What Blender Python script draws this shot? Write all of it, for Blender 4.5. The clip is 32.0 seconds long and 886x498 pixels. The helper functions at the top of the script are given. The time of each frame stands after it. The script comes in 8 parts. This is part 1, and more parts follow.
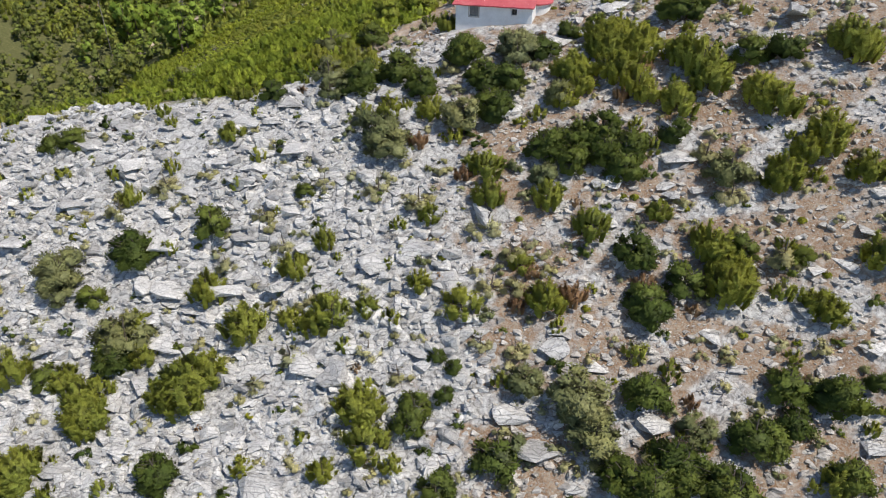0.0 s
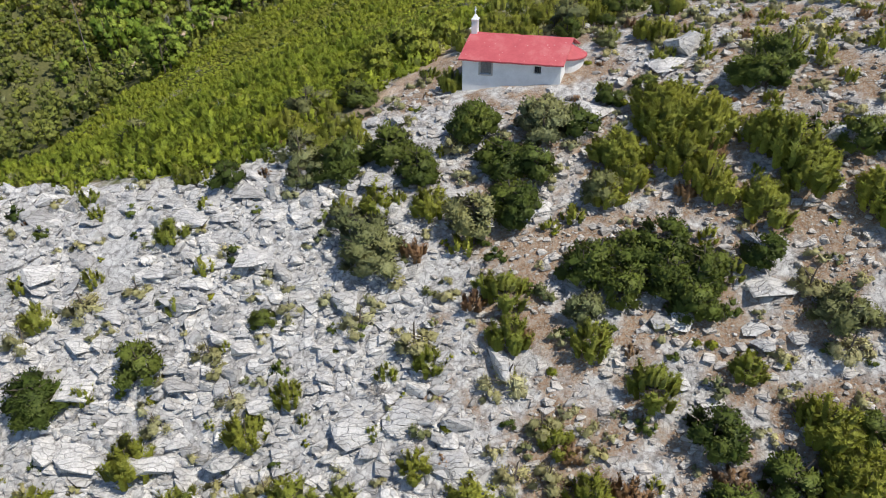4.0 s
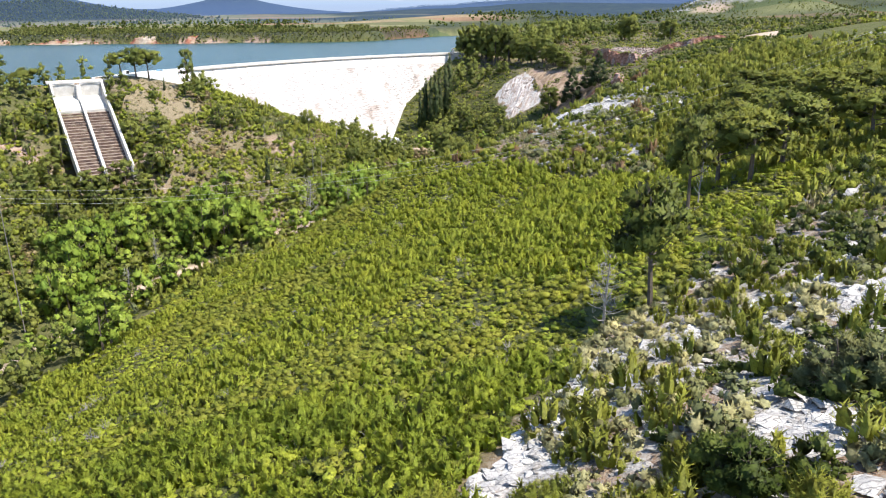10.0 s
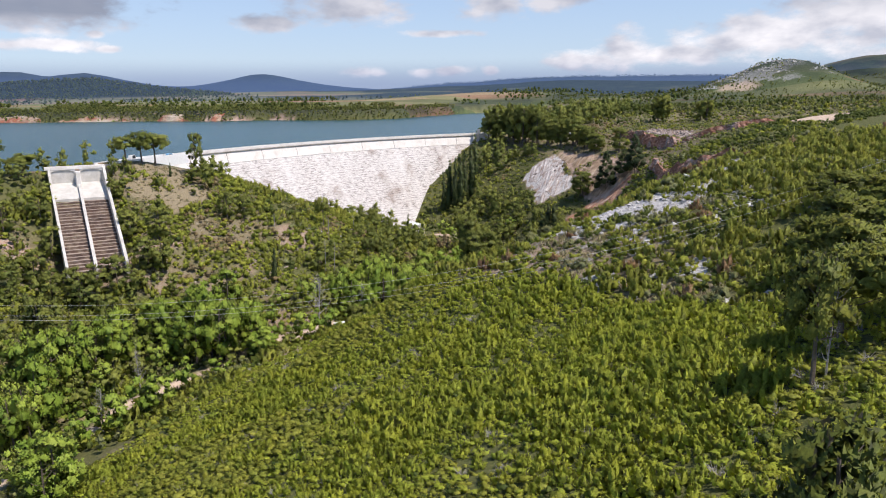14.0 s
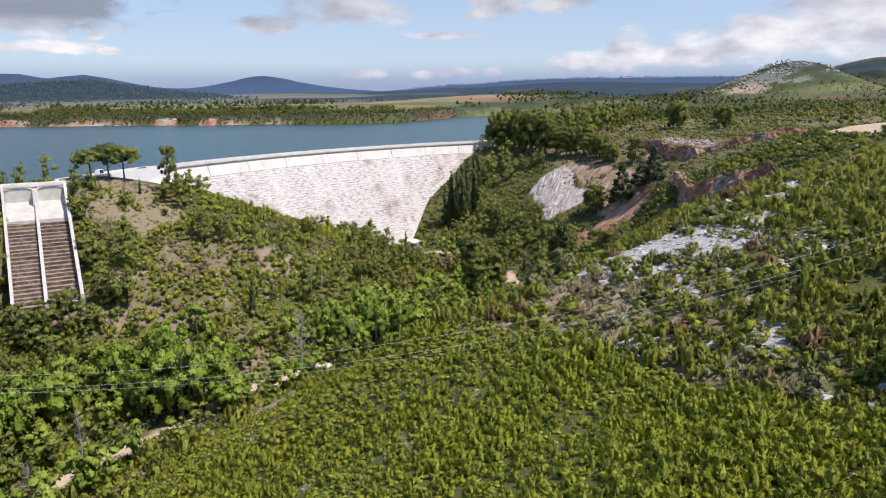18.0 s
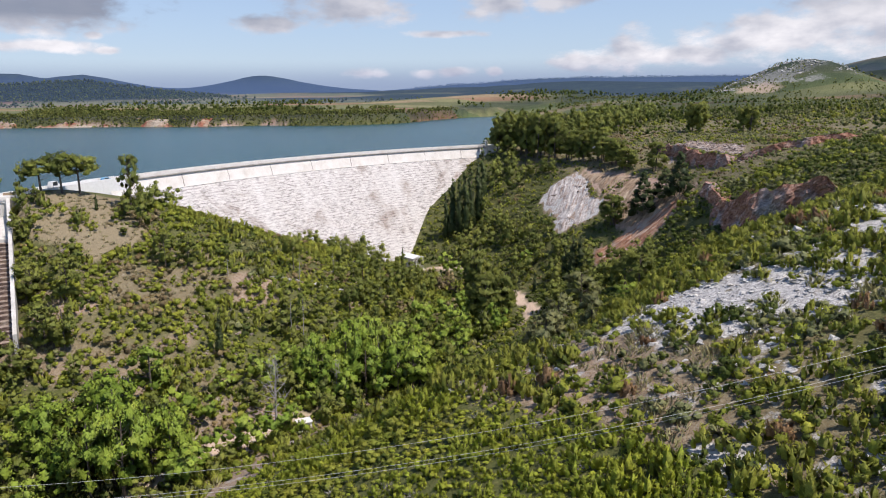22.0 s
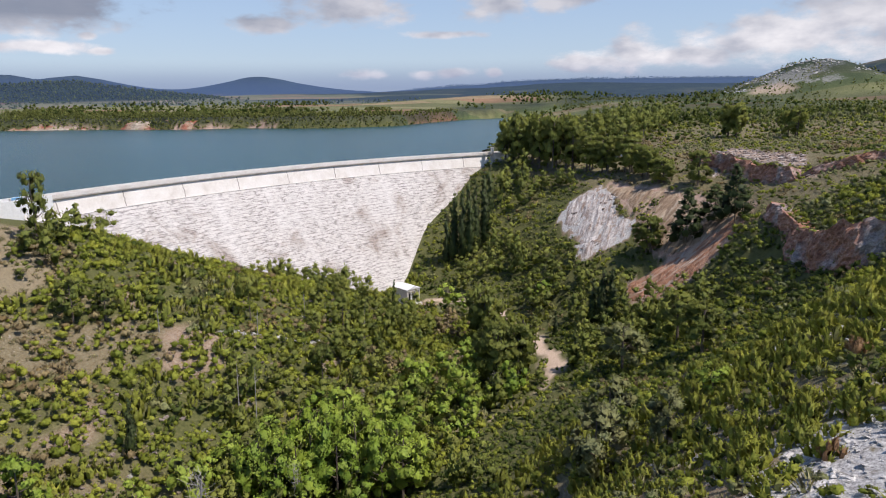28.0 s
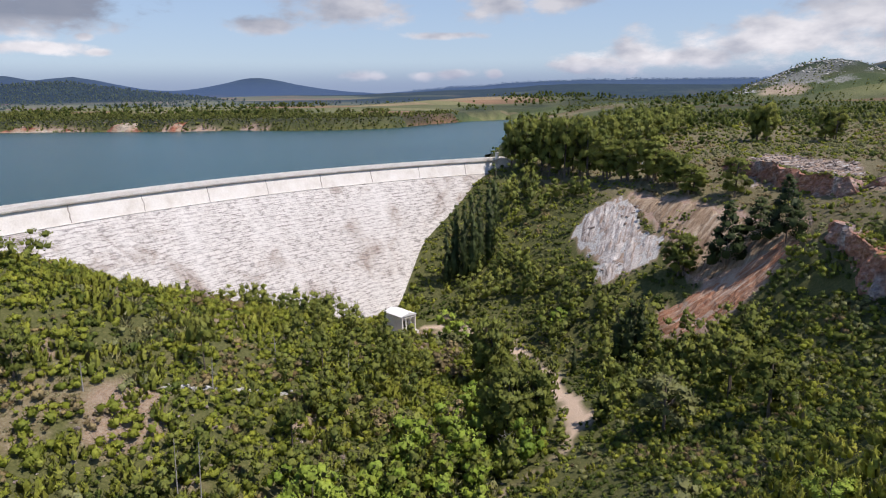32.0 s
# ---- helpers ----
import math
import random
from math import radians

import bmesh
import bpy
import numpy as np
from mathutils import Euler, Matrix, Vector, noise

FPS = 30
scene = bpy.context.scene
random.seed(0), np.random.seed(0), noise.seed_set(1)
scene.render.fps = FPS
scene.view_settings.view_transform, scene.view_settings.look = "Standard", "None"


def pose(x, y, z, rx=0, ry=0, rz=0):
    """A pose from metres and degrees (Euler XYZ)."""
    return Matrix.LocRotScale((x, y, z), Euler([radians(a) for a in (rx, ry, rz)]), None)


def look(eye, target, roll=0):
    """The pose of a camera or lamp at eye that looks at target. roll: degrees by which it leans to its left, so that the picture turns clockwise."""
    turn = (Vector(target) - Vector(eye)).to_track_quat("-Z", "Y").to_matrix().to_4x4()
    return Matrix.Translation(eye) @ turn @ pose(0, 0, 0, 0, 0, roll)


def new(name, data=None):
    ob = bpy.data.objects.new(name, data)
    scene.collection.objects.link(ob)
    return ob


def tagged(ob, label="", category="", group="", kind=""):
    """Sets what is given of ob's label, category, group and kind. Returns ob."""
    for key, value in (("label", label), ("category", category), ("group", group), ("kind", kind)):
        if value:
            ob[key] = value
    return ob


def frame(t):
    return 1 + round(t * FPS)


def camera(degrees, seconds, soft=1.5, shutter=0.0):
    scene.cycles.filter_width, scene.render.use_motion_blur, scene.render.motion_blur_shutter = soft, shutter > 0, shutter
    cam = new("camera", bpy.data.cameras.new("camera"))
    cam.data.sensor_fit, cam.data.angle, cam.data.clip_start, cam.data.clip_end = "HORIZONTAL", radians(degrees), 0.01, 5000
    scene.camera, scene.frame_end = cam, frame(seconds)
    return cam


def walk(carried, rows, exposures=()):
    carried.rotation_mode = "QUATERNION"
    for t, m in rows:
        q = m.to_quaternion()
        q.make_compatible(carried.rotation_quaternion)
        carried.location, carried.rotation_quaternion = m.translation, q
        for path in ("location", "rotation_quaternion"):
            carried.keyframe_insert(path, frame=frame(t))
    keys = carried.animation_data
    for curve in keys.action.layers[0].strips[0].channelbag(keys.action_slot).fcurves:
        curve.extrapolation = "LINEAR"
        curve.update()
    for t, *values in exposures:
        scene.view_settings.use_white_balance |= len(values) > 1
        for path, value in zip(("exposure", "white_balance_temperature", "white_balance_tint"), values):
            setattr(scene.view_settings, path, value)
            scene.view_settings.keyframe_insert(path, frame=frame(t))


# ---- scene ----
import itertools

cam = camera(63.5, 32.0, 1.05)
METRES, EYE, TILT, LEAN, TURN = 260.0, 90.0, -33.4, 0.0, 0.0
ROWS = [
    (0.0, 0.0, 0.0, 0.0, 0.0, 0.0, -0.0),
    (0.5, 0.0, 0.0027, 0.0022, 0.07, -0.01, -0.01),
    (1.0, 0.0002, 0.0074, 0.0057, 0.13, 0.0, 0.01),
    (1.5, 0.0001, 0.0139, 0.0098, 0.14, 0.03, 0.03),
    (2.0, 0.0001, 0.0212, 0.0139, 0.17, 0.04, 0.05),
    (2.5, 0.0, 0.0302, 0.0186, 0.18, 0.05, 0.05),
    (4.5, -0.0002, 0.0723, 0.0449, 0.27, 0.04, 0.17),
    (5.0, -0.0003, 0.0833, 0.0525, 0.28, 0.03, 0.2),
    (5.5, -0.0004, 0.0951, 0.0609, 0.29, -0.03, 0.26),
    (6.0, -0.0003, 0.1075, 0.0695, 0.31, 0.04, 0.27),
    (6.5, -0.0003, 0.1188, 0.0776, 0.31, 0.05, 0.28),
    (7.0, -0.0003, 0.131, 0.0863, 0.33, 0.08, 0.29),
    (7.5, -0.0004, 0.1433, 0.0952, 0.31, 0.18, 0.29),
    (8.0, -0.0004, 0.156, 0.1046, 0.33, 1.02, 0.32),
    (8.5, -0.0003, 0.1684, 0.1142, 0.35, 2.62, 0.37),
    (9.0, -0.0004, 0.1807, 0.124, 0.35, 6.94, 0.41),
    (9.5, -0.0005, 0.1916, 0.1321, 0.35, 11.09, 0.4),
    (10.0, -0.0006, 0.2035, 0.1412, 0.35, 15.66, 0.39),
    (10.5, -0.0009, 0.2156, 0.1507, 0.35, 20.14, 0.38),
    (11.0, -0.001, 0.2278, 0.1595, 0.35, 21.28, 0.33),
    (11.5, -0.0012, 0.2399, 0.1691, 0.36, 21.29, 0.31),
    (12.0, -0.0013, 0.2521, 0.1792, 0.37, 21.3, 0.3),
    (12.5, -0.0014, 0.2632, 0.1885, 0.38, 21.31, 0.3),
    (13.0, -0.0015, 0.2756, 0.1987, 0.89, 21.32, -0.02),
    (13.5, -0.0015, 0.2875, 0.2086, 1.72, 21.33, -0.56),
    (14.0, -0.0014, 0.2986, 0.2178, 1.99, 21.34, -0.71),
    (14.5, -0.0016, 0.3115, 0.2287, 2.0, 21.35, -0.71),
    (16.5, -0.0024, 0.3578, 0.2675, 2.09, 21.4, -0.76),
    (17.0, -0.0029, 0.3697, 0.2762, 2.08, 21.41, -0.78),
    (17.5, -0.0035, 0.3847, 0.2863, 2.08, 21.44, -0.79),
    (18.0, -0.0039, 0.3973, 0.2948, 2.12, 21.45, -0.78),
    (18.5, -0.0044, 0.4099, 0.3035, 2.14, 21.47, -0.76),
    (19.0, -0.0049, 0.4239, 0.313, 2.16, 21.47, -0.76),
    (19.5, -0.0054, 0.4382, 0.3226, 2.19, 21.46, -0.76),
    (20.0, -0.0061, 0.452, 0.3323, 2.21, 21.45, -0.75),
    (20.5, -0.0068, 0.4667, 0.3423, 2.22, 21.43, -0.76),
    (21.0, -0.0075, 0.4824, 0.3531, 2.24, 21.43, -0.75),
    (21.5, -0.008, 0.4971, 0.3637, 2.24, 21.41, -0.76),
    (22.0, -0.0087, 0.5117, 0.3737, 2.24, 21.4, -0.78),
    (22.5, -0.0094, 0.5266, 0.3842, 2.23, 21.36, -0.79),
    (23.0, -0.01, 0.5412, 0.3943, 2.23, 21.35, -0.79),
    (23.5, -0.0107, 0.5562, 0.4044, 2.23, 21.35, -0.8),
    (24.0, -0.0113, 0.5714, 0.4145, 2.24, 21.35, -0.8),
    (24.5, -0.012, 0.5874, 0.4248, 2.22, 21.36, -0.8),
    (25.0, -0.0127, 0.6029, 0.4347, 2.22, 21.37, -0.79),
    (25.5, -0.0135, 0.619, 0.445, 2.22, 21.37, -0.79),
    (27.5, -0.0186, 0.6827, 0.4834, 2.17, 21.52, -0.74),
    (28.0, -0.0195, 0.6982, 0.4936, 2.16, 21.52, -0.74),
    (28.5, -0.0202, 0.714, 0.5034, 2.17, 21.53, -0.75),
    (29.0, -0.0211, 0.7292, 0.5131, 2.17, 21.54, -0.75),
    (29.5, -0.0218, 0.7449, 0.5226, 2.17, 21.55, -0.74),
    (30.0, -0.0223, 0.7604, 0.5321, 2.18, 21.55, -0.75),
    (30.5, -0.0229, 0.7752, 0.5413, 2.17, 21.58, -0.75),
    (31.0, -0.0235, 0.7911, 0.5513, 2.17, 21.6, -0.74),
    (31.5, -0.0241, 0.8059, 0.5608, 2.16, 21.63, -0.73),
    (32.0, -0.0246, 0.8196, 0.5697, 2.15, 21.65, -0.74),
]
walk(cam, [(t, pose(0, 0, EYE, TILT, LEAN, TURN) @ pose(METRES * x, METRES * y, METRES * z, 90 + pitch, roll, yaw)) for t, x, y, z, yaw, pitch, roll in ROWS],
     [(0.0, 0.0, 6500, 10), (5.0, 0.05, 6500, 9), (7.0, 0.25, 6500, 8), (8.5, 0.45, 6500, 8), (9.5, 0.7, 6500, 9), (10.0, 0.7, 6500, 11), (10.5, 0.45, 6500, 13), (11.0, 0.2, 6500, 15), (12.0, 0.15, 6500, 16), (20.0, 0.08, 6500, 16), (32.0, -0.06, 6500, 16)])

# ---- light ----
SUN_DIR = Vector((1.0, -0.5, 0.0)).normalized()
SUN_EL = radians(61)
world = bpy.data.worlds.new("sky")
scene.world = world
world.use_nodes = True
wn = world.node_tree.nodes
wbg = wn["Background"]
sky = wn.new("ShaderNodeTexSky")
sky.sky_type = 'NISHITA'
sky.sun_disc = False
sky.sun_elevation = SUN_EL
sky.sun_rotation = math.atan2(SUN_DIR.x, SUN_DIR.y)
sky.air_density, sky.dust_density, sky.ozone_density = 1.0, 0.1, 3.0
sky.altitude = 1200
world.node_tree.links.new(sky.outputs[0], wbg.inputs[0])
wbg.inputs[1].default_value = 0.145
sun = new("sun", bpy.data.lights.new("sun", 'SUN'))
sun.data.energy, sun.data.angle, sun.data.color = 5.0, radians(0.55), (1.0, 0.935, 0.83)
sv = Vector((SUN_DIR.x * math.cos(SUN_EL), SUN_DIR.y * math.cos(SUN_EL), math.sin(SUN_EL)))
sun.matrix_world = look(sv * 400, (0, 0, 0))

def cloud_backdrop():
    """A far curved sheet behind the hills with a few cumulus clouds; painted haze glows between them."""
    m = bpy.data.materials.new("clouds")
    m.use_nodes = True
    nt = m.node_tree
    nt.nodes.clear()
    out = nt.nodes.new("ShaderNodeOutputMaterial")
    uv = nt.nodes.new("ShaderNodeUVMap")
    uv.uv_map = "bearing"
    # bearing and height in degrees, half width, half height
    clouds = [(-30.5, 6.4, 6.2, 2.3), (-38, 6.6, 6, 2.6), (-31.5, 3.75, 4.5, 0.5), (-27.6, 4.5, 0.8, 0.35), (-26.7, 3.5, 1.0, 0.3), (-9.6, 6.8, 5.0, 1.4), (-16.1, 5.5, 2.6, 0.7), (1.7, 6.9, 2.6, 1.3), (6.6, 7.0, 2.6, 0.8), (15.1, 7.6, 4.5, 0.4), (-2, 4.8, 3, 0.3), (-8.2, 1.85, 1.7, 0.42), (-3.7, 1.9, 1.2, 0.4), (-1.4, 1.95, 1.6, 0.45), (1.7, 2.0, 0.7, 0.4), (9.2, 2.6, 3.2, 0.9), (12.2, 3.3, 2.1, 1.6), (16, 3.0, 3.5, 1.1), (21.5, 4.2, 5, 2.0), (25.5, 4.9, 5, 2.6), (29.3, 5.2, 6, 2.8), (36, 5, 7, 2.8)]
    best = None
    for az, el, w, h in clouds:
        mp = nt.nodes.new("ShaderNodeMapping")
        mp.inputs["Location"].default_value = (-az / w, -el / h, 0)
        mp.inputs["Scale"].default_value = (1 / w, 1 / h, 1)
        nt.links.new(uv.outputs[0], mp.inputs[0])
        ln = nt.nodes.new("ShaderNodeVectorMath")
        ln.operation = 'LENGTH'
        nt.links.new(mp.outputs[0], ln.inputs[0])
        if best is None:
            best = ln.outputs["Value"]
        else:
            mn = nt.nodes.new("ShaderNodeMath")
            mn.operation = 'MINIMUM'
            nt.links.new(best, mn.inputs[0])
            nt.links.new(ln.outputs["Value"], mn.inputs[1])
            best = mn.outputs[0]
    stretch = nt.nodes.new("ShaderNodeMapping")
    stretch.inputs["Scale"].default_value = (0.30, 0.62, 1)
    nt.links.new(uv.outputs[0], stretch.inputs[0])
    n1 = nt.nodes.new("ShaderNodeTexNoise")
    n1.inputs["Scale"].default_value, n1.inputs["Detail"].default_value, n1.inputs["Roughness"].default_value = 1.0, 9.0, 0.58
    nt.links.new(stretch.outputs[0], n1.inputs["Vector"])
    den = nt.nodes.new("ShaderNodeMath")
    den.operation = 'MULTIPLY_ADD'
    nt.links.new(n1.outputs["Fac"], den.inputs[0])
    den.inputs[1].default_value = 2.6
    sub = nt.nodes.new("ShaderNodeMath")
    sub.operation = 'SUBTRACT'
    sub.inputs[0].default_value = -0.12
    nt.links.new(best, sub.inputs[1])
    nt.links.new(sub.outputs[0], den.inputs[2])
    al = nt.nodes.new("ShaderNodeMapRange")
    al.interpolation_type = 'SMOOTHSTEP'
    al.inputs[1].default_value, al.inputs[2].default_value, al.inputs[4].default_value = -0.05, 0.75, 0.95
    nt.links.new(den.outputs[0], al.inputs[0])
    n2 = nt.nodes.new("ShaderNodeTexNoise")
    n2.inputs["Scale"].default_value, n2.inputs["Detail"].default_value = 0.8, 6.0
    sh = nt.nodes.new("ShaderNodeMapping")
    sh.inputs["Location"].default_value = (0.2, -0.35, 0)
    nt.links.new(stretch.outputs[0], sh.inputs[0])
    nt.links.new(sh.outputs[0], n2.inputs["Vector"])
    cr = nt.nodes.new("ShaderNodeValToRGB")
    cr.color_ramp.elements[0].position, cr.color_ramp.elements[0].color = 0.36, (0.50, 0.53, 0.60, 1)
    cr.color_ramp.elements[1].position, cr.color_ramp.elements[1].color = 0.62, (0.93, 0.93, 0.94, 1)
    nt.links.new(n2.outputs["Fac"], cr.inputs[0])
    up = nt.nodes.new("ShaderNodeSeparateXYZ")
    nt.links.new(uv.outputs[0], up.inputs[0])
    high = nt.nodes.new("ShaderNodeMapRange")
    high.inputs[1].default_value, high.inputs[2].default_value, high.inputs[3].default_value, high.inputs[4].default_value = 4.3, 5.9, 0.0, 0.9
    nt.links.new(up.outputs[1], high.inputs[0])
    east = nt.nodes.new("ShaderNodeMapRange")
    east.inputs[1].default_value, east.inputs[2].default_value, east.inputs[3].default_value, east.inputs[4].default_value = -24.0, -8.0, 1.0, 0.4
    nt.links.new(up.outputs[0], east.inputs[0])
    grey = nt.nodes.new("ShaderNodeMath")
    grey.operation = 'MULTIPLY'
    nt.links.new(high.outputs[0], grey.inputs[0])
    nt.links.new(east.outputs[0], grey.inputs[1])
    tint = nt.nodes.new("ShaderNodeMix")
    tint.data_type = 'RGBA'
    nt.links.new(grey.outputs[0], tint.inputs[0])
    nt.links.new(cr.outputs[0], tint.inputs[6])
    tint.inputs[7].default_value = (0.22, 0.26, 0.34, 1)
    em = nt.nodes.new("ShaderNodeEmission")
    nt.links.new(tint.outputs[2], em.inputs[0])
    tr = nt.nodes.new("ShaderNodeBsdfTransparent")
    ms = nt.nodes.new("ShaderNodeMixShader")
    nt.links.new(al.outputs[0], ms.inputs[0])
    # pale haze painted as emission, thinning with height above the horizon
    veil = nt.nodes.new("ShaderNodeEmission")
    veil.inputs[0].default_value = (0.405, 0.515, 0.655, 1)
    low = nt.nodes.new("ShaderNodeMapRange")
    low.inputs[1].default_value, low.inputs[2].default_value, low.inputs[3].default_value, low.inputs[4].default_value = 0.0, 11.0, 0.8, 0.35
    nt.links.new(up.outputs[1], low.inputs[0])
    mv = nt.nodes.new("ShaderNodeMixShader")
    nt.links.new(low.outputs[0], mv.inputs[0])
    nt.links.new(tr.outputs[0], mv.inputs[1])
    nt.links.new(veil.outputs[0], mv.inputs[2])
    nt.links.new(mv.outputs[0], ms.inputs[1])
    nt.links.new(em.outputs[0], ms.inputs[2])
    nt.links.new(ms.outputs[0], out.inputs[0])
    bm = bmesh.new()
    lay = bm.loops.layers.uv.new("bearing")
    az = [-52 + 2 * i for i in range(53)]
    el = [-1 + 1.5 * i for i in range(12)]
    R = 4650.0
    grid = [[bm.verts.new((R * math.sin(radians(a)) * math.cos(radians(e)), 180 + R * math.cos(radians(a)) * math.cos(radians(e)), 95 + R * math.sin(radians(e)))) for a in az] for e in el]
    for j in range(len(el) - 1):
        for i in range(len(az) - 1):
            f = bm.faces.new((grid[j][i], grid[j][i + 1], grid[j + 1][i + 1], grid[j + 1][i]))
            for lp, (a, e) in zip(f.loops, ((az[i], el[j]), (az[i + 1], el[j]), (az[i + 1], el[j + 1]), (az[i], el[j + 1]))):
                lp[lay].uv = (a, e)
    me = bpy.data.meshes.new("backdrop")
    bm.to_mesh(me)
    bm.free()
    me.materials.append(m)
    ob = new("backdrop", me)
    return tagged(ob, "hazy blue summer sky with white cumulus clouds", "sky", kind="structure")


cloud_backdrop()


def haze_backdrop(radius, share):
    """Painted haze before the far hills: a glowing blue curved sheet, thinning out upwards."""
    m = bpy.data.materials.new("painted_haze")
    m.use_nodes = True
    nt = m.node_tree
    nt.nodes.clear()
    out = nt.nodes.new("ShaderNodeOutputMaterial")
    uv = nt.nodes.new("ShaderNodeUVMap")
    uv.uv_map = "height"
    sep = nt.nodes.new("ShaderNodeSeparateXYZ")
    nt.links.new(uv.outputs[0], sep.inputs[0])
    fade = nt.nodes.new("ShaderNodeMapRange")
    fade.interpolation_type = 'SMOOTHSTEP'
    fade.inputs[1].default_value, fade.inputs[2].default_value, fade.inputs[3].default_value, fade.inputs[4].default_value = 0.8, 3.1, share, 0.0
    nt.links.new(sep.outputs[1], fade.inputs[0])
    # blue emission stands in for haze over the distance
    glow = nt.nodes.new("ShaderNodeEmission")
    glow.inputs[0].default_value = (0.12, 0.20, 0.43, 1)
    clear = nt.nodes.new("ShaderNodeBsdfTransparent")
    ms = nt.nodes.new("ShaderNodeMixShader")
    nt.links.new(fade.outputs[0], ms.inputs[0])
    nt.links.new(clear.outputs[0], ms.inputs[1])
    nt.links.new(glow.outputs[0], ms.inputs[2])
    nt.links.new(ms.outputs[0], out.inputs[0])
    bm = bmesh.new()
    lay = bm.loops.layers.uv.new("height")
    el = [-3 + 0.5 * i for i in range(14)]
    az = [-52 + 2 * i for i in range(53)]
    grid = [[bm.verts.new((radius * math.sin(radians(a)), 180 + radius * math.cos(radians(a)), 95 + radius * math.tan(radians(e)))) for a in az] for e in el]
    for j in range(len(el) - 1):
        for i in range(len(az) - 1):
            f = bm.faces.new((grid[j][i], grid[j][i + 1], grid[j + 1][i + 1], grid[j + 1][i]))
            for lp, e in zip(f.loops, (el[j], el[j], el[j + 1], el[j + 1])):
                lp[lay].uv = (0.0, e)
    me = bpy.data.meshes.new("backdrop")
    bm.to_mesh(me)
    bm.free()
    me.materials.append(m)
    return tagged(new("backdrop", me), "glowing see-through sheet painted as blue haze before the far hills", "sky", kind="structure")


# two glowing haze sheets, the farther one stronger
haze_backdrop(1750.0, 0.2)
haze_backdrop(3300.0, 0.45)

# ---- materials ----
def mat(name):
    m = bpy.data.materials.new(name)
    m.use_nodes = True
    nt = m.node_tree
    return m, nt, nt.nodes["Principled BSDF"]


def N(nt, kind, **vals):
    n = nt.nodes.new(kind)
    for k, v in vals.items():
        n.inputs[k].default_value = v
    return n


def noise_tex(nt, vec, scale, detail=6.0, rough=0.6, dist=0.0):
    n = N(nt, "ShaderNodeTexNoise", Scale=scale, Detail=detail, Roughness=rough, Distortion=dist)
    nt.links.new(vec, n.inputs["Vector"])
    return n.outputs["Fac"]


def ramp(nt, fac, stops):
    r = nt.nodes.new("ShaderNodeValToRGB")
    while len(r.color_ramp.elements) < len(stops):
        r.color_ramp.elements.new(0.5)
    for e, (p, c) in zip(r.color_ramp.elements, stops):
        e.position, e.color = p, (*c, 1)
    nt.links.new(fac, r.inputs[0])
    return r.outputs[0]


def mix(nt, fac, a, b, blend='MIX'):
    n = nt.nodes.new("ShaderNodeMix")
    n.data_type, n.blend_type = 'RGBA', blend
    if isinstance(fac, float):
        n.inputs[0].default_value = fac
    else:
        nt.links.new(fac, n.inputs[0])
    for sock, v in ((n.inputs[6], a), (n.inputs[7], b)):
        if isinstance(v, tuple):
            sock.default_value = (*v, 1)
        else:
            nt.links.new(v, sock)
    return n.outputs[2]


def bump(nt, b, height, strength, distance):
    n = N(nt, "ShaderNodeBump", Strength=strength, Distance=distance)
    nt.links.new(height, n.inputs["Height"])
    nt.links.new(n.outputs[0], b.inputs["Normal"])


def where(nt):
    return nt.nodes.new("ShaderNodeNewGeometry").outputs["Position"]


def surface(name, stops, scale, rough=0.85, bump_d=0.05, fine=6.0, grey=0.35):
    """A matt weathered surface: three tones at one scale, a finer grain over it, and relief."""
    m, nt, b = mat(name)
    p = where(nt)
    big = noise_tex(nt, p, scale)
    small = noise_tex(nt, p, scale * fine, 8.0, 0.7)
    col = ramp(nt, big, stops)
    col = mix(nt, grey, col, ramp(nt, small, [(0.3, (0.25, 0.25, 0.25)), (0.75, (1.0, 1.0, 1.0))]), 'MULTIPLY')
    nt.links.new(col, b.inputs["Base Color"])
    b.inputs["Roughness"].default_value = rough
    bump(nt, b, small, 0.6, bump_d)
    return m


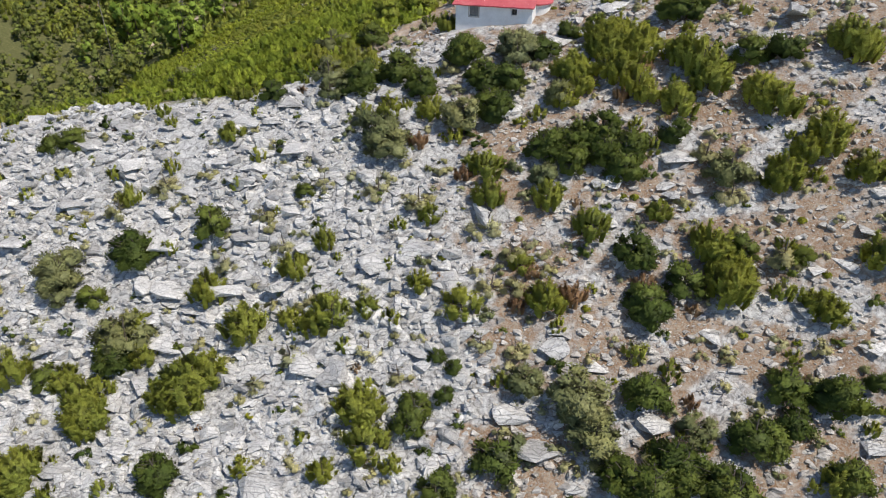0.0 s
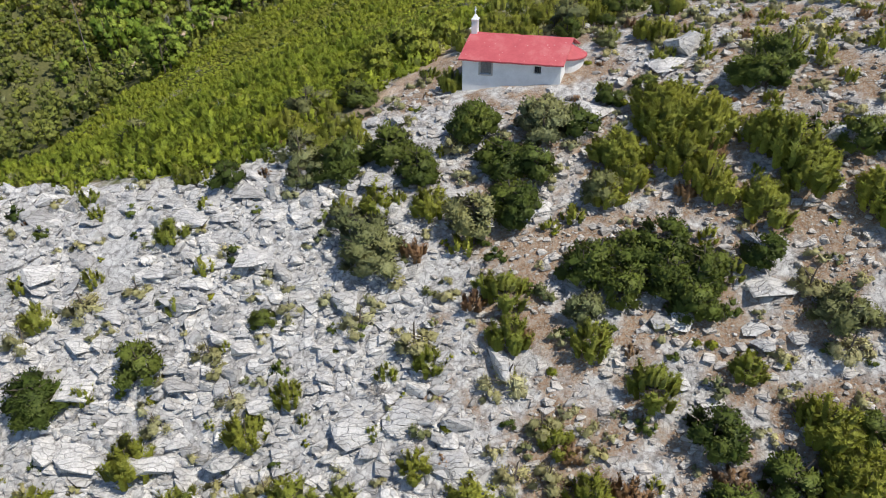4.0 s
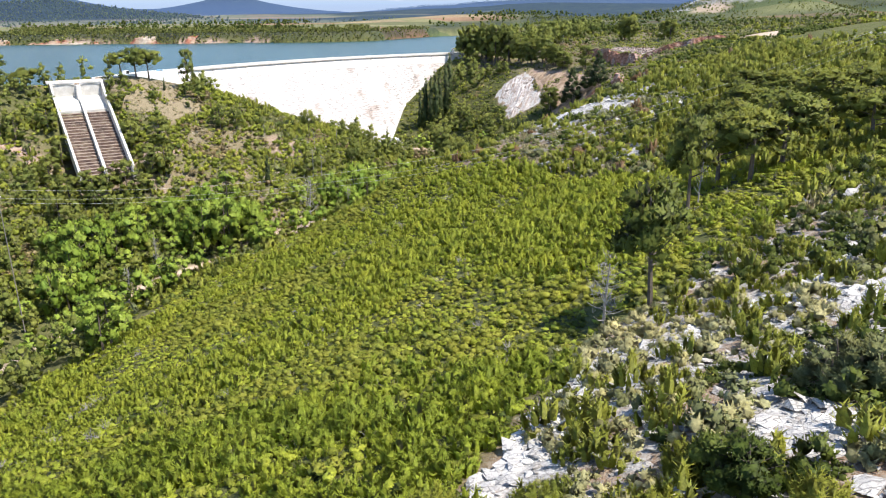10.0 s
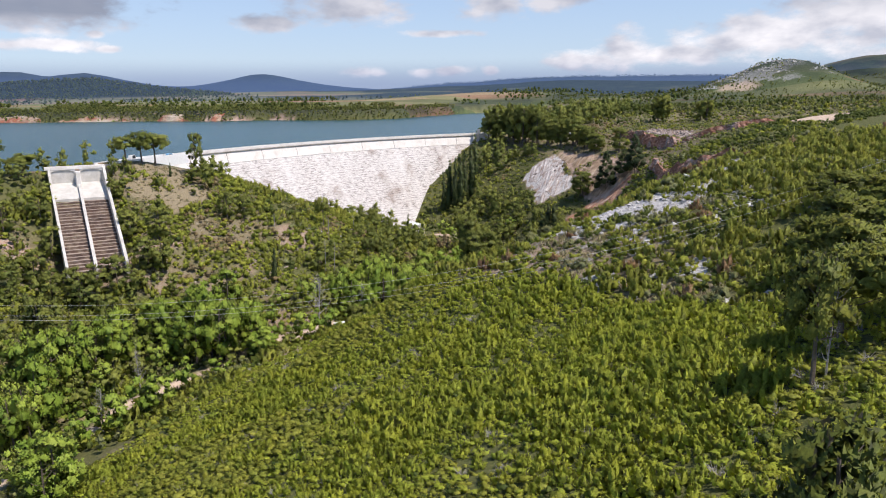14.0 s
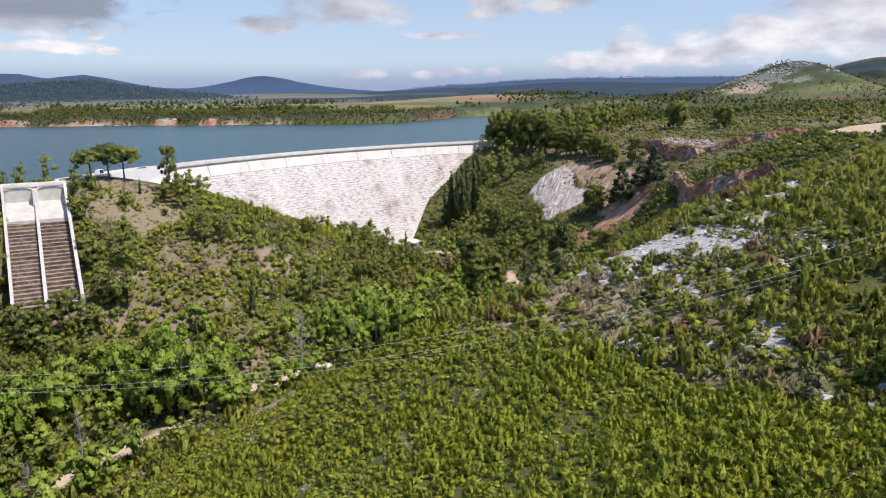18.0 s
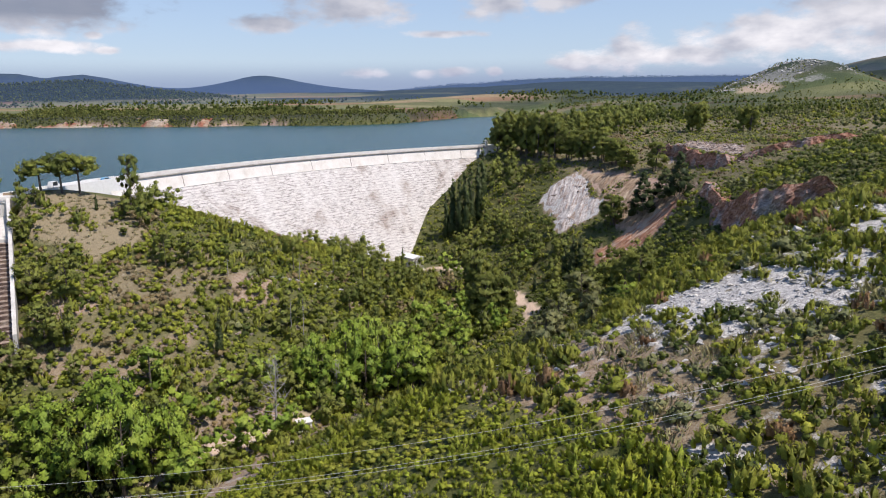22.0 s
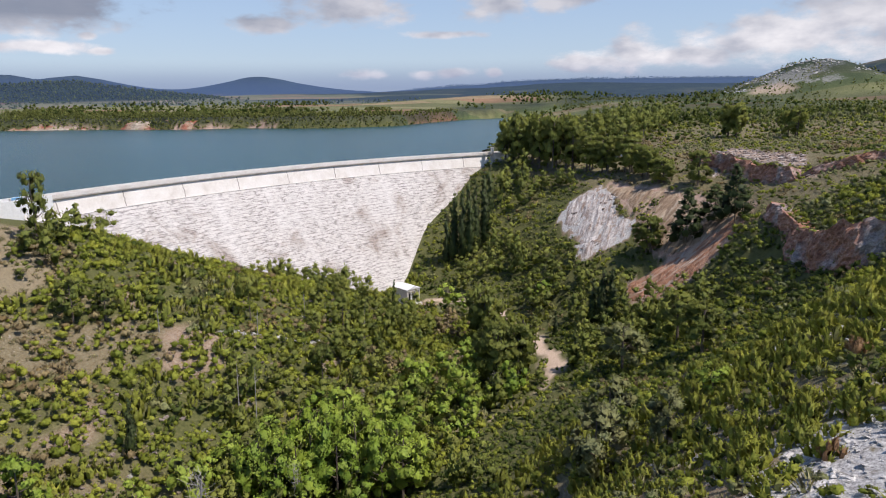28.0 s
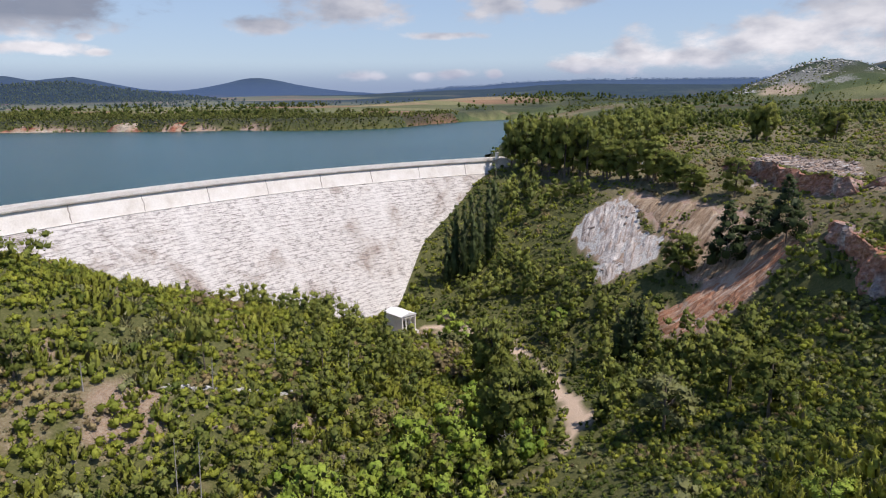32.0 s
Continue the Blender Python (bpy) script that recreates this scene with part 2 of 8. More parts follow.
def leaf(name, dark, light, trans=0.25):
    """Foliage whose tone changes from plant to plant, from leaf to leaf and across the slope."""
    m, nt, b = mat(name)
    warm = (1.17, 1.12, 0.98)
    dark, light = [tuple(c * k for c, k in zip(tone, warm)) for tone in (dark, light)]
    g = nt.nodes.new("ShaderNodeNewGeometry")
    o = nt.nodes.new("ShaderNodeObjectInfo")
    a = nt.nodes.new("ShaderNodeAttribute")
    a.attribute_name = "tone"
    add = nt.nodes.new("ShaderNodeMath")
    nt.links.new(o.outputs["Random"], add.inputs[0])
    nt.links.new(a.outputs["Fac"], add.inputs[1])
    fr = nt.nodes.new("ShaderNodeMath")
    fr.operation = 'FRACT'
    nt.links.new(add.outputs[0], fr.inputs[0])
    c1 = mix(nt, fr.outputs[0], dark, light)
    isl = ramp(nt, g.outputs["Random Per Island"], [(0.0, (0.86, 0.86, 0.86)), (1.0, (1.12, 1.12, 1.06))])
    grain = noise_tex(nt, g.outputs["Position"], 4.5, 3.0, 0.75)
    drift = noise_tex(nt, g.outputs["Position"], 0.16, 3.0, 0.6)
    c2 = mix(nt, 1.0, c1, isl, 'MULTIPLY')
    c2 = mix(nt, 0.8, c2, ramp(nt, grain, [(0.32, (0.6, 0.6, 0.6)), (0.66, (1.22, 1.22, 1.22))]), 'MULTIPLY')
    c2 = mix(nt, 0.7, c2, ramp(nt, drift, [(0.34, (0.78, 0.86, 0.9)), (0.66, (1.2, 1.12, 0.95))]), 'MULTIPLY')
    nt.links.new(c2, b.inputs["Base Color"])
    b.inputs["Roughness"].default_value = 0.6
    b.inputs["Specular IOR Level"].default_value = 0.25
    t = nt.nodes.new("ShaderNodeBsdfTranslucent")
    nt.links.new(c2, t.inputs[0])
    rn = nt.nodes.new("ShaderNodeAttribute")
    rn.attribute_name = "rounding"
    vt = nt.nodes.new("ShaderNodeVectorTransform")
    vt.vector_type, vt.convert_from, vt.convert_to = 'NORMAL', 'OBJECT', 'WORLD'
    nt.links.new(rn.outputs["Vector"], vt.inputs[0])
    nt.links.new(vt.outputs[0], b.inputs["Normal"])
    nt.links.new(vt.outputs[0], t.inputs["Normal"])
    ms = nt.nodes.new("ShaderNodeMixShader")
    ms.inputs[0].default_value = trans
    nt.links.new(b.outputs[0], ms.inputs[1])
    nt.links.new(t.outputs[0], ms.inputs[2])
    nt.links.new(ms.outputs[0], nt.nodes["Material Output"].inputs[0])
    return m


M_PINE = leaf("pine_needles", (0.3, 0.345, 0.065), (0.43, 0.475, 0.105), 0.54)
M_THICKET = leaf("young_pine_needles", (0.39, 0.49, 0.07), (0.48, 0.585, 0.095), 0.6)
M_PINE_DARK = leaf("old_pine_needles", (0.175, 0.22, 0.055), (0.31, 0.355, 0.095), 0.48)
M_OLDPINE = leaf("old_slope_pine_needles", (0.15, 0.185, 0.04), (0.25, 0.285, 0.065), 0.36)
M_OAK = leaf("kermes_oak_leaves", (0.075, 0.115, 0.026), (0.18, 0.23, 0.054), 0.46)
M_SHORE = leaf("hazy_shore_leaves", (0.15, 0.185, 0.055), (0.25, 0.28, 0.09), 0.45)
M_OLIVE = leaf("grey_green_leaves", (0.19, 0.215, 0.10), (0.28, 0.30, 0.16), 0.34)
M_BROAD = leaf("fresh_broad_leaves", (0.22, 0.34, 0.05), (0.38, 0.5, 0.095), 0.42)
M_BRUSH = leaf("dry_brush_leaves", (0.36, 0.36, 0.2), (0.54, 0.53, 0.34), 0.42)
M_RUST = leaf("rust_brown_leaves", (0.3, 0.175, 0.11), (0.42, 0.29, 0.19), 0.45)
M_MAQUIS = leaf("maquis_leaves", (0.23, 0.285, 0.045), (0.41, 0.46, 0.085), 0.5)
M_THICKET_LOW = leaf("olive_pine_needles", (0.41, 0.49, 0.068), (0.5, 0.58, 0.095), 0.58)
M_HEATH = leaf("heath_leaves", (0.27, 0.31, 0.05), (0.39, 0.42, 0.085), 0.5)
M_DRY = leaf("dry_brown_leaves", (0.17, 0.13, 0.075), (0.34, 0.28, 0.17), 0.3)
M_CUSHION = leaf("spurge_leaves", (0.23, 0.26, 0.022), (0.34, 0.36, 0.04))
M_CYPRESS = leaf("cypress_scales", (0.045, 0.07, 0.025), (0.09, 0.125, 0.045))
M_BARK = surface("bark", [(0.3, (0.09, 0.07, 0.05)), (0.7, (0.2, 0.16, 0.13))], 3.0)
M_DEADWOOD = surface("dead_grey_wood", [(0.3, (0.3, 0.27, 0.24)), (0.7, (0.5, 0.47, 0.44))], 3.0)


def limestone(name, tones, crack=1.0):
    """Weathered limestone: tone from block to block, pitted grain and dark cracks."""
    m, nt, b = mat(name)
    p = where(nt)
    g = nt.nodes.new("ShaderNodeNewGeometry")
    n1 = noise_tex(nt, p, 0.6, 5.0, 0.6)
    n2 = noise_tex(nt, p, 5.0, 8.0, 0.75)
    col = ramp(nt, n1, tones)
    col = mix(nt, 0.8, col, ramp(nt, g.outputs["Random Per Island"], [(0.0, (0.62, 0.61, 0.6)), (0.5, (0.95, 0.94, 0.93)), (1.0, (1.15, 1.13, 1.1))]), 'MULTIPLY')
    col = mix(nt, 0.55, col, ramp(nt, n2, [(0.34, (0.3, 0.29, 0.28)), (0.55, (1, 1, 1))]), 'MULTIPLY')
    v = nt.nodes.new("ShaderNodeTexVoronoi")
    v.feature = 'DISTANCE_TO_EDGE'
    v.inputs["Scale"].default_value = 2.3
    bed = nt.nodes.new("ShaderNodeMapping")
    bed.inputs["Rotation"].default_value = (0.3, 0.2, 0.35)
    bed.inputs["Scale"].default_value = (0.3, 1.15, 1.0)
    nt.links.new(mix(nt, 0.6, p, n_vec(nt, p, 1.1)), bed.inputs["Vector"])
    nt.links.new(bed.outputs[0], v.inputs["Vector"])
    crk = ramp(nt, v.outputs["Distance"], [(0.0, (0.2, 0.18, 0.17)), (0.06, (1, 1, 1))])
    col = mix(nt, 0.26 * crack, col, crk, 'MULTIPLY')
    nt.links.new(col, b.inputs["Base Color"])
    b.inputs["Roughness"].default_value = 0.9
    hgt = mix(nt, 0.5, n2_col(nt, n2), crk)
    bump(nt, b, hgt, 1.0, 0.15)
    return m


def n_vec(nt, vec, scale):
    n = N(nt, "ShaderNodeTexNoise", Scale=scale, Detail=3.0)
    nt.links.new(vec, n.inputs["Vector"])
    add = nt.nodes.new("ShaderNodeVectorMath")
    nt.links.new(n.outputs["Color"], add.inputs[0])
    nt.links.new(vec, add.inputs[1])
    return add.outputs[0]


def n2_col(nt, fac):
    return ramp(nt, fac, [(0.0, (0, 0, 0)), (1.0, (1, 1, 1))])


M_ROCK = limestone("limestone", [(0.3, (0.42, 0.41, 0.4)), (0.5, (0.58, 0.57, 0.56)), (0.7, (0.70, 0.68, 0.65))])
M_BROWNROCK = limestone("brown_stone", [(0.3, (0.22, 0.16, 0.13)), (0.5, (0.32, 0.26, 0.23)), (0.72, (0.42, 0.38, 0.35))])
M_STONE = limestone("grey_stone", [(0.3, (0.3, 0.28, 0.26)), (0.5, (0.44, 0.42, 0.4)), (0.7, (0.56, 0.53, 0.5))])
M_PALE = limestone("pale_stone", [(0.3, (0.36, 0.34, 0.32)), (0.5, (0.52, 0.49, 0.46)), (0.7, (0.63, 0.6, 0.56))])
M_LIME = surface("limewash", [(0.3, (0.74, 0.74, 0.72)), (0.7, (0.86, 0.86, 0.85))], 1.2, bump_d=0.01, grey=0.12)
def red_roof():
    m, nt, b = mat("red_painted_concrete")
    p = where(nt)
    wear = noise_tex(nt, p, 0.8, 6.0, 0.65)
    fine = noise_tex(nt, p, 9.0, 6.0, 0.7)
    col = ramp(nt, wear, [(0.3, (0.40, 0.062, 0.075)), (0.52, (0.47, 0.085, 0.098)), (0.72, (0.52, 0.15, 0.155))])
    col = mix(nt, 0.25, col, ramp(nt, fine, [(0.3, (0.4, 0.4, 0.4)), (0.7, (1.1, 1.1, 1.1))]), 'MULTIPLY')
    chip = nt.nodes.new("ShaderNodeTexVoronoi")
    chip.inputs["Scale"].default_value = 2.6
    nt.links.new(p, chip.inputs["Vector"])
    spot = mix(nt, 1.0, ramp(nt, chip.outputs["Distance"], [(0.07, (1, 1, 1)), (0.12, (0, 0, 0))]), ramp(nt, noise_tex(nt, p, 1.1, 3.0), [(0.46, (0, 0, 0)), (0.56, (0.8, 0.8, 0.8))]), 'MULTIPLY')
    col = mix(nt, spot, col, (0.62, 0.5, 0.46))
    nt.links.new(col, b.inputs["Base Color"])
    b.inputs["Roughness"].default_value = 0.7
    bump(nt, b, fine, 0.4, 0.008)
    return m


M_RED = red_roof()
M_CONC = surface("pale_concrete", [(0.3, (0.5, 0.48, 0.44)), (0.7, (0.68, 0.66, 0.62))], 0.35, bump_d=0.02)
M_DARK = surface("dark_opening", [(0.3, (0.02, 0.02, 0.02)), (0.7, (0.04, 0.04, 0.04))], 2.0)


def ground_material():
    m, nt, b = mat("hillside")
    p = where(nt)
    a = nt.nodes.new("ShaderNodeAttribute")
    a.attribute_name = "cover"
    sep = nt.nodes.new("ShaderNodeSeparateColor")
    nt.links.new(a.outputs["Color"], sep.inputs[0])
    n0 = noise_tex(nt, p, 0.02, 10.0, 0.75)
    n1 = noise_tex(nt, p, 0.25)
    n2 = noise_tex(nt, p, 1.7, 8.0, 0.7)
    n3 = noise_tex(nt, p, 7.0, 6.0, 0.7)
    rock = ramp(nt, n2, [(0.3, (0.15, 0.14, 0.13)), (0.46, (0.42, 0.41, 0.4)), (0.64, (0.62, 0.61, 0.59))])
    soil = ramp(nt, n2, [(0.3, (0.15, 0.085, 0.058)), (0.5, (0.34, 0.205, 0.14)), (0.72, (0.5, 0.41, 0.34))])
    soil = mix(nt, ramp(nt, n3, [(0.48, (0, 0, 0)), (0.57, (0.85, 0.85, 0.85))]), soil, (0.4, 0.355, 0.315))
    grass = ramp(nt, n2, [(0.3, (0.05, 0.058, 0.018)), (0.55, (0.1, 0.108, 0.034)), (0.75, (0.2, 0.175, 0.078))])
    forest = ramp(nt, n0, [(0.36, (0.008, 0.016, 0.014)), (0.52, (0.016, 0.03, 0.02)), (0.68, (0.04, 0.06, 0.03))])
    lots = nt.nodes.new("ShaderNodeMapping")
    lots.inputs["Scale"].default_value = (0.0052, 0.0125, 0.0)
    lots.inputs["Rotation"].default_value = (0, 0, 0.16)
    nt.links.new(p, lots.inputs[0])
    cell = nt.nodes.new("ShaderNodeTexVoronoi")
    cell.inputs["Scale"].default_value = 1.0
    nt.links.new(lots.outputs[0], cell.inputs["Vector"])
    tag = nt.nodes.new("ShaderNodeSeparateColor")
    nt.links.new(cell.outputs["Color"], tag.inputs[0])
    field = ramp(nt, tag.outputs[0], [(0.0, (0.09, 0.12, 0.04)), (0.3, (0.13, 0.165, 0.06)), (0.5, (0.22, 0.22, 0.1)), (0.62, (0.1, 0.14, 0.05)), (0.78, (0.33, 0.27, 0.16)), (0.9, (0.3, 0.16, 0.1)), (1.0, (0.17, 0.19, 0.08))])
    field = mix(nt, 0.5, field, ramp(nt, n0, [(0.35, (0.4, 0.5, 0.35)), (0.6, (1.1, 1.1, 1.1))]), 'MULTIPLY')
    sand = ramp(nt, n3, [(0.3, (0.42, 0.29, 0.2)), (0.7, (0.66, 0.54, 0.43))])
    vo = nt.nodes.new("ShaderNodeTexVoronoi")
    vo.feature = 'DISTANCE_TO_EDGE'
    vo.inputs["Scale"].default_value = 1.1
    nt.links.new(n_vec(nt, p, 1.5), vo.inputs["Vector"])
    rock = mix(nt, 0.5, rock, ramp(nt, vo.outputs["Distance"], [(0.0, (0.2, 0.18, 0.17)), (0.09, (1, 1, 1))]), 'MULTIPLY')
    rm = nt.nodes.new("ShaderNodeMath")
    rm.operation = 'MULTIPLY_ADD'
    nt.links.new(n1, rm.inputs[0])
    rm.inputs[1].default_value = 1.6
    rm2 = nt.nodes.new("ShaderNodeMath")
    rm2.operation = 'SUBTRACT'
    nt.links.new(sep.outputs[0], rm2.inputs[0])
    rm2.inputs[1].default_value = 0.8
    nt.links.new(rm2.outputs[0], rm.inputs[2])
    rs = ramp(nt, rm.outputs[0], [(0.42, (0, 0, 0)), (0.58, (1, 1, 1))])
    sepp = nt.nodes.new("ShaderNodeSeparateXYZ")
    nt.links.new(p, sepp.inputs[0])
    plain = nt.nodes.new("ShaderNodeMapRange")
    plain.inputs[1].default_value, plain.inputs[2].default_value = 1150.0, 1240.0
    nt.links.new(sepp.outputs[1], plain.inputs[0])
    grass = mix(nt, plain.outputs[0], grass, mix(nt, 0.5, field, ramp(nt, n1, [(0.3, (0.3, 0.35, 0.2)), (0.7, (1, 1, 1))]), 'MULTIPLY'))
    col = mix(nt, sep.outputs[1], soil, grass)
    col = mix(nt, rs, col, rock)
    col = mix(nt, sep.outputs[2], col, sand)
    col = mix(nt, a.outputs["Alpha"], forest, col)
    nt.links.new(col, b.inputs["Base Color"])
    b.inputs["Roughness"].default_value = 0.9
    b.inputs["Specular IOR Level"].default_value = 0.2
    bump(nt, b, n2, 0.8, 0.35)
    return m


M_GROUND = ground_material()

# ---- helpers for meshes ----
def mesh_of(name, verts, faces, material, tone=None, smooth=False, round_to=None):
    """A mesh from arrays; faces all have the same number of corners."""
    me = bpy.data.meshes.new(name)
    v = np.asarray(verts, np.float32)
    f = np.asarray(faces, np.int32)
    me.vertices.add(len(v))
    me.vertices.foreach_set("co", v.ravel())
    k = f.shape[1]
    me.loops.add(f.size)
    me.loops.foreach_set("vertex_index", f.ravel())
    me.polygons.add(len(f))
    me.polygons.foreach_set("loop_start", np.arange(0, f.size, k, dtype=np.int32))
    if tone is not None:
        at = me.attributes.new("tone", 'FLOAT', 'FACE')
        at.data.foreach_set("value", np.asarray(tone, np.float32))
    if round_to is not None:
        at = me.attributes.new("rounding", 'FLOAT_VECTOR', 'POINT')
        at.data.foreach_set("vector", np.asarray(round_to, np.float32).ravel())
    me.materials.append(material)
    me.update(calc_edges=True)
    me.validate()
    if smooth:
        me.shade_smooth()
    else:
        me.shade_flat()
    return me


def part(name, me, parent=None, label="", m=None):
    if isinstance(me, tuple):
        bm, material = me
        data = bpy.data.meshes.new(name)
        bm.to_mesh(data)
        bm.free()
        data.materials.append(material)
        me = data
    ob = new(name, me)
    if parent is not None:
        ob.parent = parent
    if m is not None:
        ob.matrix_basis = m
    if label:
        tagged(ob, label)
    return ob


def thing(name, m, label, category, group="", kind=""):
    ob = new(name)
    ob.empty_display_size = 0.3
    ob.matrix_basis = m
    return tagged(ob, label, category, group, kind)


def box(bm, x0, x1, y0, y1, z0, z1, bevel=0.0):
    r = bmesh.ops.create_cube(bm, size=1.0)
    bmesh.ops.transform(bm, verts=r["verts"], matrix=Matrix.Translation(((x0 + x1) / 2, (y0 + y1) / 2, (z0 + z1) / 2)) @ Matrix.Diagonal((x1 - x0, y1 - y0, z1 - z0, 1)))
    if bevel:
        bmesh.ops.bevel(bm, geom=list({e for v in r["verts"] for e in v.link_edges}), offset=bevel, segments=1, affect='EDGES')
    return bm


def inside(px, py, poly):
    px, py = np.asarray(px, float), np.asarray(py, float)
    res = np.zeros(px.shape, bool)
    j = len(poly) - 1
    for i in range(len(poly)):
        (xi, yi), (xj, yj) = poly[i], poly[j]
        hit = ((yi > py) != (yj > py)) & (px < (xj - xi) * (py - yi) / (yj - yi + 1e-12) + xi)
        res ^= hit
        j = i
    return res


def dist_line(px, py, line):
    """Distance to a broken line in the plan."""
    best = np.full(np.shape(px), 1e9)
    for (x0, y0), (x1, y1) in zip(line[:-1], line[1:]):
        dx, dy = x1 - x0, y1 - y0
        u = np.clip(((px - x0) * dx + (py - y0) * dy) / (dx * dx + dy * dy), 0, 1)
        best = np.minimum(best, np.hypot(px - x0 - u * dx, py - y0 - u * dy))
    return best


def fbm(x, y, scale, octaves=4, seed=0, gain=0.5):
    """Value noise over the plan, about -1 to 1."""
    tot, amp, norm = 0.0, 1.0, 0.0
    for o in range(octaves):
        u, v = np.asarray(x) / scale + 17.3 * o + seed, np.asarray(y) / scale - 9.1 * o + seed * 2
        iu, iv = np.floor(u), np.floor(v)
        fu, fv = u - iu, v - iv
        fu, fv = fu * fu * (3 - 2 * fu), fv * fv * (3 - 2 * fv)

        def h(a, b):
            s = np.sin(a * 127.1 + b * 311.7 + seed * 13.7) * 43758.5453
            return (s - np.floor(s)) * 2 - 1
        tot = tot + amp * ((h(iu, iv) * (1 - fu) + h(iu + 1, iv) * fu) * (1 - fv) + (h(iu, iv + 1) * (1 - fu) + h(iu + 1, iv + 1) * fu) * fv)
        norm += amp
        amp *= gain
        scale = scale / 2
    return tot / norm


def step01(v, a, b):
    t = np.clip((v - a) / (b - a), 0, 1)
    return t * t * (3 - 2 * t)


# ---- the lie of the land: ridges, edges, slopes and the stream, as lines with heights ----
LAKE_Z, CREST_Z = 63.5, 68.2
STREAM = [(-170, 20, -4), (-140, 140, 4), (-112, 215, 9), (-92, 270, 13), (-66, 320, 15), (-30, 375, 14), (0, 420, 13), (22, 465, 13), (14, 495, 15), (-20, 515, 15), (-38, 524, 14)]
SLAB_FOOT = [(-60, 30, 38), (-28, 41, 47.6), (0, 38, 52.0), (24, 37, 54.5), (60, 36, 62)]
SLAB_MID = [(-60, 55, 48), (-33, 55.6, 54.4), (-10, 52, 57.2), (14, 50.6, 61), (34, 60, 72), (70, 58, 82)]
SLAB_EDGE = [(-62, 76, 55), (-37, 70, 61), (-16, 67, 63.5), (-5, 71.5, 66), (4, 73, 68.5), (11, 72.5, 69.2), (19, 74, 72), (45, 80, 80)]
BELOW_EDGE = [(-60, 92, 47), (-36, 84, 56), (-20, 83, 60.5), (-12, 88, 63), (-3, 92, 65.5), (8, 98, 67.2), (14, 100, 69.2), (22, 98, 71), (50, 100, 79)]
BEHIND_CHAPEL = [(-1, 82, 67.8), (6, 83, 69.4), (11, 84, 70.6), (18, 86, 72.4)]
DAM_TOE = [(-126, 446, 56), (-114, 458, 45), (-95, 482, 32), (-75, 504, 22), (-58, 518, 16), (-46, 526, 13.5), (-36, 536, 14.5), (-31.5, 553, 26.5), (-28, 565, 35.5), (-23.5, 573, 40), (-15, 586, 47), (-7.5, 598, 55), (0, 606, 63)]
TERRACE = [(-75, 150, 27), (-40, 140, 43), (-10, 135, 55), (16, 130, 61.3), (37, 150, 66), (70, 150, 76), (120, 150, 88)]
SHOULDER = [(-78, 215, 21), (-50, 215, 30), (-24, 215, 39.5), (5, 212, 50), (28, 225, 54.3), (42, 203, 61), (80, 205, 72), (130, 210, 85)]
SPUR = [(-52, 310, 18), (-28, 300, 32), (-7, 281, 48.5), (12, 270, 55), (27, 285, 60), (53, 284, 70), (75, 322, 73), (110, 330, 80), (160, 330, 86)]
RAVINE = [(12, 440, 15), (40, 400, 27), (62, 385, 42), (90, 380, 60), (112, 392, 71)]
SPUR_BACK = [(8, 330, 28), (35, 335, 48), (60, 350, 60)]
RED_CLIFF = [(50, 470, 25), (72, 440, 36), (86, 454, 58), (100, 425, 66), (125, 400, 78)]
PLATEAU = [(10, 610, 66), (50, 548, 60), (70, 520, 60), (88, 472, 58), (69, 585, 67.5), (130, 470, 78), (194, 509, 79), (140, 600, 74), (300, 560, 84)]
RIGHT_FOOT = [(-4, 528, 22), (14, 525, 27), (30, 490, 24), (37, 500, 35)]
LEFT_HILL = [(-151, 387, 67), (-140, 405, 67), (-118, 401, 61.5), (-98, 412, 54.5), (-84, 432, 46), (-60, 460, 34), (-48, 478, 25.5), (-38, 494, 18)]
LEFT_SIDE = [(-115, 350, 43), (-90, 371, 39), (-71, 350, 28), (-65, 391, 37), (-40, 420, 24), (-20, 455, 18)]
SPILL_FOOT = [(-118, 331, 33), (-140, 345, 29), (-125, 305, 22)]
FAR_LEFT = [(-190, 400, 68), (-175, 350, 60), (-175, 300, 45), (-150, 260, 22), (-250, 300, 55), (-260, 150, 30), (-300, 450, 72)]
OUTSIDE = [(-400, 0, 20), (0, -200, -10), (250, 0, 110), (300, 250, 110), (400, 600, 95), (-500, 420, 80), (-100, -60, 0), (120, -40, 60)]
LANDFORMS = (STREAM, SLAB_FOOT, SLAB_MID, SLAB_EDGE, BELOW_EDGE, BEHIND_CHAPEL, DAM_TOE, TERRACE, SHOULDER, SPUR, SPUR_BACK, RAVINE, RED_CLIFF, RIGHT_FOOT, LEFT_HILL)
SPOTS = (PLATEAU, LEFT_SIDE, SPILL_FOOT, FAR_LEFT, OUTSIDE)
stations = []
for line in LANDFORMS:
    for a, b in zip(line[:-1], line[1:]):
        n = max(1, int(math.dist(a[:2], b[:2]) / 14))
        stations += [tuple(a[k] + (b[k] - a[k]) * i / n for k in range(3)) for i in range(n)]
    stations.append(line[-1])
for group in SPOTS:
    stations += group
ST = np.array(stations, float)


def kernel(px, py):
    return np.sqrt((px[:, None] - ST[None, :, 0]) ** 2 + (py[:, None] - ST[None, :, 1]) ** 2 + 9.0)


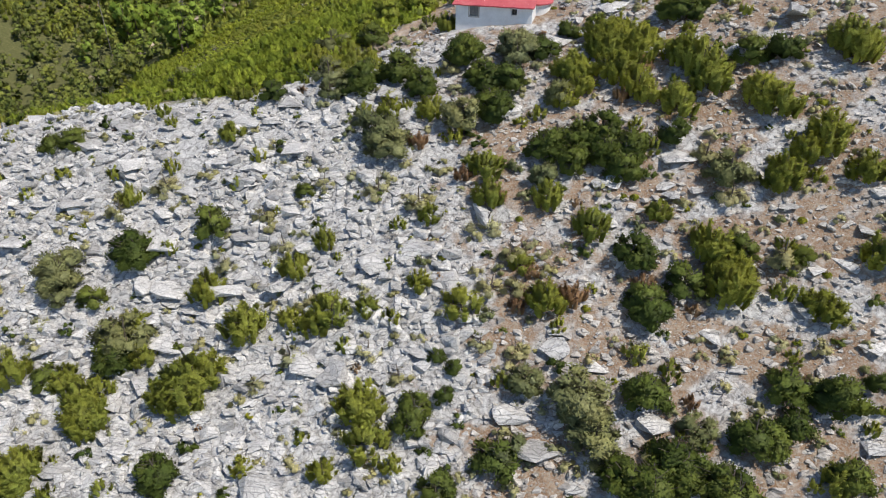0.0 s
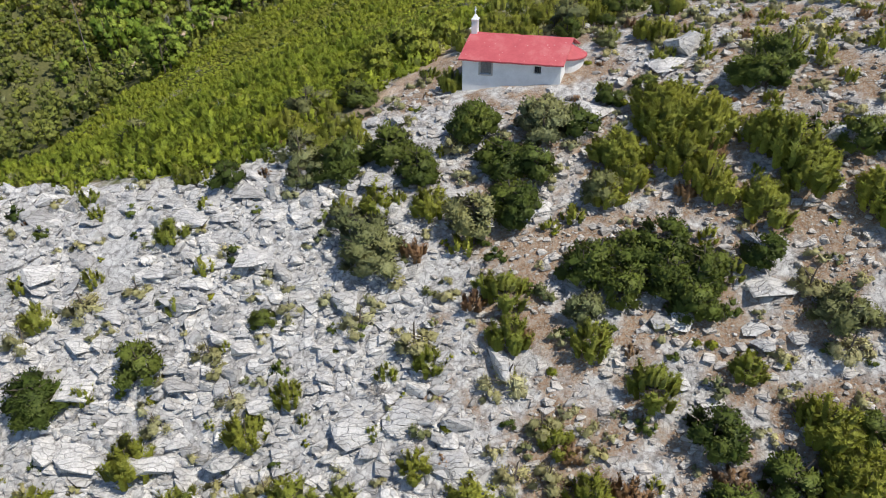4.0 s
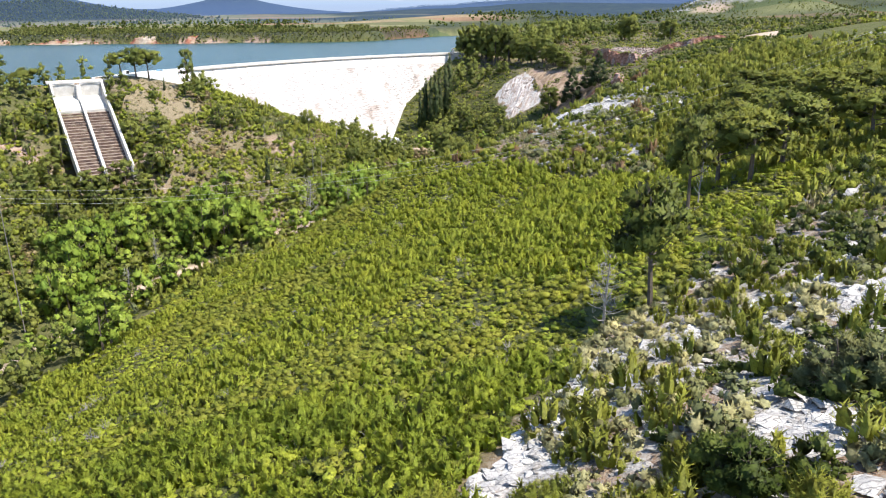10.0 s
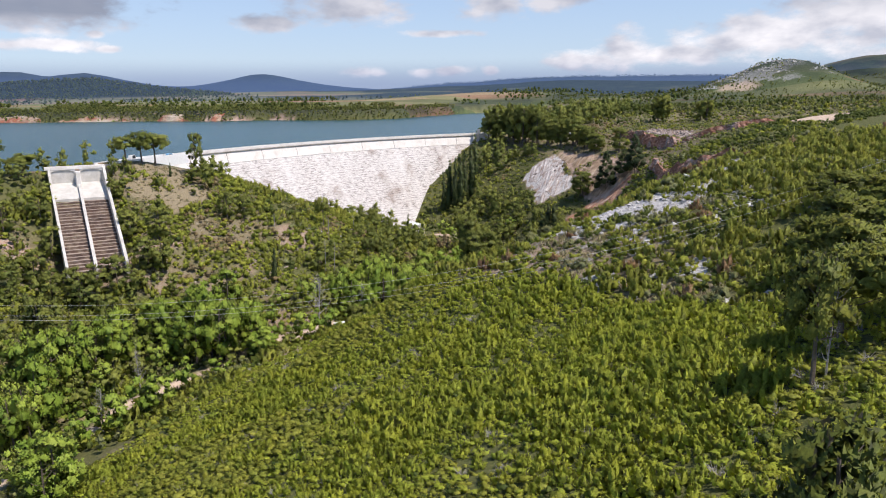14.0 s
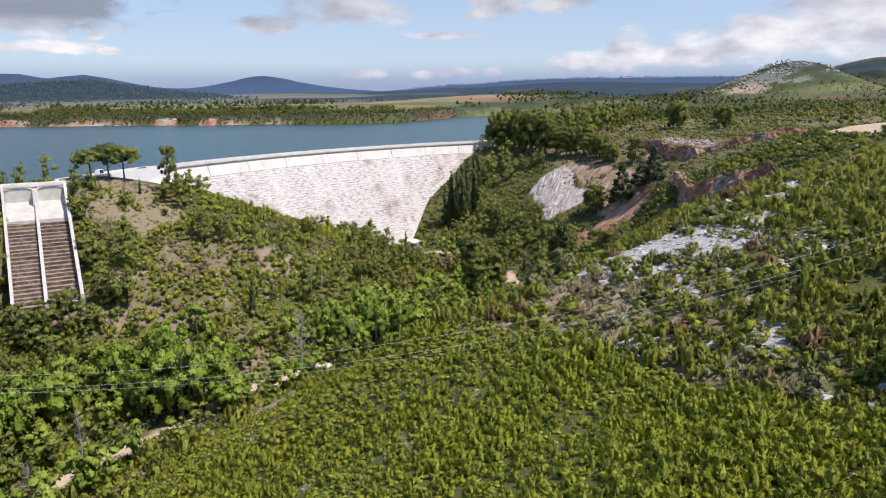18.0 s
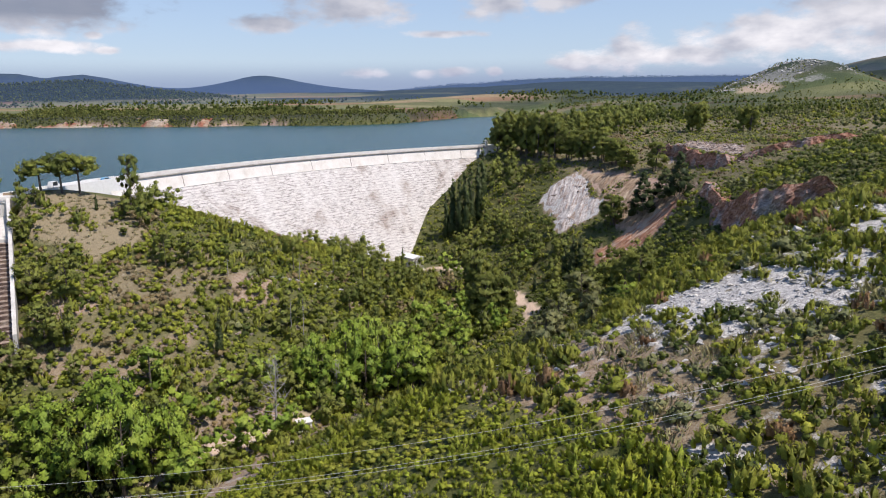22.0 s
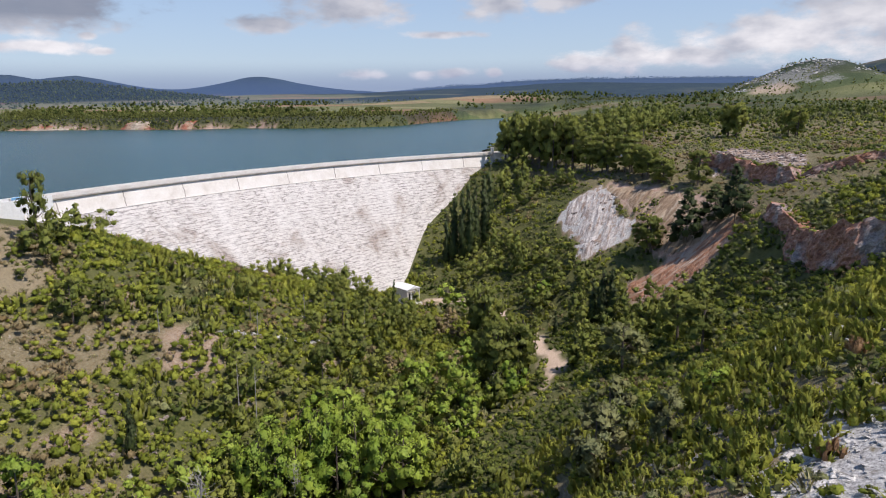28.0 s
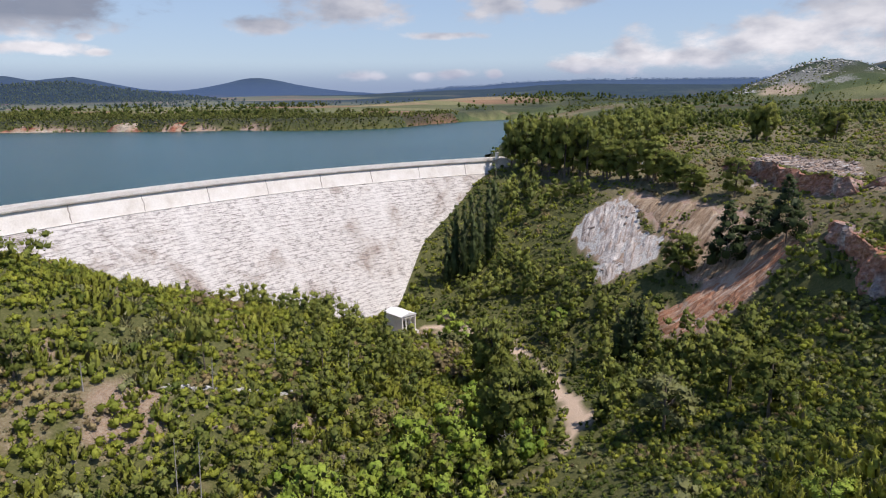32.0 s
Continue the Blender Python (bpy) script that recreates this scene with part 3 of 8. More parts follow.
n_st = len(ST)
lhs = np.zeros((n_st + 1, n_st + 1))
lhs[:n_st, :n_st] = kernel(ST[:, 0], ST[:, 1]) - 0.6 * np.eye(n_st)
lhs[:n_st, n_st] = lhs[n_st, :n_st] = 1
coef = np.linalg.solve(lhs, np.append(ST[:, 2], 0))

DAM_C, DAM_R = (179.0, 322.0), 340.0
DAM_A0, DAM_A1 = math.atan2(440 - 322, -140 - 179), math.atan2(616 - 322, 8 - 179)


LAKE_SHORE = [(DAM_C[0] + (DAM_R + 1.5) * math.cos(a), DAM_C[1] + (DAM_R + 1.5) * math.sin(a)) for a in np.linspace(DAM_A1, DAM_A0, 24)]
LAKE_SHORE += [(-152, 425), (-163, 403), (-184, 389), (-215, 392), (-330, 420), (-700, 430), (-2600, 500), (-2600, 1160), (-900, 1085), (-565, 1098), (-469, 1110), (-357, 1088), (-288, 1122), (-225, 1096), (-167, 1098), (-100, 1152), (-60, 1290), (-10, 1414), (57, 1492), (60, 1380), (44, 1100), (34, 900), (22, 760), (2, 700), (0, 650)]


def far_bank(x):
    """Where the far shore runs."""
    far_shore = sorted(LAKE_SHORE[31:43])
    return np.interp(x, [p[0] for p in far_shore], [p[1] for p in far_shore])


SPILL_A = (-152.0, 387.0)
SPILL_U, SPILL_D = (-0.853, -0.522), (0.522, -0.853)


def spill_local(x, y):
    """Metres across the chute from its eastern wall, and down it."""
    dx, dy = x - SPILL_A[0], y - SPILL_A[1]
    return dx * SPILL_U[0] + dy * SPILL_U[1], dx * SPILL_D[0] + dy * SPILL_D[1]


def spill_floor(d):
    return np.interp(d, [-6, 0, 3, 14, 64, 70], [61.2, 61.2, 60.5, 56.5, 35.5, 34.5])


def land(px, py, detail=True):
    """Height of the ground."""
    px, py = np.asarray(px, float), np.asarray(py, float)
    shape = np.broadcast(px, py).shape
    fx, fy = np.broadcast_to(px, shape).ravel(), np.broadcast_to(py, shape).ravel()
    z = np.empty(fx.shape)
    for i in range(0, len(fx), 20000):
        z[i:i + 20000] = kernel(fx[i:i + 20000], fy[i:i + 20000]) @ coef[:-1] + coef[-1]
    # the lake's bed behind the dam, and the far country
    shore = dist_line(fx, fy, LAKE_SHORE + LAKE_SHORE[:1])
    wet = np.where(inside(fx, fy, LAKE_SHORE), shore, -shore)
    back_of = np.maximum(fy - far_bank(fx), 0)
    bank = 65 + 11 * step01(back_of, 4, 34) + 0.016 * back_of + 7 * fbm(fx, fy, 420, 4, 3) * step01(back_of, 30, 300)
    side = step01(fx - (30 + 0.06 * (fy - 620)), -30, 160)
    plain = 78 + 6 * fbm(fx, fy, 260, 4, 11) + 0.012 * (fy - 700)
    dfar = step01(fy, 640, 860)
    z = z * (1 - dfar) + (bank * (1 - side) + plain * side) * dfar
    lake_in = step01(wet, -14, 10)
    z = z * (1 - lake_in) + np.minimum(z, 54) * lake_in
    # hills on the horizon
    z = z + 60 * np.exp(-((fx - 615) / np.where(fx > 615, 85, 122)) ** 2 - ((fy - 1560) / 200) ** 2) + 12 * np.exp(-((fx - 560) / 300) ** 2 - ((fy - 1450) / 260) ** 2)
    z = z + 89 * np.exp(-((fx - 960) / 240) ** 2 - ((fy - 1850) / 260) ** 2)
    ridge = step01(fy, 2500, 3900)
    z = z + ridge * (9 + 60 * step01(fx, -700, 500) + 18 * fbm(fx, fy, 700, 5, 21))
    z = z + 99 * np.exp(-np.abs((fx + 1170) / 330) ** 1.6 - ((fy - 4200) / 420) ** 2)
    z = z + 100 * np.exp(-np.abs((fx + 2090) / 300) ** 1.5 - ((fy - 4000) / 380) ** 2) + (72 * np.exp(-((fx + 2480) / 170) ** 2) + 92 * np.exp(-((fx + 2850) / 300) ** 2)) * np.exp(-((fy - 4000) / 380) ** 2)
    z = z + 53 * np.exp(-np.abs((fx + 1126) / 290) ** 1.4 - ((fy - 2250) / 220) ** 2) + 24 * np.exp(-((fx - 50) / 190) ** 2 - ((fy - 1850) / 200) ** 2) + 30 * np.exp(-((fx + 1420) / 260) ** 2 - ((fy - 2300) / 220) ** 2)
    # the spillway's bed is cut into the hill
    sx, sy = spill_local(fx, fy)
    cut = (sx > -3.5) & (sx < 22.5) & (sy > -6) & (sy < 62)
    z = np.where(cut, np.minimum(z, spill_floor(sy) - 1.0), z)
    if detail:
        near = (1 - step01(fy, 330, 700))
        z = z + near * (0.9 * fbm(fx, fy, 22, 4, 1) + 0.25 * fbm(fx, fy, 3.0, 3, 2))
    return z.reshape(shape)


def axis(knots):
    """Uneven spacing: (start, spacing) pairs, last one the end."""
    out = []
    for (a, s0), (b, s1) in zip(knots[:-1], knots[1:]):
        v = a
        while v < b:
            out.append(v)
            v += s0 + (s1 - s0) * (v - a) / (b - a)
    return np.array(out)


GX = axis([(-4200, 160), (-700, 28), (-260, 5), (-62, 1.9), (62, 1.9), (135, 2.2), (220, 5), (800, 30), (4200, 160)])
GY = axis([(-320, 40), (0, 4), (30, 1.2), (110, 1.7), (300, 2.8), (640, 3.4), (800, 12), (1300, 14), (2400, 60), (4900, 120)])


def ground():
    X, Y = np.meshgrid(GX, GY)
    Z = land(X, Y)
    nx, ny = len(GX), len(GY)
    idx = np.arange(nx * ny).reshape(ny, nx)
    faces = np.stack([idx[:-1, :-1], idx[:-1, 1:], idx[1:, 1:], idx[1:, :-1]], -1).reshape(-1, 4)
    me = mesh_of("ground", np.stack([X, Y, Z], -1).reshape(-1, 3), faces, M_GROUND, smooth=True)
    cov = me.color_attributes.new("cover", 'FLOAT_COLOR', 'POINT')
    c = np.ones((nx * ny, 4), np.float32)
    c[:, :3] = cover(X.ravel(), Y.ravel())
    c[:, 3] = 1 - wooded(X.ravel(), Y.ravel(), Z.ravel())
    cov.data.foreach_set("color", c.ravel())
    ob = new("ground", me)
    return tagged(ob, "rocky limestone hillside with red soil and scrub", "ground", kind="structure")


PATH = [(-12, 75), (-6, 77.5), (-2.9, 80.7), (-0.5, 85.2), (1.0, 90), (3.0, 98), (4.2, 105)]
VALLEY_ROAD = [(-112, 225), (-92, 275), (-80, 296), (-66, 318), (-50, 340), (-20, 383), (2, 400), (16, 412), (21.5, 426), (21, 441), (18.5, 458), (15, 472), (6, 494), (-8, 506), (-22, 512)]
SLAB = [(-64, 28), (-2, 28), (4, 40), (0, 52), (-3, 62), (-6, 70), (-16, 68), (-37, 71), (-64, 78)]
RED_SLOPE = [(90.5, 463), (82, 457), (67, 457), (54, 461), (49.5, 473), (51.6, 479), (66, 474), (87, 470)]
GREY_CLIFF = [(34.7, 537), (42, 543), (52, 543), (55, 534), (59, 506), (55, 496), (37, 497), (38, 515)]
BROWN_BANK = [(53, 543), (69, 524), (93, 475), (89, 459), (66, 476), (57, 494), (61, 510)]
CLIFF_EDGE = [(98, 555), (120, 570), (128, 520), (110, 463), (105, 496), (92, 515)]
SAND_FIELD = [(143, 432), (176, 450), (182, 436), (146, 395)]
SPUR_SLAB = [(22, 284), (33, 303), (49, 292), (66, 296), (80, 322), (88, 318), (66, 284), (54, 268), (36, 266), (24, 272)]
SLAB_BITS = [[(-12, 277), (-3, 283), (-2, 275), (-9, 270)], [(22, 246), (28, 244), (29, 237), (23, 234)], [(36, 236), (46, 240), (44, 230)], [(52, 214), (58, 220), (62, 210)], [(58, 256), (70, 262), (68, 252)]]
CLEARING = [(-21, 87.5), (-19.3, 90.2), (-18.2, 94.5), (-15.8, 95.8)]
STONY_STRIP = [(2, 100), (6.2, 106.3), (12.6, 116.3), (20.8, 119.6), (29.1, 121.6), (36, 127), (45.6, 136)]
BARE_HILL = [[(-101, 374.8), (-93, 385), (-82, 391), (-79, 385), (-85, 376), (-90, 366), (-96, 365)], [(-107, 385), (-100, 385.6), (-95, 386), (-104, 393), (-109, 392)], [(-126, 370), (-102, 374), (-88, 374), (-90, 367), (-105, 356), (-125, 363)], [(-102, 336), (-94, 335), (-91, 323), (-98, 321)]]
HILLTOP = [(-151, 390), (-138, 408), (-112, 402), (-108, 386), (-118, 372), (-138, 374)]
THICKET = [(-70, 80), (-37, 72), (-17, 69.5), (-9, 73), (-5.5, 79.5), (-2.2, 85), (-0.4, 90), (1.8, 97.6), (8, 112), (14, 128), (40, 150), (60, 175), (40, 215), (15, 255), (-10, 280), (-40, 297), (-62, 285), (-80, 240), (-95, 170), (-90, 110)]


def cover(x, y):
    """Rock, grass and bare-earth shares of the ground."""
    x0, y0 = x, y
    x, y = x + 4.0 * fbm(x, y, 12, 3, 74) * (y0 > 200), y + 4.0 * fbm(x, y, 12, 3, 75) * (y0 > 200)
    red = inside(x, y, RED_SLOPE)
    wob = 9.0 * fbm(x, y, 16, 4, 76)
    away = np.clip(step01(x + wob, 44, 62) + 1 - step01(x + wob, -86, -66) + 1 - step01(y + wob, 6, 26), 0, 1) * (y < 330)
    slab = step01(x + np.abs(wob), -80, -62) * step01(y - 26 + np.abs(wob), 0, 6) * (1 - step01(y, 70, 76)) * (1 - step01(x, -8, 6))
    rock = 0.35 + 0.5 * slab
    rock = rock + 0.1 * ((y > 20) & (y < 78) & (x >= 0)) + 0.14 * ((y >= 78) & (x > 4)) * (1 - step01(y + wob, 140, 156)) * (1 - step01(x + wob, 50, 66))
    th = inside(x, y, THICKET).astype(float)
    rock = rock - 0.3 * th - 0.25 * step01(y, 320, 350)
    grass = np.clip(0.25 + 0.4 * step01(y, 130, 190) * step01(x, 10, 40) * (y < 380) + 0.75 * th + 0.72 * step01(y, 320, 360) - 0.7 * step01(fbm(x, y, 14, 3, 83), 0.25, 0.42) * (y > 320) * (y < 560) * (x < -10), 0, 1)
    grass = np.clip(grass, 0, 1)
    flat = step01(land(x, y, False), 55, 60) * (y > 440) * (y < 760) * (x > 20)
    grass = grass * (1 - 0.25 * flat)
    rock, grass = rock - 0.22 * away, np.clip(grass + 0.7 * away, 0, 1)
    sand = np.maximum(0.75 * (1 - step01(dist_line(x, y, PATH) + 0.7 * fbm(x, y, 2.5, 2, 88), 0.0, 0.9)), 1 - step01(dist_line(x, y, VALLEY_ROAD) - 0.8 * (np.hypot(x - 20, y - 438) < 30) + 0.8 * fbm(x, y, 5, 2, 94) + 2.3 * ((y > 345) & (y < 419)), 1.6, 3.0))
    bluff = (y > far_bank(x) - 2) & (y < far_bank(x) + 16) & (y > 1000) & (fbm(x, y * 0, 45, 3, 27) > 0.08) & (x < -240)
    slabs = inside(x, y, SPUR_SLAB)
    for bit in SLAB_BITS:
        slabs |= inside(x, y, bit)
    rock = np.where(inside(x, y, GREY_CLIFF), 0.74 + 0.45 * fbm(x * 0.6 + y * 0.5, (y - x) * 0.15, 5, 3, 86), np.where(slabs, 0.72, np.where(inside(x, y, CLIFF_EDGE), 0.42, rock)))
    red = red | inside(x, y, BROWN_BANK)
    grass = np.where(inside(x, y, GREY_CLIFF) | inside(x, y, CLIFF_EDGE), 0.15, grass)
    strip = 1 - step01(dist_line(x0, y0, STONY_STRIP) + 1.2 * fbm(x0, y0, 3, 2, 87), 1.5, 4.5)
    strip = np.maximum(strip, 0.9 * (1 - step01(dist_line(x0, y0, CLEARING) + 0.6 * fbm(x0, y0, 2, 2, 78), 0.6, 2.2)))
    rock, grass = rock + 0.45 * strip, grass * (1 - 0.8 * strip)
    rock = np.where(red | bluff, 0.22, rock)
    grass = np.where(red | bluff, 0.0, grass)
    for patch in BARE_HILL:
        worn = inside(x, y, patch)
        rock, grass = np.where(worn, 0.24, rock), np.where(worn, 0.62, grass)
    dry = inside(x, y, HILLTOP)
    rock, grass = np.where(dry, 0.1, rock), np.where(dry, 0.75, grass)
    sand = np.maximum(sand, np.where(inside(x, y, SAND_FIELD), 0.9, np.where(dry, 0.22, np.where(inside(x, y, RED_SLOPE), 0.22 + 1.1 * fbm(x * 1.4 + y * 0.4, (y - x) * 0.22, 3.0, 4, 85), 0))))
    rock = np.where((np.hypot((x - 570) / 130, (y - 1500) / 110) < 1) & (fbm(x, y, 40, 3, 84) > 0.0), 0.6, rock)
    grass = np.where(y > far_bank(x) + 22, 0.85, grass)
    tan = ((x - 478) / 26) ** 2 + ((y - 1425) / 62) ** 2 + 0.5 * fbm(x, y, 20, 2, 28) < 1
    sand = np.where(tan, 0.8, sand)
    return np.stack([rock, grass, sand], -1)


def rocky_face(x, y):
    wx, wy = x + 3.5 * fbm(x, y, 9, 3, 74), y + 3.5 * fbm(x, y, 9, 3, 75)
    return inside(wx, wy, CLIFF_EDGE) | (inside(wx, wy, GREY_CLIFF) & (fbm(x, y, 4, 2, 76) > 0.5))


def bare_ground(x, y):
    x, y = x + 4.5 * fbm(x, y, 12, 3, 74), y + 4.5 * fbm(x, y, 12, 3, 75)
    return inside(x, y, RED_SLOPE) | inside(x, y, GREY_CLIFF) | (inside(x, y, BROWN_BANK) & (fbm(x, y, 9, 2, 77) < 0.25)) | (inside(x, y, CLIFF_EDGE) & (fbm(x, y, 12, 2, 78) < 0.2)) | inside(x, y, SAND_FIELD)


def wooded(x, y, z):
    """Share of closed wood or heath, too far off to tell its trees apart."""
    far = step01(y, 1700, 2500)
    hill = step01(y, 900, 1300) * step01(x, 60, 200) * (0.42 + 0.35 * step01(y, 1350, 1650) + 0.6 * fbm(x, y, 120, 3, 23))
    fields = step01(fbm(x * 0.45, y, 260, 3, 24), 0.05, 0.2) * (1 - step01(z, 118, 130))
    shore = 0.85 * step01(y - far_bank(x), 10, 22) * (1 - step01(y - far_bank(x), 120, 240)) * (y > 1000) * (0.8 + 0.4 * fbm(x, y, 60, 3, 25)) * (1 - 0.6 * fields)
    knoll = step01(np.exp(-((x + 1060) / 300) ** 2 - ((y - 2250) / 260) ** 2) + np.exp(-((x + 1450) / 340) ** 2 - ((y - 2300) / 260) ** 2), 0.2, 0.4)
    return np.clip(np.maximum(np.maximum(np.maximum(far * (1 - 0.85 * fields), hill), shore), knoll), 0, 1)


ground()

# ---- water ----
def lake():
    m, nt, b = mat("lake_water")
    p = where(nt)
    n1 = noise_tex(nt, p, 0.35, 6.0, 0.65)
    n2 = noise_tex(nt, p, 0.012, 4.0, 0.6)
    nt.links.new(ramp(nt, n2, [(0.35, (0.016, 0.056, 0.058)), (0.65, (0.024, 0.074, 0.074))]), b.inputs["Base Color"])
    b.inputs["Roughness"].default_value = 0.25
    b.inputs["Specular IOR Level"].default_value = 0.24
    bump(nt, b, n1, 0.8, 0.6)
    bm = bmesh.new()
    bm.faces.new([bm.verts.new((x, y, LAKE_Z)) for x, y in LAKE_SHORE])
    ob = part("water", (bm, m))
    return tagged(ob, "blue-green reservoir water with small ripples", "water", kind="structure")


lake()

# ---- dam ----
def marble_face():
    m, nt, b = mat("marble_blocks")
    uv = nt.nodes.new("ShaderNodeUVMap")
    uv.uv_map = "courses"
    br = N(nt, "ShaderNodeTexBrick", Scale=1.0)
    br.inputs["Mortar Size"].default_value = 0.05
    br.inputs["Mortar Smooth"].default_value = 0.4
    br.inputs["Brick Width"].default_value = 2.7
    br.inputs["Row Height"].default_value = 1.61
    br.inputs["Bias"].default_value = -0.2
    br.inputs["Color1"].default_value = (0.63, 0.6, 0.575, 1)
    br.inputs["Color2"].default_value = (0.55, 0.525, 0.505, 1)
    br.inputs["Mortar"].default_value = (0.3, 0.28, 0.27, 1)
    nt.links.new(uv.outputs[0], br.inputs["Vector"])
    p = where(nt)
    flat = nt.nodes.new("ShaderNodeMapping")
    flat.inputs["Scale"].default_value = (0.3, 1.4, 1)
    nt.links.new(uv.outputs[0], flat.inputs[0])
    stain = noise_tex(nt, uv.outputs[0], 0.045, 6.0, 0.65, 0.8)
    spots = noise_tex(nt, flat.outputs[0], 0.9, 6.0, 0.75)
    col = mix(nt, 1.0, br.outputs["Color"], ramp(nt, stain, [(0.34, (0.52, 0.44, 0.39)), (0.47, (0.95, 0.94, 0.93)), (0.7, (1.0, 1.0, 1.0))]), 'MULTIPLY')
    col = mix(nt, 0.85, col, ramp(nt, spots, [(0.42, (0.36, 0.34, 0.34)), (0.5, (1.0, 1.0, 1.0))]), 'MULTIPLY')
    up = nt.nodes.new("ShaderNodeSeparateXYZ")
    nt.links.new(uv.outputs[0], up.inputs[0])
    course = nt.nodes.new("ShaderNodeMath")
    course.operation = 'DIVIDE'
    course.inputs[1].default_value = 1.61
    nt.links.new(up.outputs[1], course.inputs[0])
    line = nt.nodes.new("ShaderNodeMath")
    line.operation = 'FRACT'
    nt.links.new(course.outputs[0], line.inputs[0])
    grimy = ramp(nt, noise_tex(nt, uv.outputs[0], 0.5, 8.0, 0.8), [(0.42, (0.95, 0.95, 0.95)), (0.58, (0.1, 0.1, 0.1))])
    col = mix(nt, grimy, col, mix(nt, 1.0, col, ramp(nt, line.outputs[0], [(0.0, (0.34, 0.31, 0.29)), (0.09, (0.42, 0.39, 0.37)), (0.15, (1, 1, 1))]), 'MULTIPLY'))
    tall = nt.nodes.new("ShaderNodeMapping")
    tall.inputs["Scale"].default_value = (0.11, 0.018, 1)
    nt.links.new(uv.outputs[0], tall.inputs[0])
    wash = noise_tex(nt, tall.outputs[0], 1.0, 6.0, 0.65)
    col = mix(nt, ramp(nt, wash, [(0.46, (0, 0, 0)), (0.7, (0.6, 0.6, 0.6))]), col, (0.66, 0.64, 0.62))
    nt.links.new(col, b.inputs["Base Color"])
    b.inputs["Roughness"].default_value = 0.8
    bump(nt, b, br.outputs["Fac"], -0.7, 0.12)
    return m


M_MARBLE = marble_face()
M_BAND = surface("smooth_pale_concrete", [(0.3, (0.66, 0.61, 0.55)), (0.5, (0.78, 0.74, 0.69)), (0.7, (0.84, 0.81, 0.77))], 0.16, fine=12.0, bump_d=0.01, grey=0.25)
M_CORNICE = surface("weathered_cornice", [(0.3, (0.42, 0.38, 0.33)), (0.7, (0.66, 0.62, 0.56))], 0.3, fine=8.0, bump_d=0.02)
M_ASPHALT = surface("crest_road", [(0.3, (0.30, 0.29, 0.28)), (0.7, (0.42, 0.41, 0.4))], 0.4, bump_d=0.01)


def arc_points(r, z, a0, a1, n):
    return [(DAM_C[0] + r * math.cos(a), DAM_C[1] + r * math.sin(a), z) for a in np.linspace(a0, a1, n)]


def swept(name, profile, a0, a1, n, material, uv=False, close=True):
    """A profile of (radius, height) pairs swept along the dam's curve."""
    rows = [arc_points(r, z, a0, a1, n) for r, z in profile]
    v = [p for r in rows for p in r]
    k = len(rows)
    f = [(i * n + j, i * n + j + 1, ((i + 1) % k) * n + j + 1, ((i + 1) % k) * n + j) for i in range(k if close else k - 1) for j in range(n - 1)]
    me = mesh_of(name, v, f, material)
    if uv:
        lay = me.uv_layers.new(name="courses")
        vi = np.empty(len(me.loops), np.int32)
        me.loops.foreach_get("vertex_index", vi)
        col, row = vi % n, vi // n
        along = np.array([0.0] + [1.0] * (k - 1))
        length = np.cumsum([0.0] + [math.hypot(profile[i + 1][0] - profile[i][0], profile[i + 1][1] - profile[i][1]) for i in range(k - 1)])
        data = np.stack([col * (a0 - a1) * DAM_R / (n - 1), length[row]], -1).astype(np.float32)
        lay.data.foreach_set("uv", data.ravel())
    return me


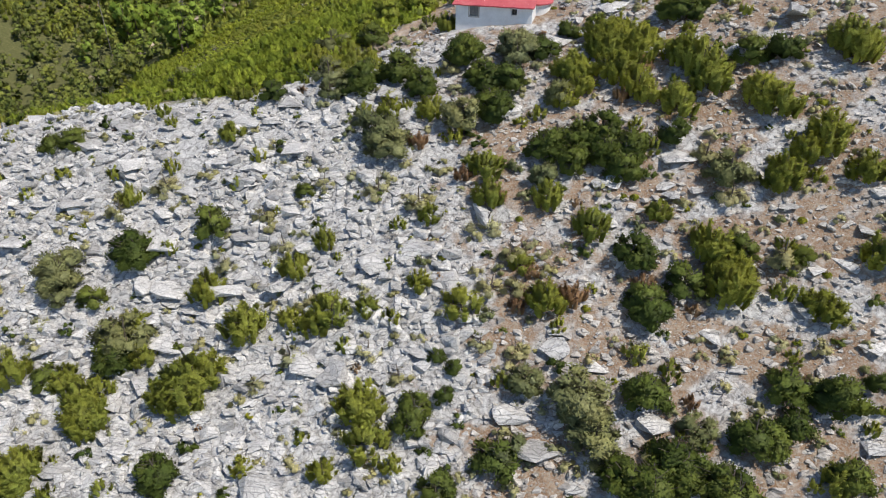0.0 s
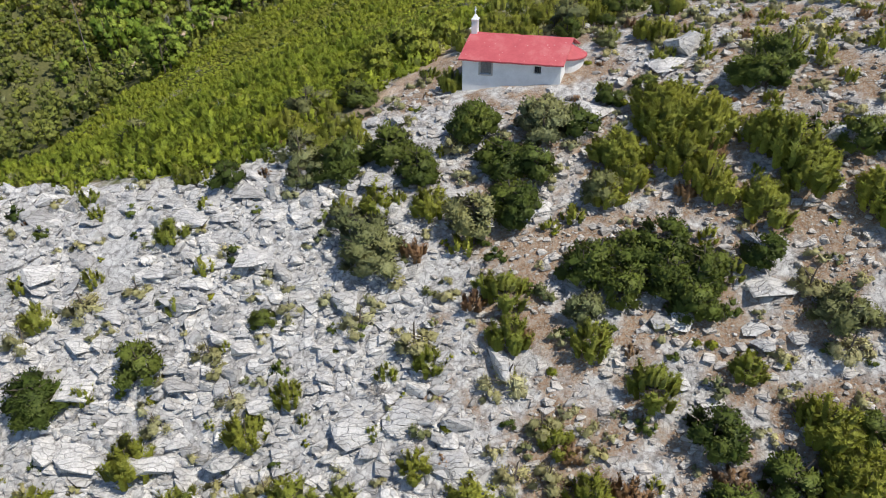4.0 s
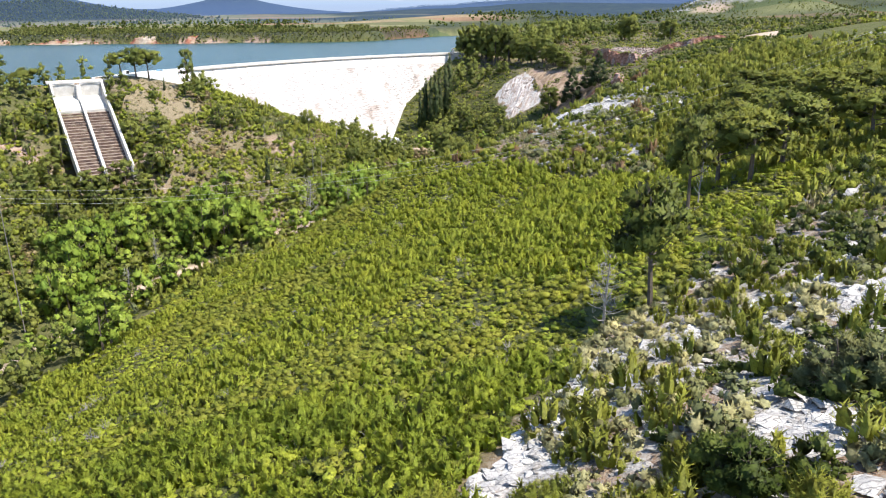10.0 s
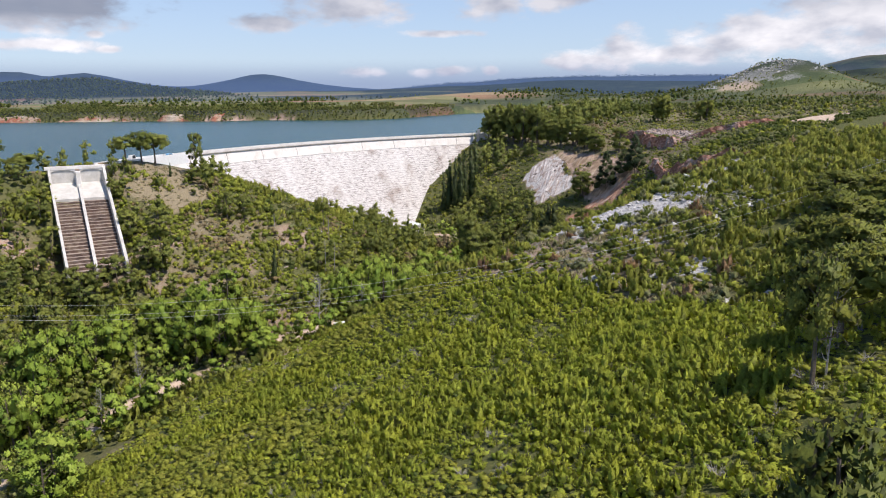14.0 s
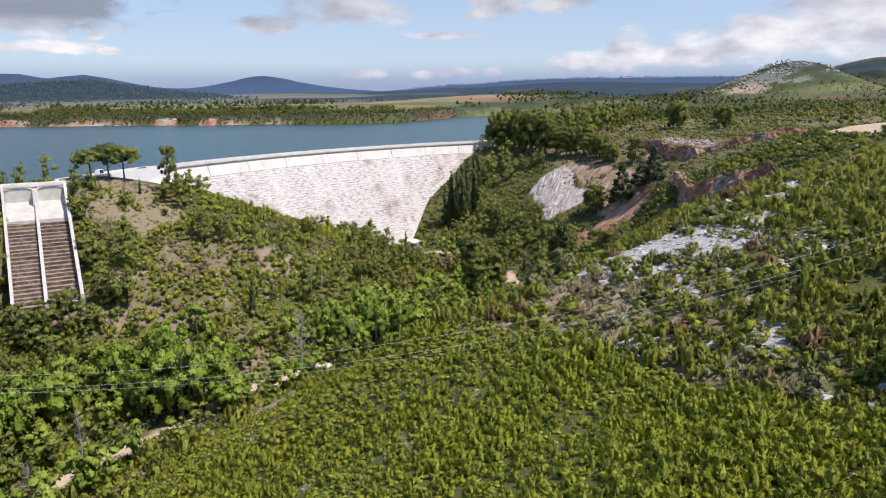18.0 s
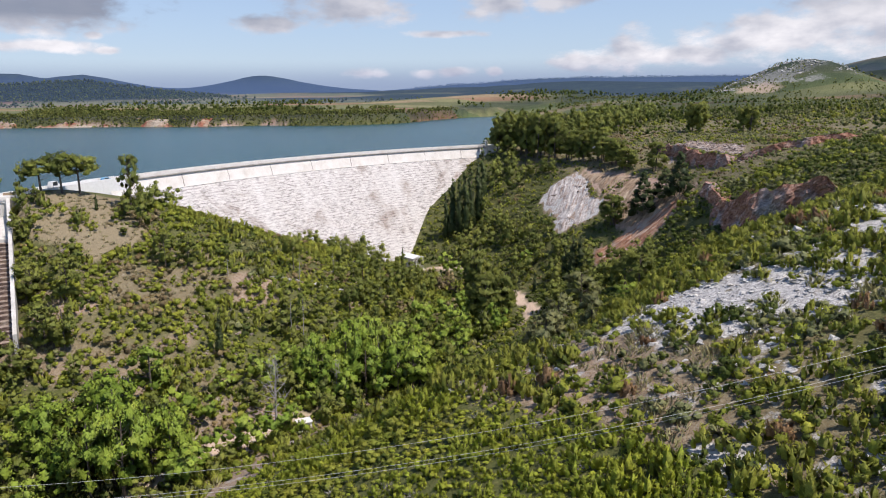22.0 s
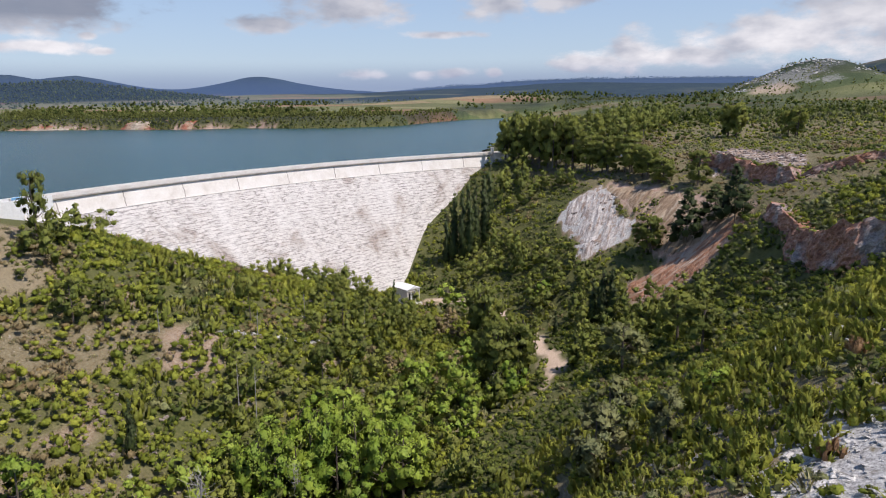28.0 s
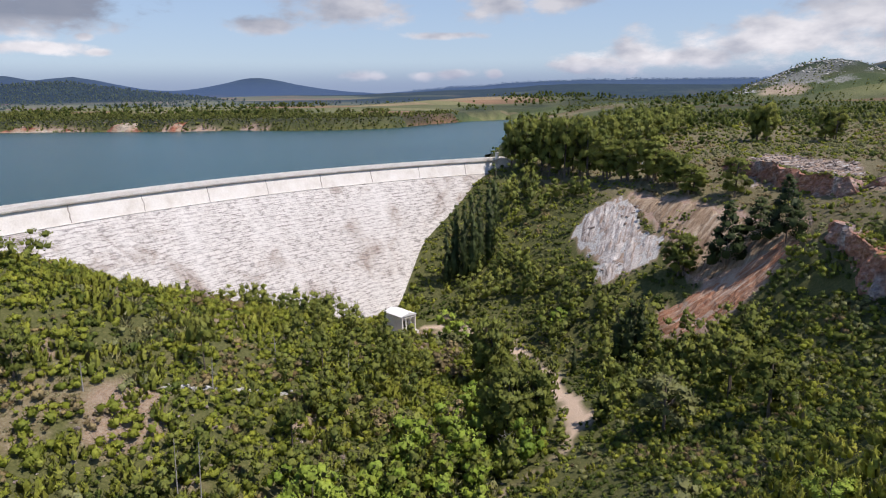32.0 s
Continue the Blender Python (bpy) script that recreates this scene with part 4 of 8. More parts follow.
def dam():
    top = thing("dam", Matrix.Identity(4), "tall curved dam faced with weathered white marble blocks", "dam")
    a0, a1, n = DAM_A0 + 0.025, DAM_A1 - 0.01, 160
    face = [(DAM_R - 3.1, CREST_Z - 6.6)]
    h, r = 6.6, DAM_R - 3.1
    while h < 57:
        face += [(r - 0.10, CREST_Z - h), (r - 0.10 - 0.80, CREST_Z - h - 1.28)]
        r, h = r - 0.90, h + 1.28
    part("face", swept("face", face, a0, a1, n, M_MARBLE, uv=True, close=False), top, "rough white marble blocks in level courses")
    part("upper_band", swept("upper_band", [(DAM_R - 1.55, CREST_Z - 1.3), (DAM_R - 3.3, CREST_Z - 6.65), (DAM_R - 3.6, CREST_Z - 6.75)], a0, a1, n, M_BAND, close=False), top, "smooth pale concrete band with stains")
    part("cornice", swept("cornice", [(DAM_R - 1.5, CREST_Z - 1.45), (DAM_R - 1.95, CREST_Z - 1.25), (DAM_R - 2.3, CREST_Z - 0.95), (DAM_R - 2.3, CREST_Z - 0.62), (DAM_R - 1.5, CREST_Z - 0.62)], a0, a1, n, M_CORNICE), top, "stained overhanging cornice")
    part("crest_road", swept("crest_road", [(DAM_R - 1.85, CREST_Z - 0.56), (DAM_R + 2.9, CREST_Z - 0.56), (DAM_R + 2.9, CREST_Z - 1.2), (DAM_R - 1.45, CREST_Z - 1.2)], a0, a1, n, M_ASPHALT), top)
    for outer, inner in ((-2.25, -1.85), (3.05, 2.6)):
        part("parapet", swept("parapet", [(DAM_R + outer, CREST_Z - 0.6), (DAM_R + outer, CREST_Z + 0.5), (DAM_R + inner, CREST_Z + 0.5), (DAM_R + inner, CREST_Z - 0.6)], a0, a1, n, M_BAND), top, "low pale parapet wall")
    part("upstream_face", swept("upstream_face", [(DAM_R + 2.9, CREST_Z - 1.2), (DAM_R + 4.5, CREST_Z - 30)], a0, a1, n, M_CONC, close=False), top)
    for k in range(9):
        a = radians(159.1 - 4.4 * k)
        wob = random.uniform(0.07, 0.17)
        bm = bmesh.new()
        prev = None
        for i in range(9):
            z = CREST_Z - 1.5 - i * 0.63
            da = (random.uniform(-0.25, 0.25)) / DAM_R
            ring = [bm.verts.new((DAM_C[0] + (DAM_R - rr) * math.cos(a + da + sgn * wob / DAM_R), DAM_C[1] + (DAM_R - rr) * math.sin(a + da + sgn * wob / DAM_R), z)) for rr, sgn in ((1.5 + 0.206 * i, -1), (1.71 + 0.206 * i, -1), (1.71 + 0.206 * i, 1), (1.5 + 0.206 * i, 1))]
            if prev:
                for q in range(3):
                    bm.faces.new((prev[q], prev[q + 1], ring[q + 1], ring[q]))
            prev = ring
        part("joint", (bm, M_STAIN), top, "dark seeping vertical joint")
    # retaining block where the crest meets the eastern bank
    bm = bmesh.new()
    box(bm, 6.5, 15, 609, 618, 56, CREST_Z + 0.4, 0.1)
    part("abutment", (bm, M_CORNICE), top)
    return top


M_STAIN = surface("seepage_stain", [(0.3, (0.24, 0.2, 0.17)), (0.7, (0.45, 0.4, 0.36))], 1.2)


def step_stone():
    m, nt, b = mat("brown_stone_steps")
    p = where(nt)
    n1 = noise_tex(nt, p, 0.25, 6.0, 0.7)
    n2 = noise_tex(nt, p, 1.6, 6.0, 0.7)
    col = ramp(nt, n1, [(0.34, (0.06, 0.04, 0.032)), (0.5, (0.13, 0.075, 0.055)), (0.62, (0.2, 0.14, 0.09)), (0.72, (0.45, 0.4, 0.34))])
    col = mix(nt, 0.6, col, ramp(nt, n2, [(0.3, (0.3, 0.3, 0.3)), (0.7, (1, 1, 1))]), 'MULTIPLY')
    tc = nt.nodes.new("ShaderNodeTexCoord")
    sx = nt.nodes.new("ShaderNodeSeparateXYZ")
    nt.links.new(tc.outputs["Object"], sx.inputs[0])
    cx = nt.nodes.new("ShaderNodeCombineXYZ")
    nt.links.new(sx.outputs[0], cx.inputs[0])
    nt.links.new(sx.outputs[2], cx.inputs[1])
    br = N(nt, "ShaderNodeTexBrick", Scale=1.0)
    br.inputs["Brick Width"].default_value, br.inputs["Row Height"].default_value, br.inputs["Mortar Size"].default_value = 1.3, 0.44, 0.05
    nt.links.new(cx.outputs[0], br.inputs["Vector"])
    patchy = mix(nt, 1.0, n2_col(nt, br.outputs["Fac"]), ramp(nt, noise_tex(nt, p, 0.5, 4.0), [(0.4, (0.1, 0.1, 0.1)), (0.6, (1, 1, 1))]), 'MULTIPLY')
    col = mix(nt, mix(nt, 0.5, patchy, (0.0, 0.0, 0.0)), col, (0.5, 0.45, 0.4))
    gn = nt.nodes.new("ShaderNodeNewGeometry")
    sn = nt.nodes.new("ShaderNodeSeparateXYZ")
    nt.links.new(gn.outputs["Normal"], sn.inputs[0])
    tread = mix(nt, 1.0, ramp(nt, sn.outputs[2], [(0.6, (0, 0, 0)), (0.8, (0.8, 0.8, 0.8))]), ramp(nt, noise_tex(nt, p, 0.7, 5.0, 0.7), [(0.36, (0.1, 0.1, 0.1)), (0.58, (1, 1, 1))]), 'MULTIPLY')
    col = mix(nt, tread, col, (0.4, 0.33, 0.27))
    nt.links.new(col, b.inputs["Base Color"])
    b.inputs["Roughness"].default_value = 0.75
    bump(nt, b, n2, 0.6, 0.1)
    return m


M_STEP = step_stone()
dam()


def spillway():
    m = Matrix(((SPILL_U[0], SPILL_D[0], 0, SPILL_A[0]), (SPILL_U[1], SPILL_D[1], 0, SPILL_A[1]), (0, 0, 1, 0), (0, 0, 0, 1)))
    top = thing("spillway", m, "double spillway chute with brown stone steps and pale walls", "spillway")

    cx = 9.3

    def slab(name, pts, x0, x1, material, label="", thick=1.2):
        """A strip of (d, z) points between two walls."""
        bm = bmesh.new()
        rings = []
        for d, z in pts:
            rings.append([bm.verts.new((x0(d), d, z)), bm.verts.new((x1(d), d, z)), bm.verts.new((x1(d), d, z - thick)), bm.verts.new((x0(d), d, z - thick))])
        for a, b in zip(rings[:-1], rings[1:]):
            for i in range(4):
                bm.faces.new((a[i], b[i], b[(i + 1) % 4], a[(i + 1) % 4]))
        bm.faces.new(rings[0][::-1]), bm.faces.new(rings[-1])
        bmesh.ops.recalc_face_normals(bm, faces=bm.faces)
        return part(name, (bm, material), top, label)

    for s in (-1, 1):
        lo = (lambda d: 0.0) if s < 0 else (lambda d: cx + 0.5)
        hi = (lambda d: cx - 0.5) if s < 0 else (lambda d: 19.0 - 1.5 * d / 66)
        slab("apron", [(-5, 61.2), (0, 61.6), (3, 60.6), (8, 58.9), (14, 56.6)], lo, hi, M_CONC, "pale water-stained apron")
        for i in range(22):
            d0 = 14 + i * 46 / 22
            d1 = d0 + 46 / 22
            z1 = 56.4 - (i + 1) * 19.3 / 22
            bm = bmesh.new()
            box(bm, lo(d0), hi(d0), d0 - 0.2, d1 + random.uniform(-0.1, 0.2), z1 - 0.9, z1 + random.uniform(-0.05, 0.15))
            part("step", (bm, M_STEP), top)
    slab("side_wall", [(-6, 67.6), (1, 67.6), (6, 64.6), (14, 60.4), (40, 49.2), (62, 39.7)], lambda d: -1.0, lambda d: 0.0, M_CONC, "pale water-stained side wall", 7)
    slab("side_wall", [(-6, 67.6), (1, 67.6), (6, 62.8), (14, 58.6), (40, 47.6), (62, 38.3)], lambda d: 19.0 - 1.5 * d / 66, lambda d: 19.9 - 1.5 * d / 66, M_CONC, "pale water-stained side wall", 6)
    slab("divider", [(5, 61.2), (14, 58.3), (62, 38.8)], lambda d: cx - 0.5, lambda d: cx + 0.5, M_CONC, "pale water-stained dividing wall", 5)
    bm = bmesh.new()
    box(bm, cx - 0.9, cx + 0.9, -3, 5, 57, 66.2, 0.15)
    part("pier", (bm, M_BAND), top, "thick pale pier")
    bm = bmesh.new()
    box(bm, -1.2, 21.0, -3.2, 0.9, 67.0, 67.604)
    part("deck", (bm, M_BAND), top)
    for y in (-3.2, 0.6):
        bm = bmesh.new()
        box(bm, -1.2, 21.0, y, y + 0.3, 67.604, 68.1)
        part("bridge_parapet", (bm, M_BAND), top)
    for k in range(2):
        x0, x1 = (0.1, cx - 0.9) if k == 0 else (cx + 0.9, 18.9)
        bm = bmesh.new()
        n = 14
        tops, lows = [], []
        for i in range(n + 1):
            u = i / n
            x = x0 + (x1 - x0) * u
            za = 65.8 + 1.0 * math.sin(math.pi * u) ** 0.6
            lows.append((bm.verts.new((x, 0.7, za)), bm.verts.new((x, -2.8, za))))
            tops.append((bm.verts.new((x, 0.7, 67.0)), bm.verts.new((x, -2.8, 67.0))))
        for i in range(n):
            bm.faces.new((lows[i][0], lows[i + 1][0], tops[i + 1][0], tops[i][0]))
            bm.faces.new((lows[i][1], lows[i + 1][1], lows[i + 1][0], lows[i][0]))
        part("arch", (bm, M_BAND), top)
        bm = bmesh.new()
        box(bm, x0, x1, -0.4, 0.3, 58, 66.9)
        part("weir_wall", (bm, M_CONC), top)
    return top


spillway()


def temple():
    m = pose(-32.0, 506.5, 15.2, 0, 0, 44)
    top = thing("treasury_temple", m, "small white marble temple with two porch columns", "temple")
    L, W, H = 9.6, 6.4, 5.0
    bm = bmesh.new()
    for i, d in enumerate((0.0, 0.35)):
        box(bm, -W / 2 - 0.7 + d, W / 2 + 0.7 - d, -L / 2 - 0.7 + d, L / 2 + 0.7 - d, -1.5 if i == 0 else 0.3, 0.3 + 0.3 * i)
    part("stepped_base", (bm, M_BAND), top)
    bm = bmesh.new()
    box(bm, -W / 2, -W / 2 + 0.4, -L / 2, L / 2, 0.6, H + 0.6)
    box(bm, W / 2 - 0.4, W / 2, -L / 2, L / 2, 0.6, H + 0.6)
    box(bm, -W / 2 + 0.4, W / 2 - 0.4, L / 2 - 0.4, L / 2, 0.6, H + 0.6)
    box(bm, -W / 2 + 0.4, W / 2 - 0.4, -L / 2 + 2.0, -L / 2 + 2.4, 0.6, H + 0.6)
    part("cella_wall", (bm, M_BAND), top)
    bm = bmesh.new()
    box(bm, -0.9, 0.9, -L / 2 + 1.96, -L / 2 + 2.1, 0.6, 4.0)
    part("door", (bm, M_DARK), top, "dark doorway")
    for x in (-1.05, 1.05):
        bm = bmesh.new()
        bmesh.ops.create_cone(bm, cap_ends=True, segments=14, radius1=0.42, radius2=0.33, depth=H - 0.4)
        bmesh.ops.translate(bm, verts=bm.verts, vec=(x, -L / 2 + 0.5, 0.6 + (H - 0.4) / 2))
        box(bm, x - 0.5, x + 0.5, -L / 2 + 0.0, -L / 2 + 1.0, H + 0.2, H + 0.55)
        part("column", (bm, M_BAND), top)
    bm = bmesh.new()
    box(bm, -W / 2 - 0.1, W / 2 + 0.1, -L / 2 - 0.1, L / 2 + 0.1, H + 0.56, H + 1.5, 0.04)
    part("frieze", (bm, M_BAND), top)
    bm = bmesh.new()
    pts = [(-W / 2 - 0.5, H + 1.5), (0, H + 2.7), (W / 2 + 0.5, H + 1.5)]
    a = [bm.verts.new((x, -L / 2 - 0.4, z)) for x, z in pts]
    b = [bm.verts.new((x, L / 2 + 0.4, z)) for x, z in pts]
    bm.faces.new(a), bm.faces.new(b[::-1])
    for i in range(3):
        bm.faces.new((a[i], b[i], b[(i + 1) % 3], a[(i + 1) % 3]))
    bmesh.ops.recalc_face_normals(bm, faces=bm.faces)
    part("roof", (bm, M_LIME), top, "low white gabled roof")
    return top


temple()


# ---- chapel ----
def chapel():
    top = thing("chapel", pose(1.3, 74.8, 67.6, 0, 0, -12.5), "small white limewashed chapel with a red roof and bell gable", "chapel")
    skew = Matrix(((1, 0.15, 0, 0), (0, 1, 0, 0), (0, 0, 1, 0), (0, 0, 0, 1)))

    def piece(name, bm_mat, parent, label=""):
        """The chapel stands a little out of square."""
        bmesh.ops.transform(bm_mat[0], verts=bm_mat[0].verts, matrix=skew)
        return part(name, bm_mat, parent, label)

    L, W, E, R = 7.85, 5.5, 3.24, 4.33
    bm = bmesh.new()
    # walls with gables, window and hatch left open
    def wall_box(x0, x1, y0, y1, z0, z1):
        box(bm, x0, x1, y0, y1, z0, z1)
    t = 0.35
    for x0, x1, z0, z1 in ((0, 1.45, -0.8, E - 0.2), (2.35, 5.75, -0.8, E - 0.2), (6.3, L, -0.8, E - 0.2), (1.45, 2.35, -0.8, 1.95), (1.45, 2.35, 2.95, E - 0.2), (5.75, 6.3, -0.8, 2.25), (5.75, 6.3, 2.85, E - 0.2)):
        wall_box(x0, x1, 0, t, z0, z1)
    bmesh.ops.remove_doubles(bm, verts=bm.verts, dist=0.002)
    piece("front_wall", (bm, M_LIME), top, "thick limewashed wall, patchy near the ground")
    bm = bmesh.new()
    wall_box(0, L, W - t, W, -0.8, E - 0.2)
    piece("back_wall", (bm, M_LIME), top)
    for x0 in (0.0, L - t):
        bm = bmesh.new()
        side = [(t + 0.002, -0.8), (W - t - 0.002, -0.8), (W - t - 0.002, E - 0.15), (W / 2, R - 0.08), (t + 0.002, E - 0.15)]
        near, far = [[bm.verts.new((x0 + dx, y, z)) for y, z in side] for dx in (0.002, t - 0.002)]
        bm.faces.new(near[::-1]), bm.faces.new(far)
        for k in range(5):
            bm.faces.new((near[k], near[(k + 1) % 5], far[(k + 1) % 5], far[k]))
        bmesh.ops.recalc_face_normals(bm, faces=bm.faces)
        piece("gable_wall", (bm, M_LIME), top)
    # roof of two slopes, slightly uneven
    bm = bmesh.new()
    ov, th = 0.28, 0.12
    nx = 12
    for side in (-1, 1):
        y_e = -ov if side < 0 else W + ov
        rows = []
        for i in range(nx + 1):
            x = -0.25 + (L + 0.5) * i / nx
            w = 0.03 * math.sin(i * 1.7) + 0.02 * math.sin(i * 3.1)
            sag = 0.02 * math.sin(i * 2.3)
            rows.append([bm.verts.new((x, y_e, E - 0.12 + sag)), bm.verts.new((x, W / 2, R + 0.12 + w * 0.5)), bm.verts.new((x, W / 2, R + 0.12 + w * 0.5 - th)), bm.verts.new((x, y_e, E - 0.12 - th + sag))])
        for a, b in zip(rows[:-1], rows[1:]):
            for i in range(4):
                bm.faces.new((a[i], b[i], b[(i + 1) % 4], a[(i + 1) % 4]))
        bm.faces.new(rows[0][::-1]), bm.faces.new(rows[-1])
    bmesh.ops.recalc_face_normals(bm, faces=bm.faces)
    piece("roof", (bm, M_RED), top, "faded red painted roof with pale chips")
    # apse with a half cone of roof
    n, ra = 14, 1.25
    bm = bmesh.new()
    low = [bm.verts.new((L + ra * 0.95 * math.sin(math.pi * i / n), W / 2 - ra * math.cos(math.pi * i / n), -0.8)) for i in range(n + 1)]
    hi = [bm.verts.new((v.co.x, v.co.y, E - 0.15)) for v in low]
    for i in range(n):
        bm.faces.new((low[i], low[i + 1], hi[i + 1], hi[i]))
    bm.faces.new(hi)
    piece("apse", (bm, M_LIME), top, "rounded limewashed apse")
    bm = bmesh.new()
    tip = bm.verts.new((L + 0.1, W / 2, E + 0.72))
    rim = [bm.verts.new((L + (ra + 0.22) * 0.95 * math.sin(math.pi * i / n), W / 2 - (ra + 0.22) * math.cos(math.pi * i / n), E - 0.1)) for i in range(n + 1)]
    rim2 = [bm.verts.new((v.co.x, v.co.y, v.co.z - 0.12)) for v in rim]
    for i in range(n):
        bm.faces.new((tip, rim[i], rim[i + 1]))
        bm.faces.new((rim[i], rim2[i], rim2[i + 1], rim[i + 1]))
    piece("apse_roof", (bm, M_RED), top)
    # bell gable
    bm = bmesh.new()
    box(bm, -0.14, 0.3, W / 2 - 0.25, W / 2 - 0.13, E + 0.1, R - 0.22 + 1.3)
    box(bm, -0.14, 0.3, W / 2 + 0.13, W / 2 + 0.25, E + 0.1, R - 0.22 + 1.3)
    box(bm, -0.14, 0.3, W / 2 - 0.13, W / 2 + 0.13, E + 0.1, R - 0.22 + 0.5)
    box(bm, -0.19, 0.35, W / 2 - 0.3, W / 2 + 0.3, R - 0.22 + 1.3, R - 0.22 + 1.44, 0.03)
    bmesh.ops.create_cone(bm, cap_ends=True, segments=4, radius1=0.3, radius2=0.08, depth=0.3, matrix=Matrix.Translation((0.08, W / 2, R - 0.22 + 1.59)) @ Matrix.Rotation(radians(45), 4, 'Z'))
    tower = piece("bell_gable", (bm, M_LIME), top, "white bell gable")
    bm = bmesh.new()
    box(bm, 0.05, 0.12, W / 2 - 0.035, W / 2 + 0.035, R - 0.22 + 1.68, R - 0.22 + 2.35)
    box(bm, 0.045, 0.125, W / 2 - 0.2, W / 2 + 0.2, R - 0.22 + 2.05, R - 0.22 + 2.12)
    piece("cross", (bm, M_LIME), tower)
    bm = bmesh.new()
    bmesh.ops.create_cone(bm, cap_ends=True, segments=12, radius1=0.11, radius2=0.07, depth=0.3, matrix=Matrix.Translation((0.08, W / 2, R - 0.22 + 0.95)))
    piece("bell", (bm, M_BRONZE), tower)
    bm = bmesh.new()
    for i in range(2):
        box(bm, 1.47 + 0.44 * i, 1.89 + 0.44 * i, 0.08, 0.14, 1.97, 2.93)
        for k in range(8):
            box(bm, 1.51 + 0.44 * i, 1.85 + 0.44 * i, 0.055, 0.085, 2.0 + 0.11 * k, 2.07 + 0.11 * k)
    win = piece("window", (bm, M_SHUTTER), top, "closed grey wooden shutters")
    bm = bmesh.new()
    for q in ((1.32, 1.44, -0.04, 0.05, 1.9, 3.0), (2.36, 2.48, -0.04, 0.05, 1.9, 3.0), (1.32, 2.48, -0.06, 0.05, 1.82, 1.94)):
        box(bm, *q)
    piece("frame", (bm, M_CORNICE), win)
    bm = bmesh.new()
    box(bm, 5.75, 6.3, 0.28, 0.33, 2.25, 2.85)
    w2 = piece("window", (bm, M_DARK), top, "small dark unglazed window")
    bm = bmesh.new()
    for k in range(3):
        box(bm, 5.87 + 0.14 * k, 5.895 + 0.14 * k, 0.1, 0.125, 2.25, 2.85)
    piece("bars", (bm, M_SHUTTER), w2)
    # a low gate post and wall stub by the door end
    return top


M_BRONZE = surface("dull_bronze", [(0.3, (0.10, 0.08, 0.05)), (0.7, (0.2, 0.16, 0.1))], 4.0)
M_SHUTTER = surface("grey_shutter_paint", [(0.3, (0.20, 0.19, 0.18)), (0.7, (0.32, 0.30, 0.28))], 5.0, bump_d=0.004)
chapel()
# ---- plants ----


def quads(centre, along, width, length, rng, tri=False):
    """Leaf blades: a narrow diamond-ended quad at each centre."""
    n = len(centre)
    along = along / (np.linalg.norm(along, axis=1, keepdims=True) + 1e-9)
    r = rng.normal(size=(n, 3))
    across = np.cross(along, r)
    across /= np.linalg.norm(across, axis=1, keepdims=True) + 1e-9
    w, l = np.broadcast_to(width, n)[:, None], np.broadcast_to(length, n)[:, None]
    if tri:
        root = centre - along * l * 0.5
        v = np.stack([root - across * w * 0.5, root + across * w * 0.5, centre + along * l * 0.5], 1).reshape(-1, 3)
        return v, np.arange(3 * n).reshape(n, 3)
    a = centre - along * l * 0.5
    b = centre + along * l * 0.05 + across * w * 0.5
    c = centre + along * l * 0.5
    d = centre + along * l * 0.05 - across * w * 0.5
    v = np.stack([a, b, c, d], 1).reshape(-1, 3)
    return v, np.arange(4 * n).reshape(n, 4)


CUBE_V = np.array([(x, y, z) for z in (-1, 1) for y in (-1, 1) for x in (-1, 1)], float) * 0.6
CUBE_F = np.array([(0, 2, 3, 1), (4, 5, 7, 6), (0, 1, 5, 4), (2, 6, 7, 3), (0, 4, 6, 2), (1, 3, 7, 5)])


GOLD = (1 + 5 ** 0.5) / 2
ICO_V = np.array([(0, 1, GOLD), (0, -1, GOLD), (0, 1, -GOLD), (0, -1, -GOLD), (1, GOLD, 0), (-1, GOLD, 0), (1, -GOLD, 0), (-1, -GOLD, 0), (GOLD, 0, 1), (-GOLD, 0, 1), (GOLD, 0, -1), (-GOLD, 0, -1)]) / math.hypot(1, GOLD)
ICO_F = np.array([t for t in itertools.combinations(range(12), 3) if all(abs(np.linalg.norm(ICO_V[a] - ICO_V[b]) - 1.0515) < 0.01 for a, b in itertools.combinations(t, 2))])
ICO_F = np.array([t if np.dot(np.cross(ICO_V[t[1]] - ICO_V[t[0]], ICO_V[t[2]] - ICO_V[t[0]]), ICO_V[t[0]]) > 0 else t[::-1] for t in ICO_F])
LUMP_F = np.array([t for t in ICO_F if ICO_V[t][:, 2].mean() > -0.55])


def join(pieces):
    vs, fs, o = [], [], 0
    for v, f in pieces:
        vs.append(v), fs.append(f + o)
        o += len(v)
    return np.concatenate(vs), np.concatenate(fs)


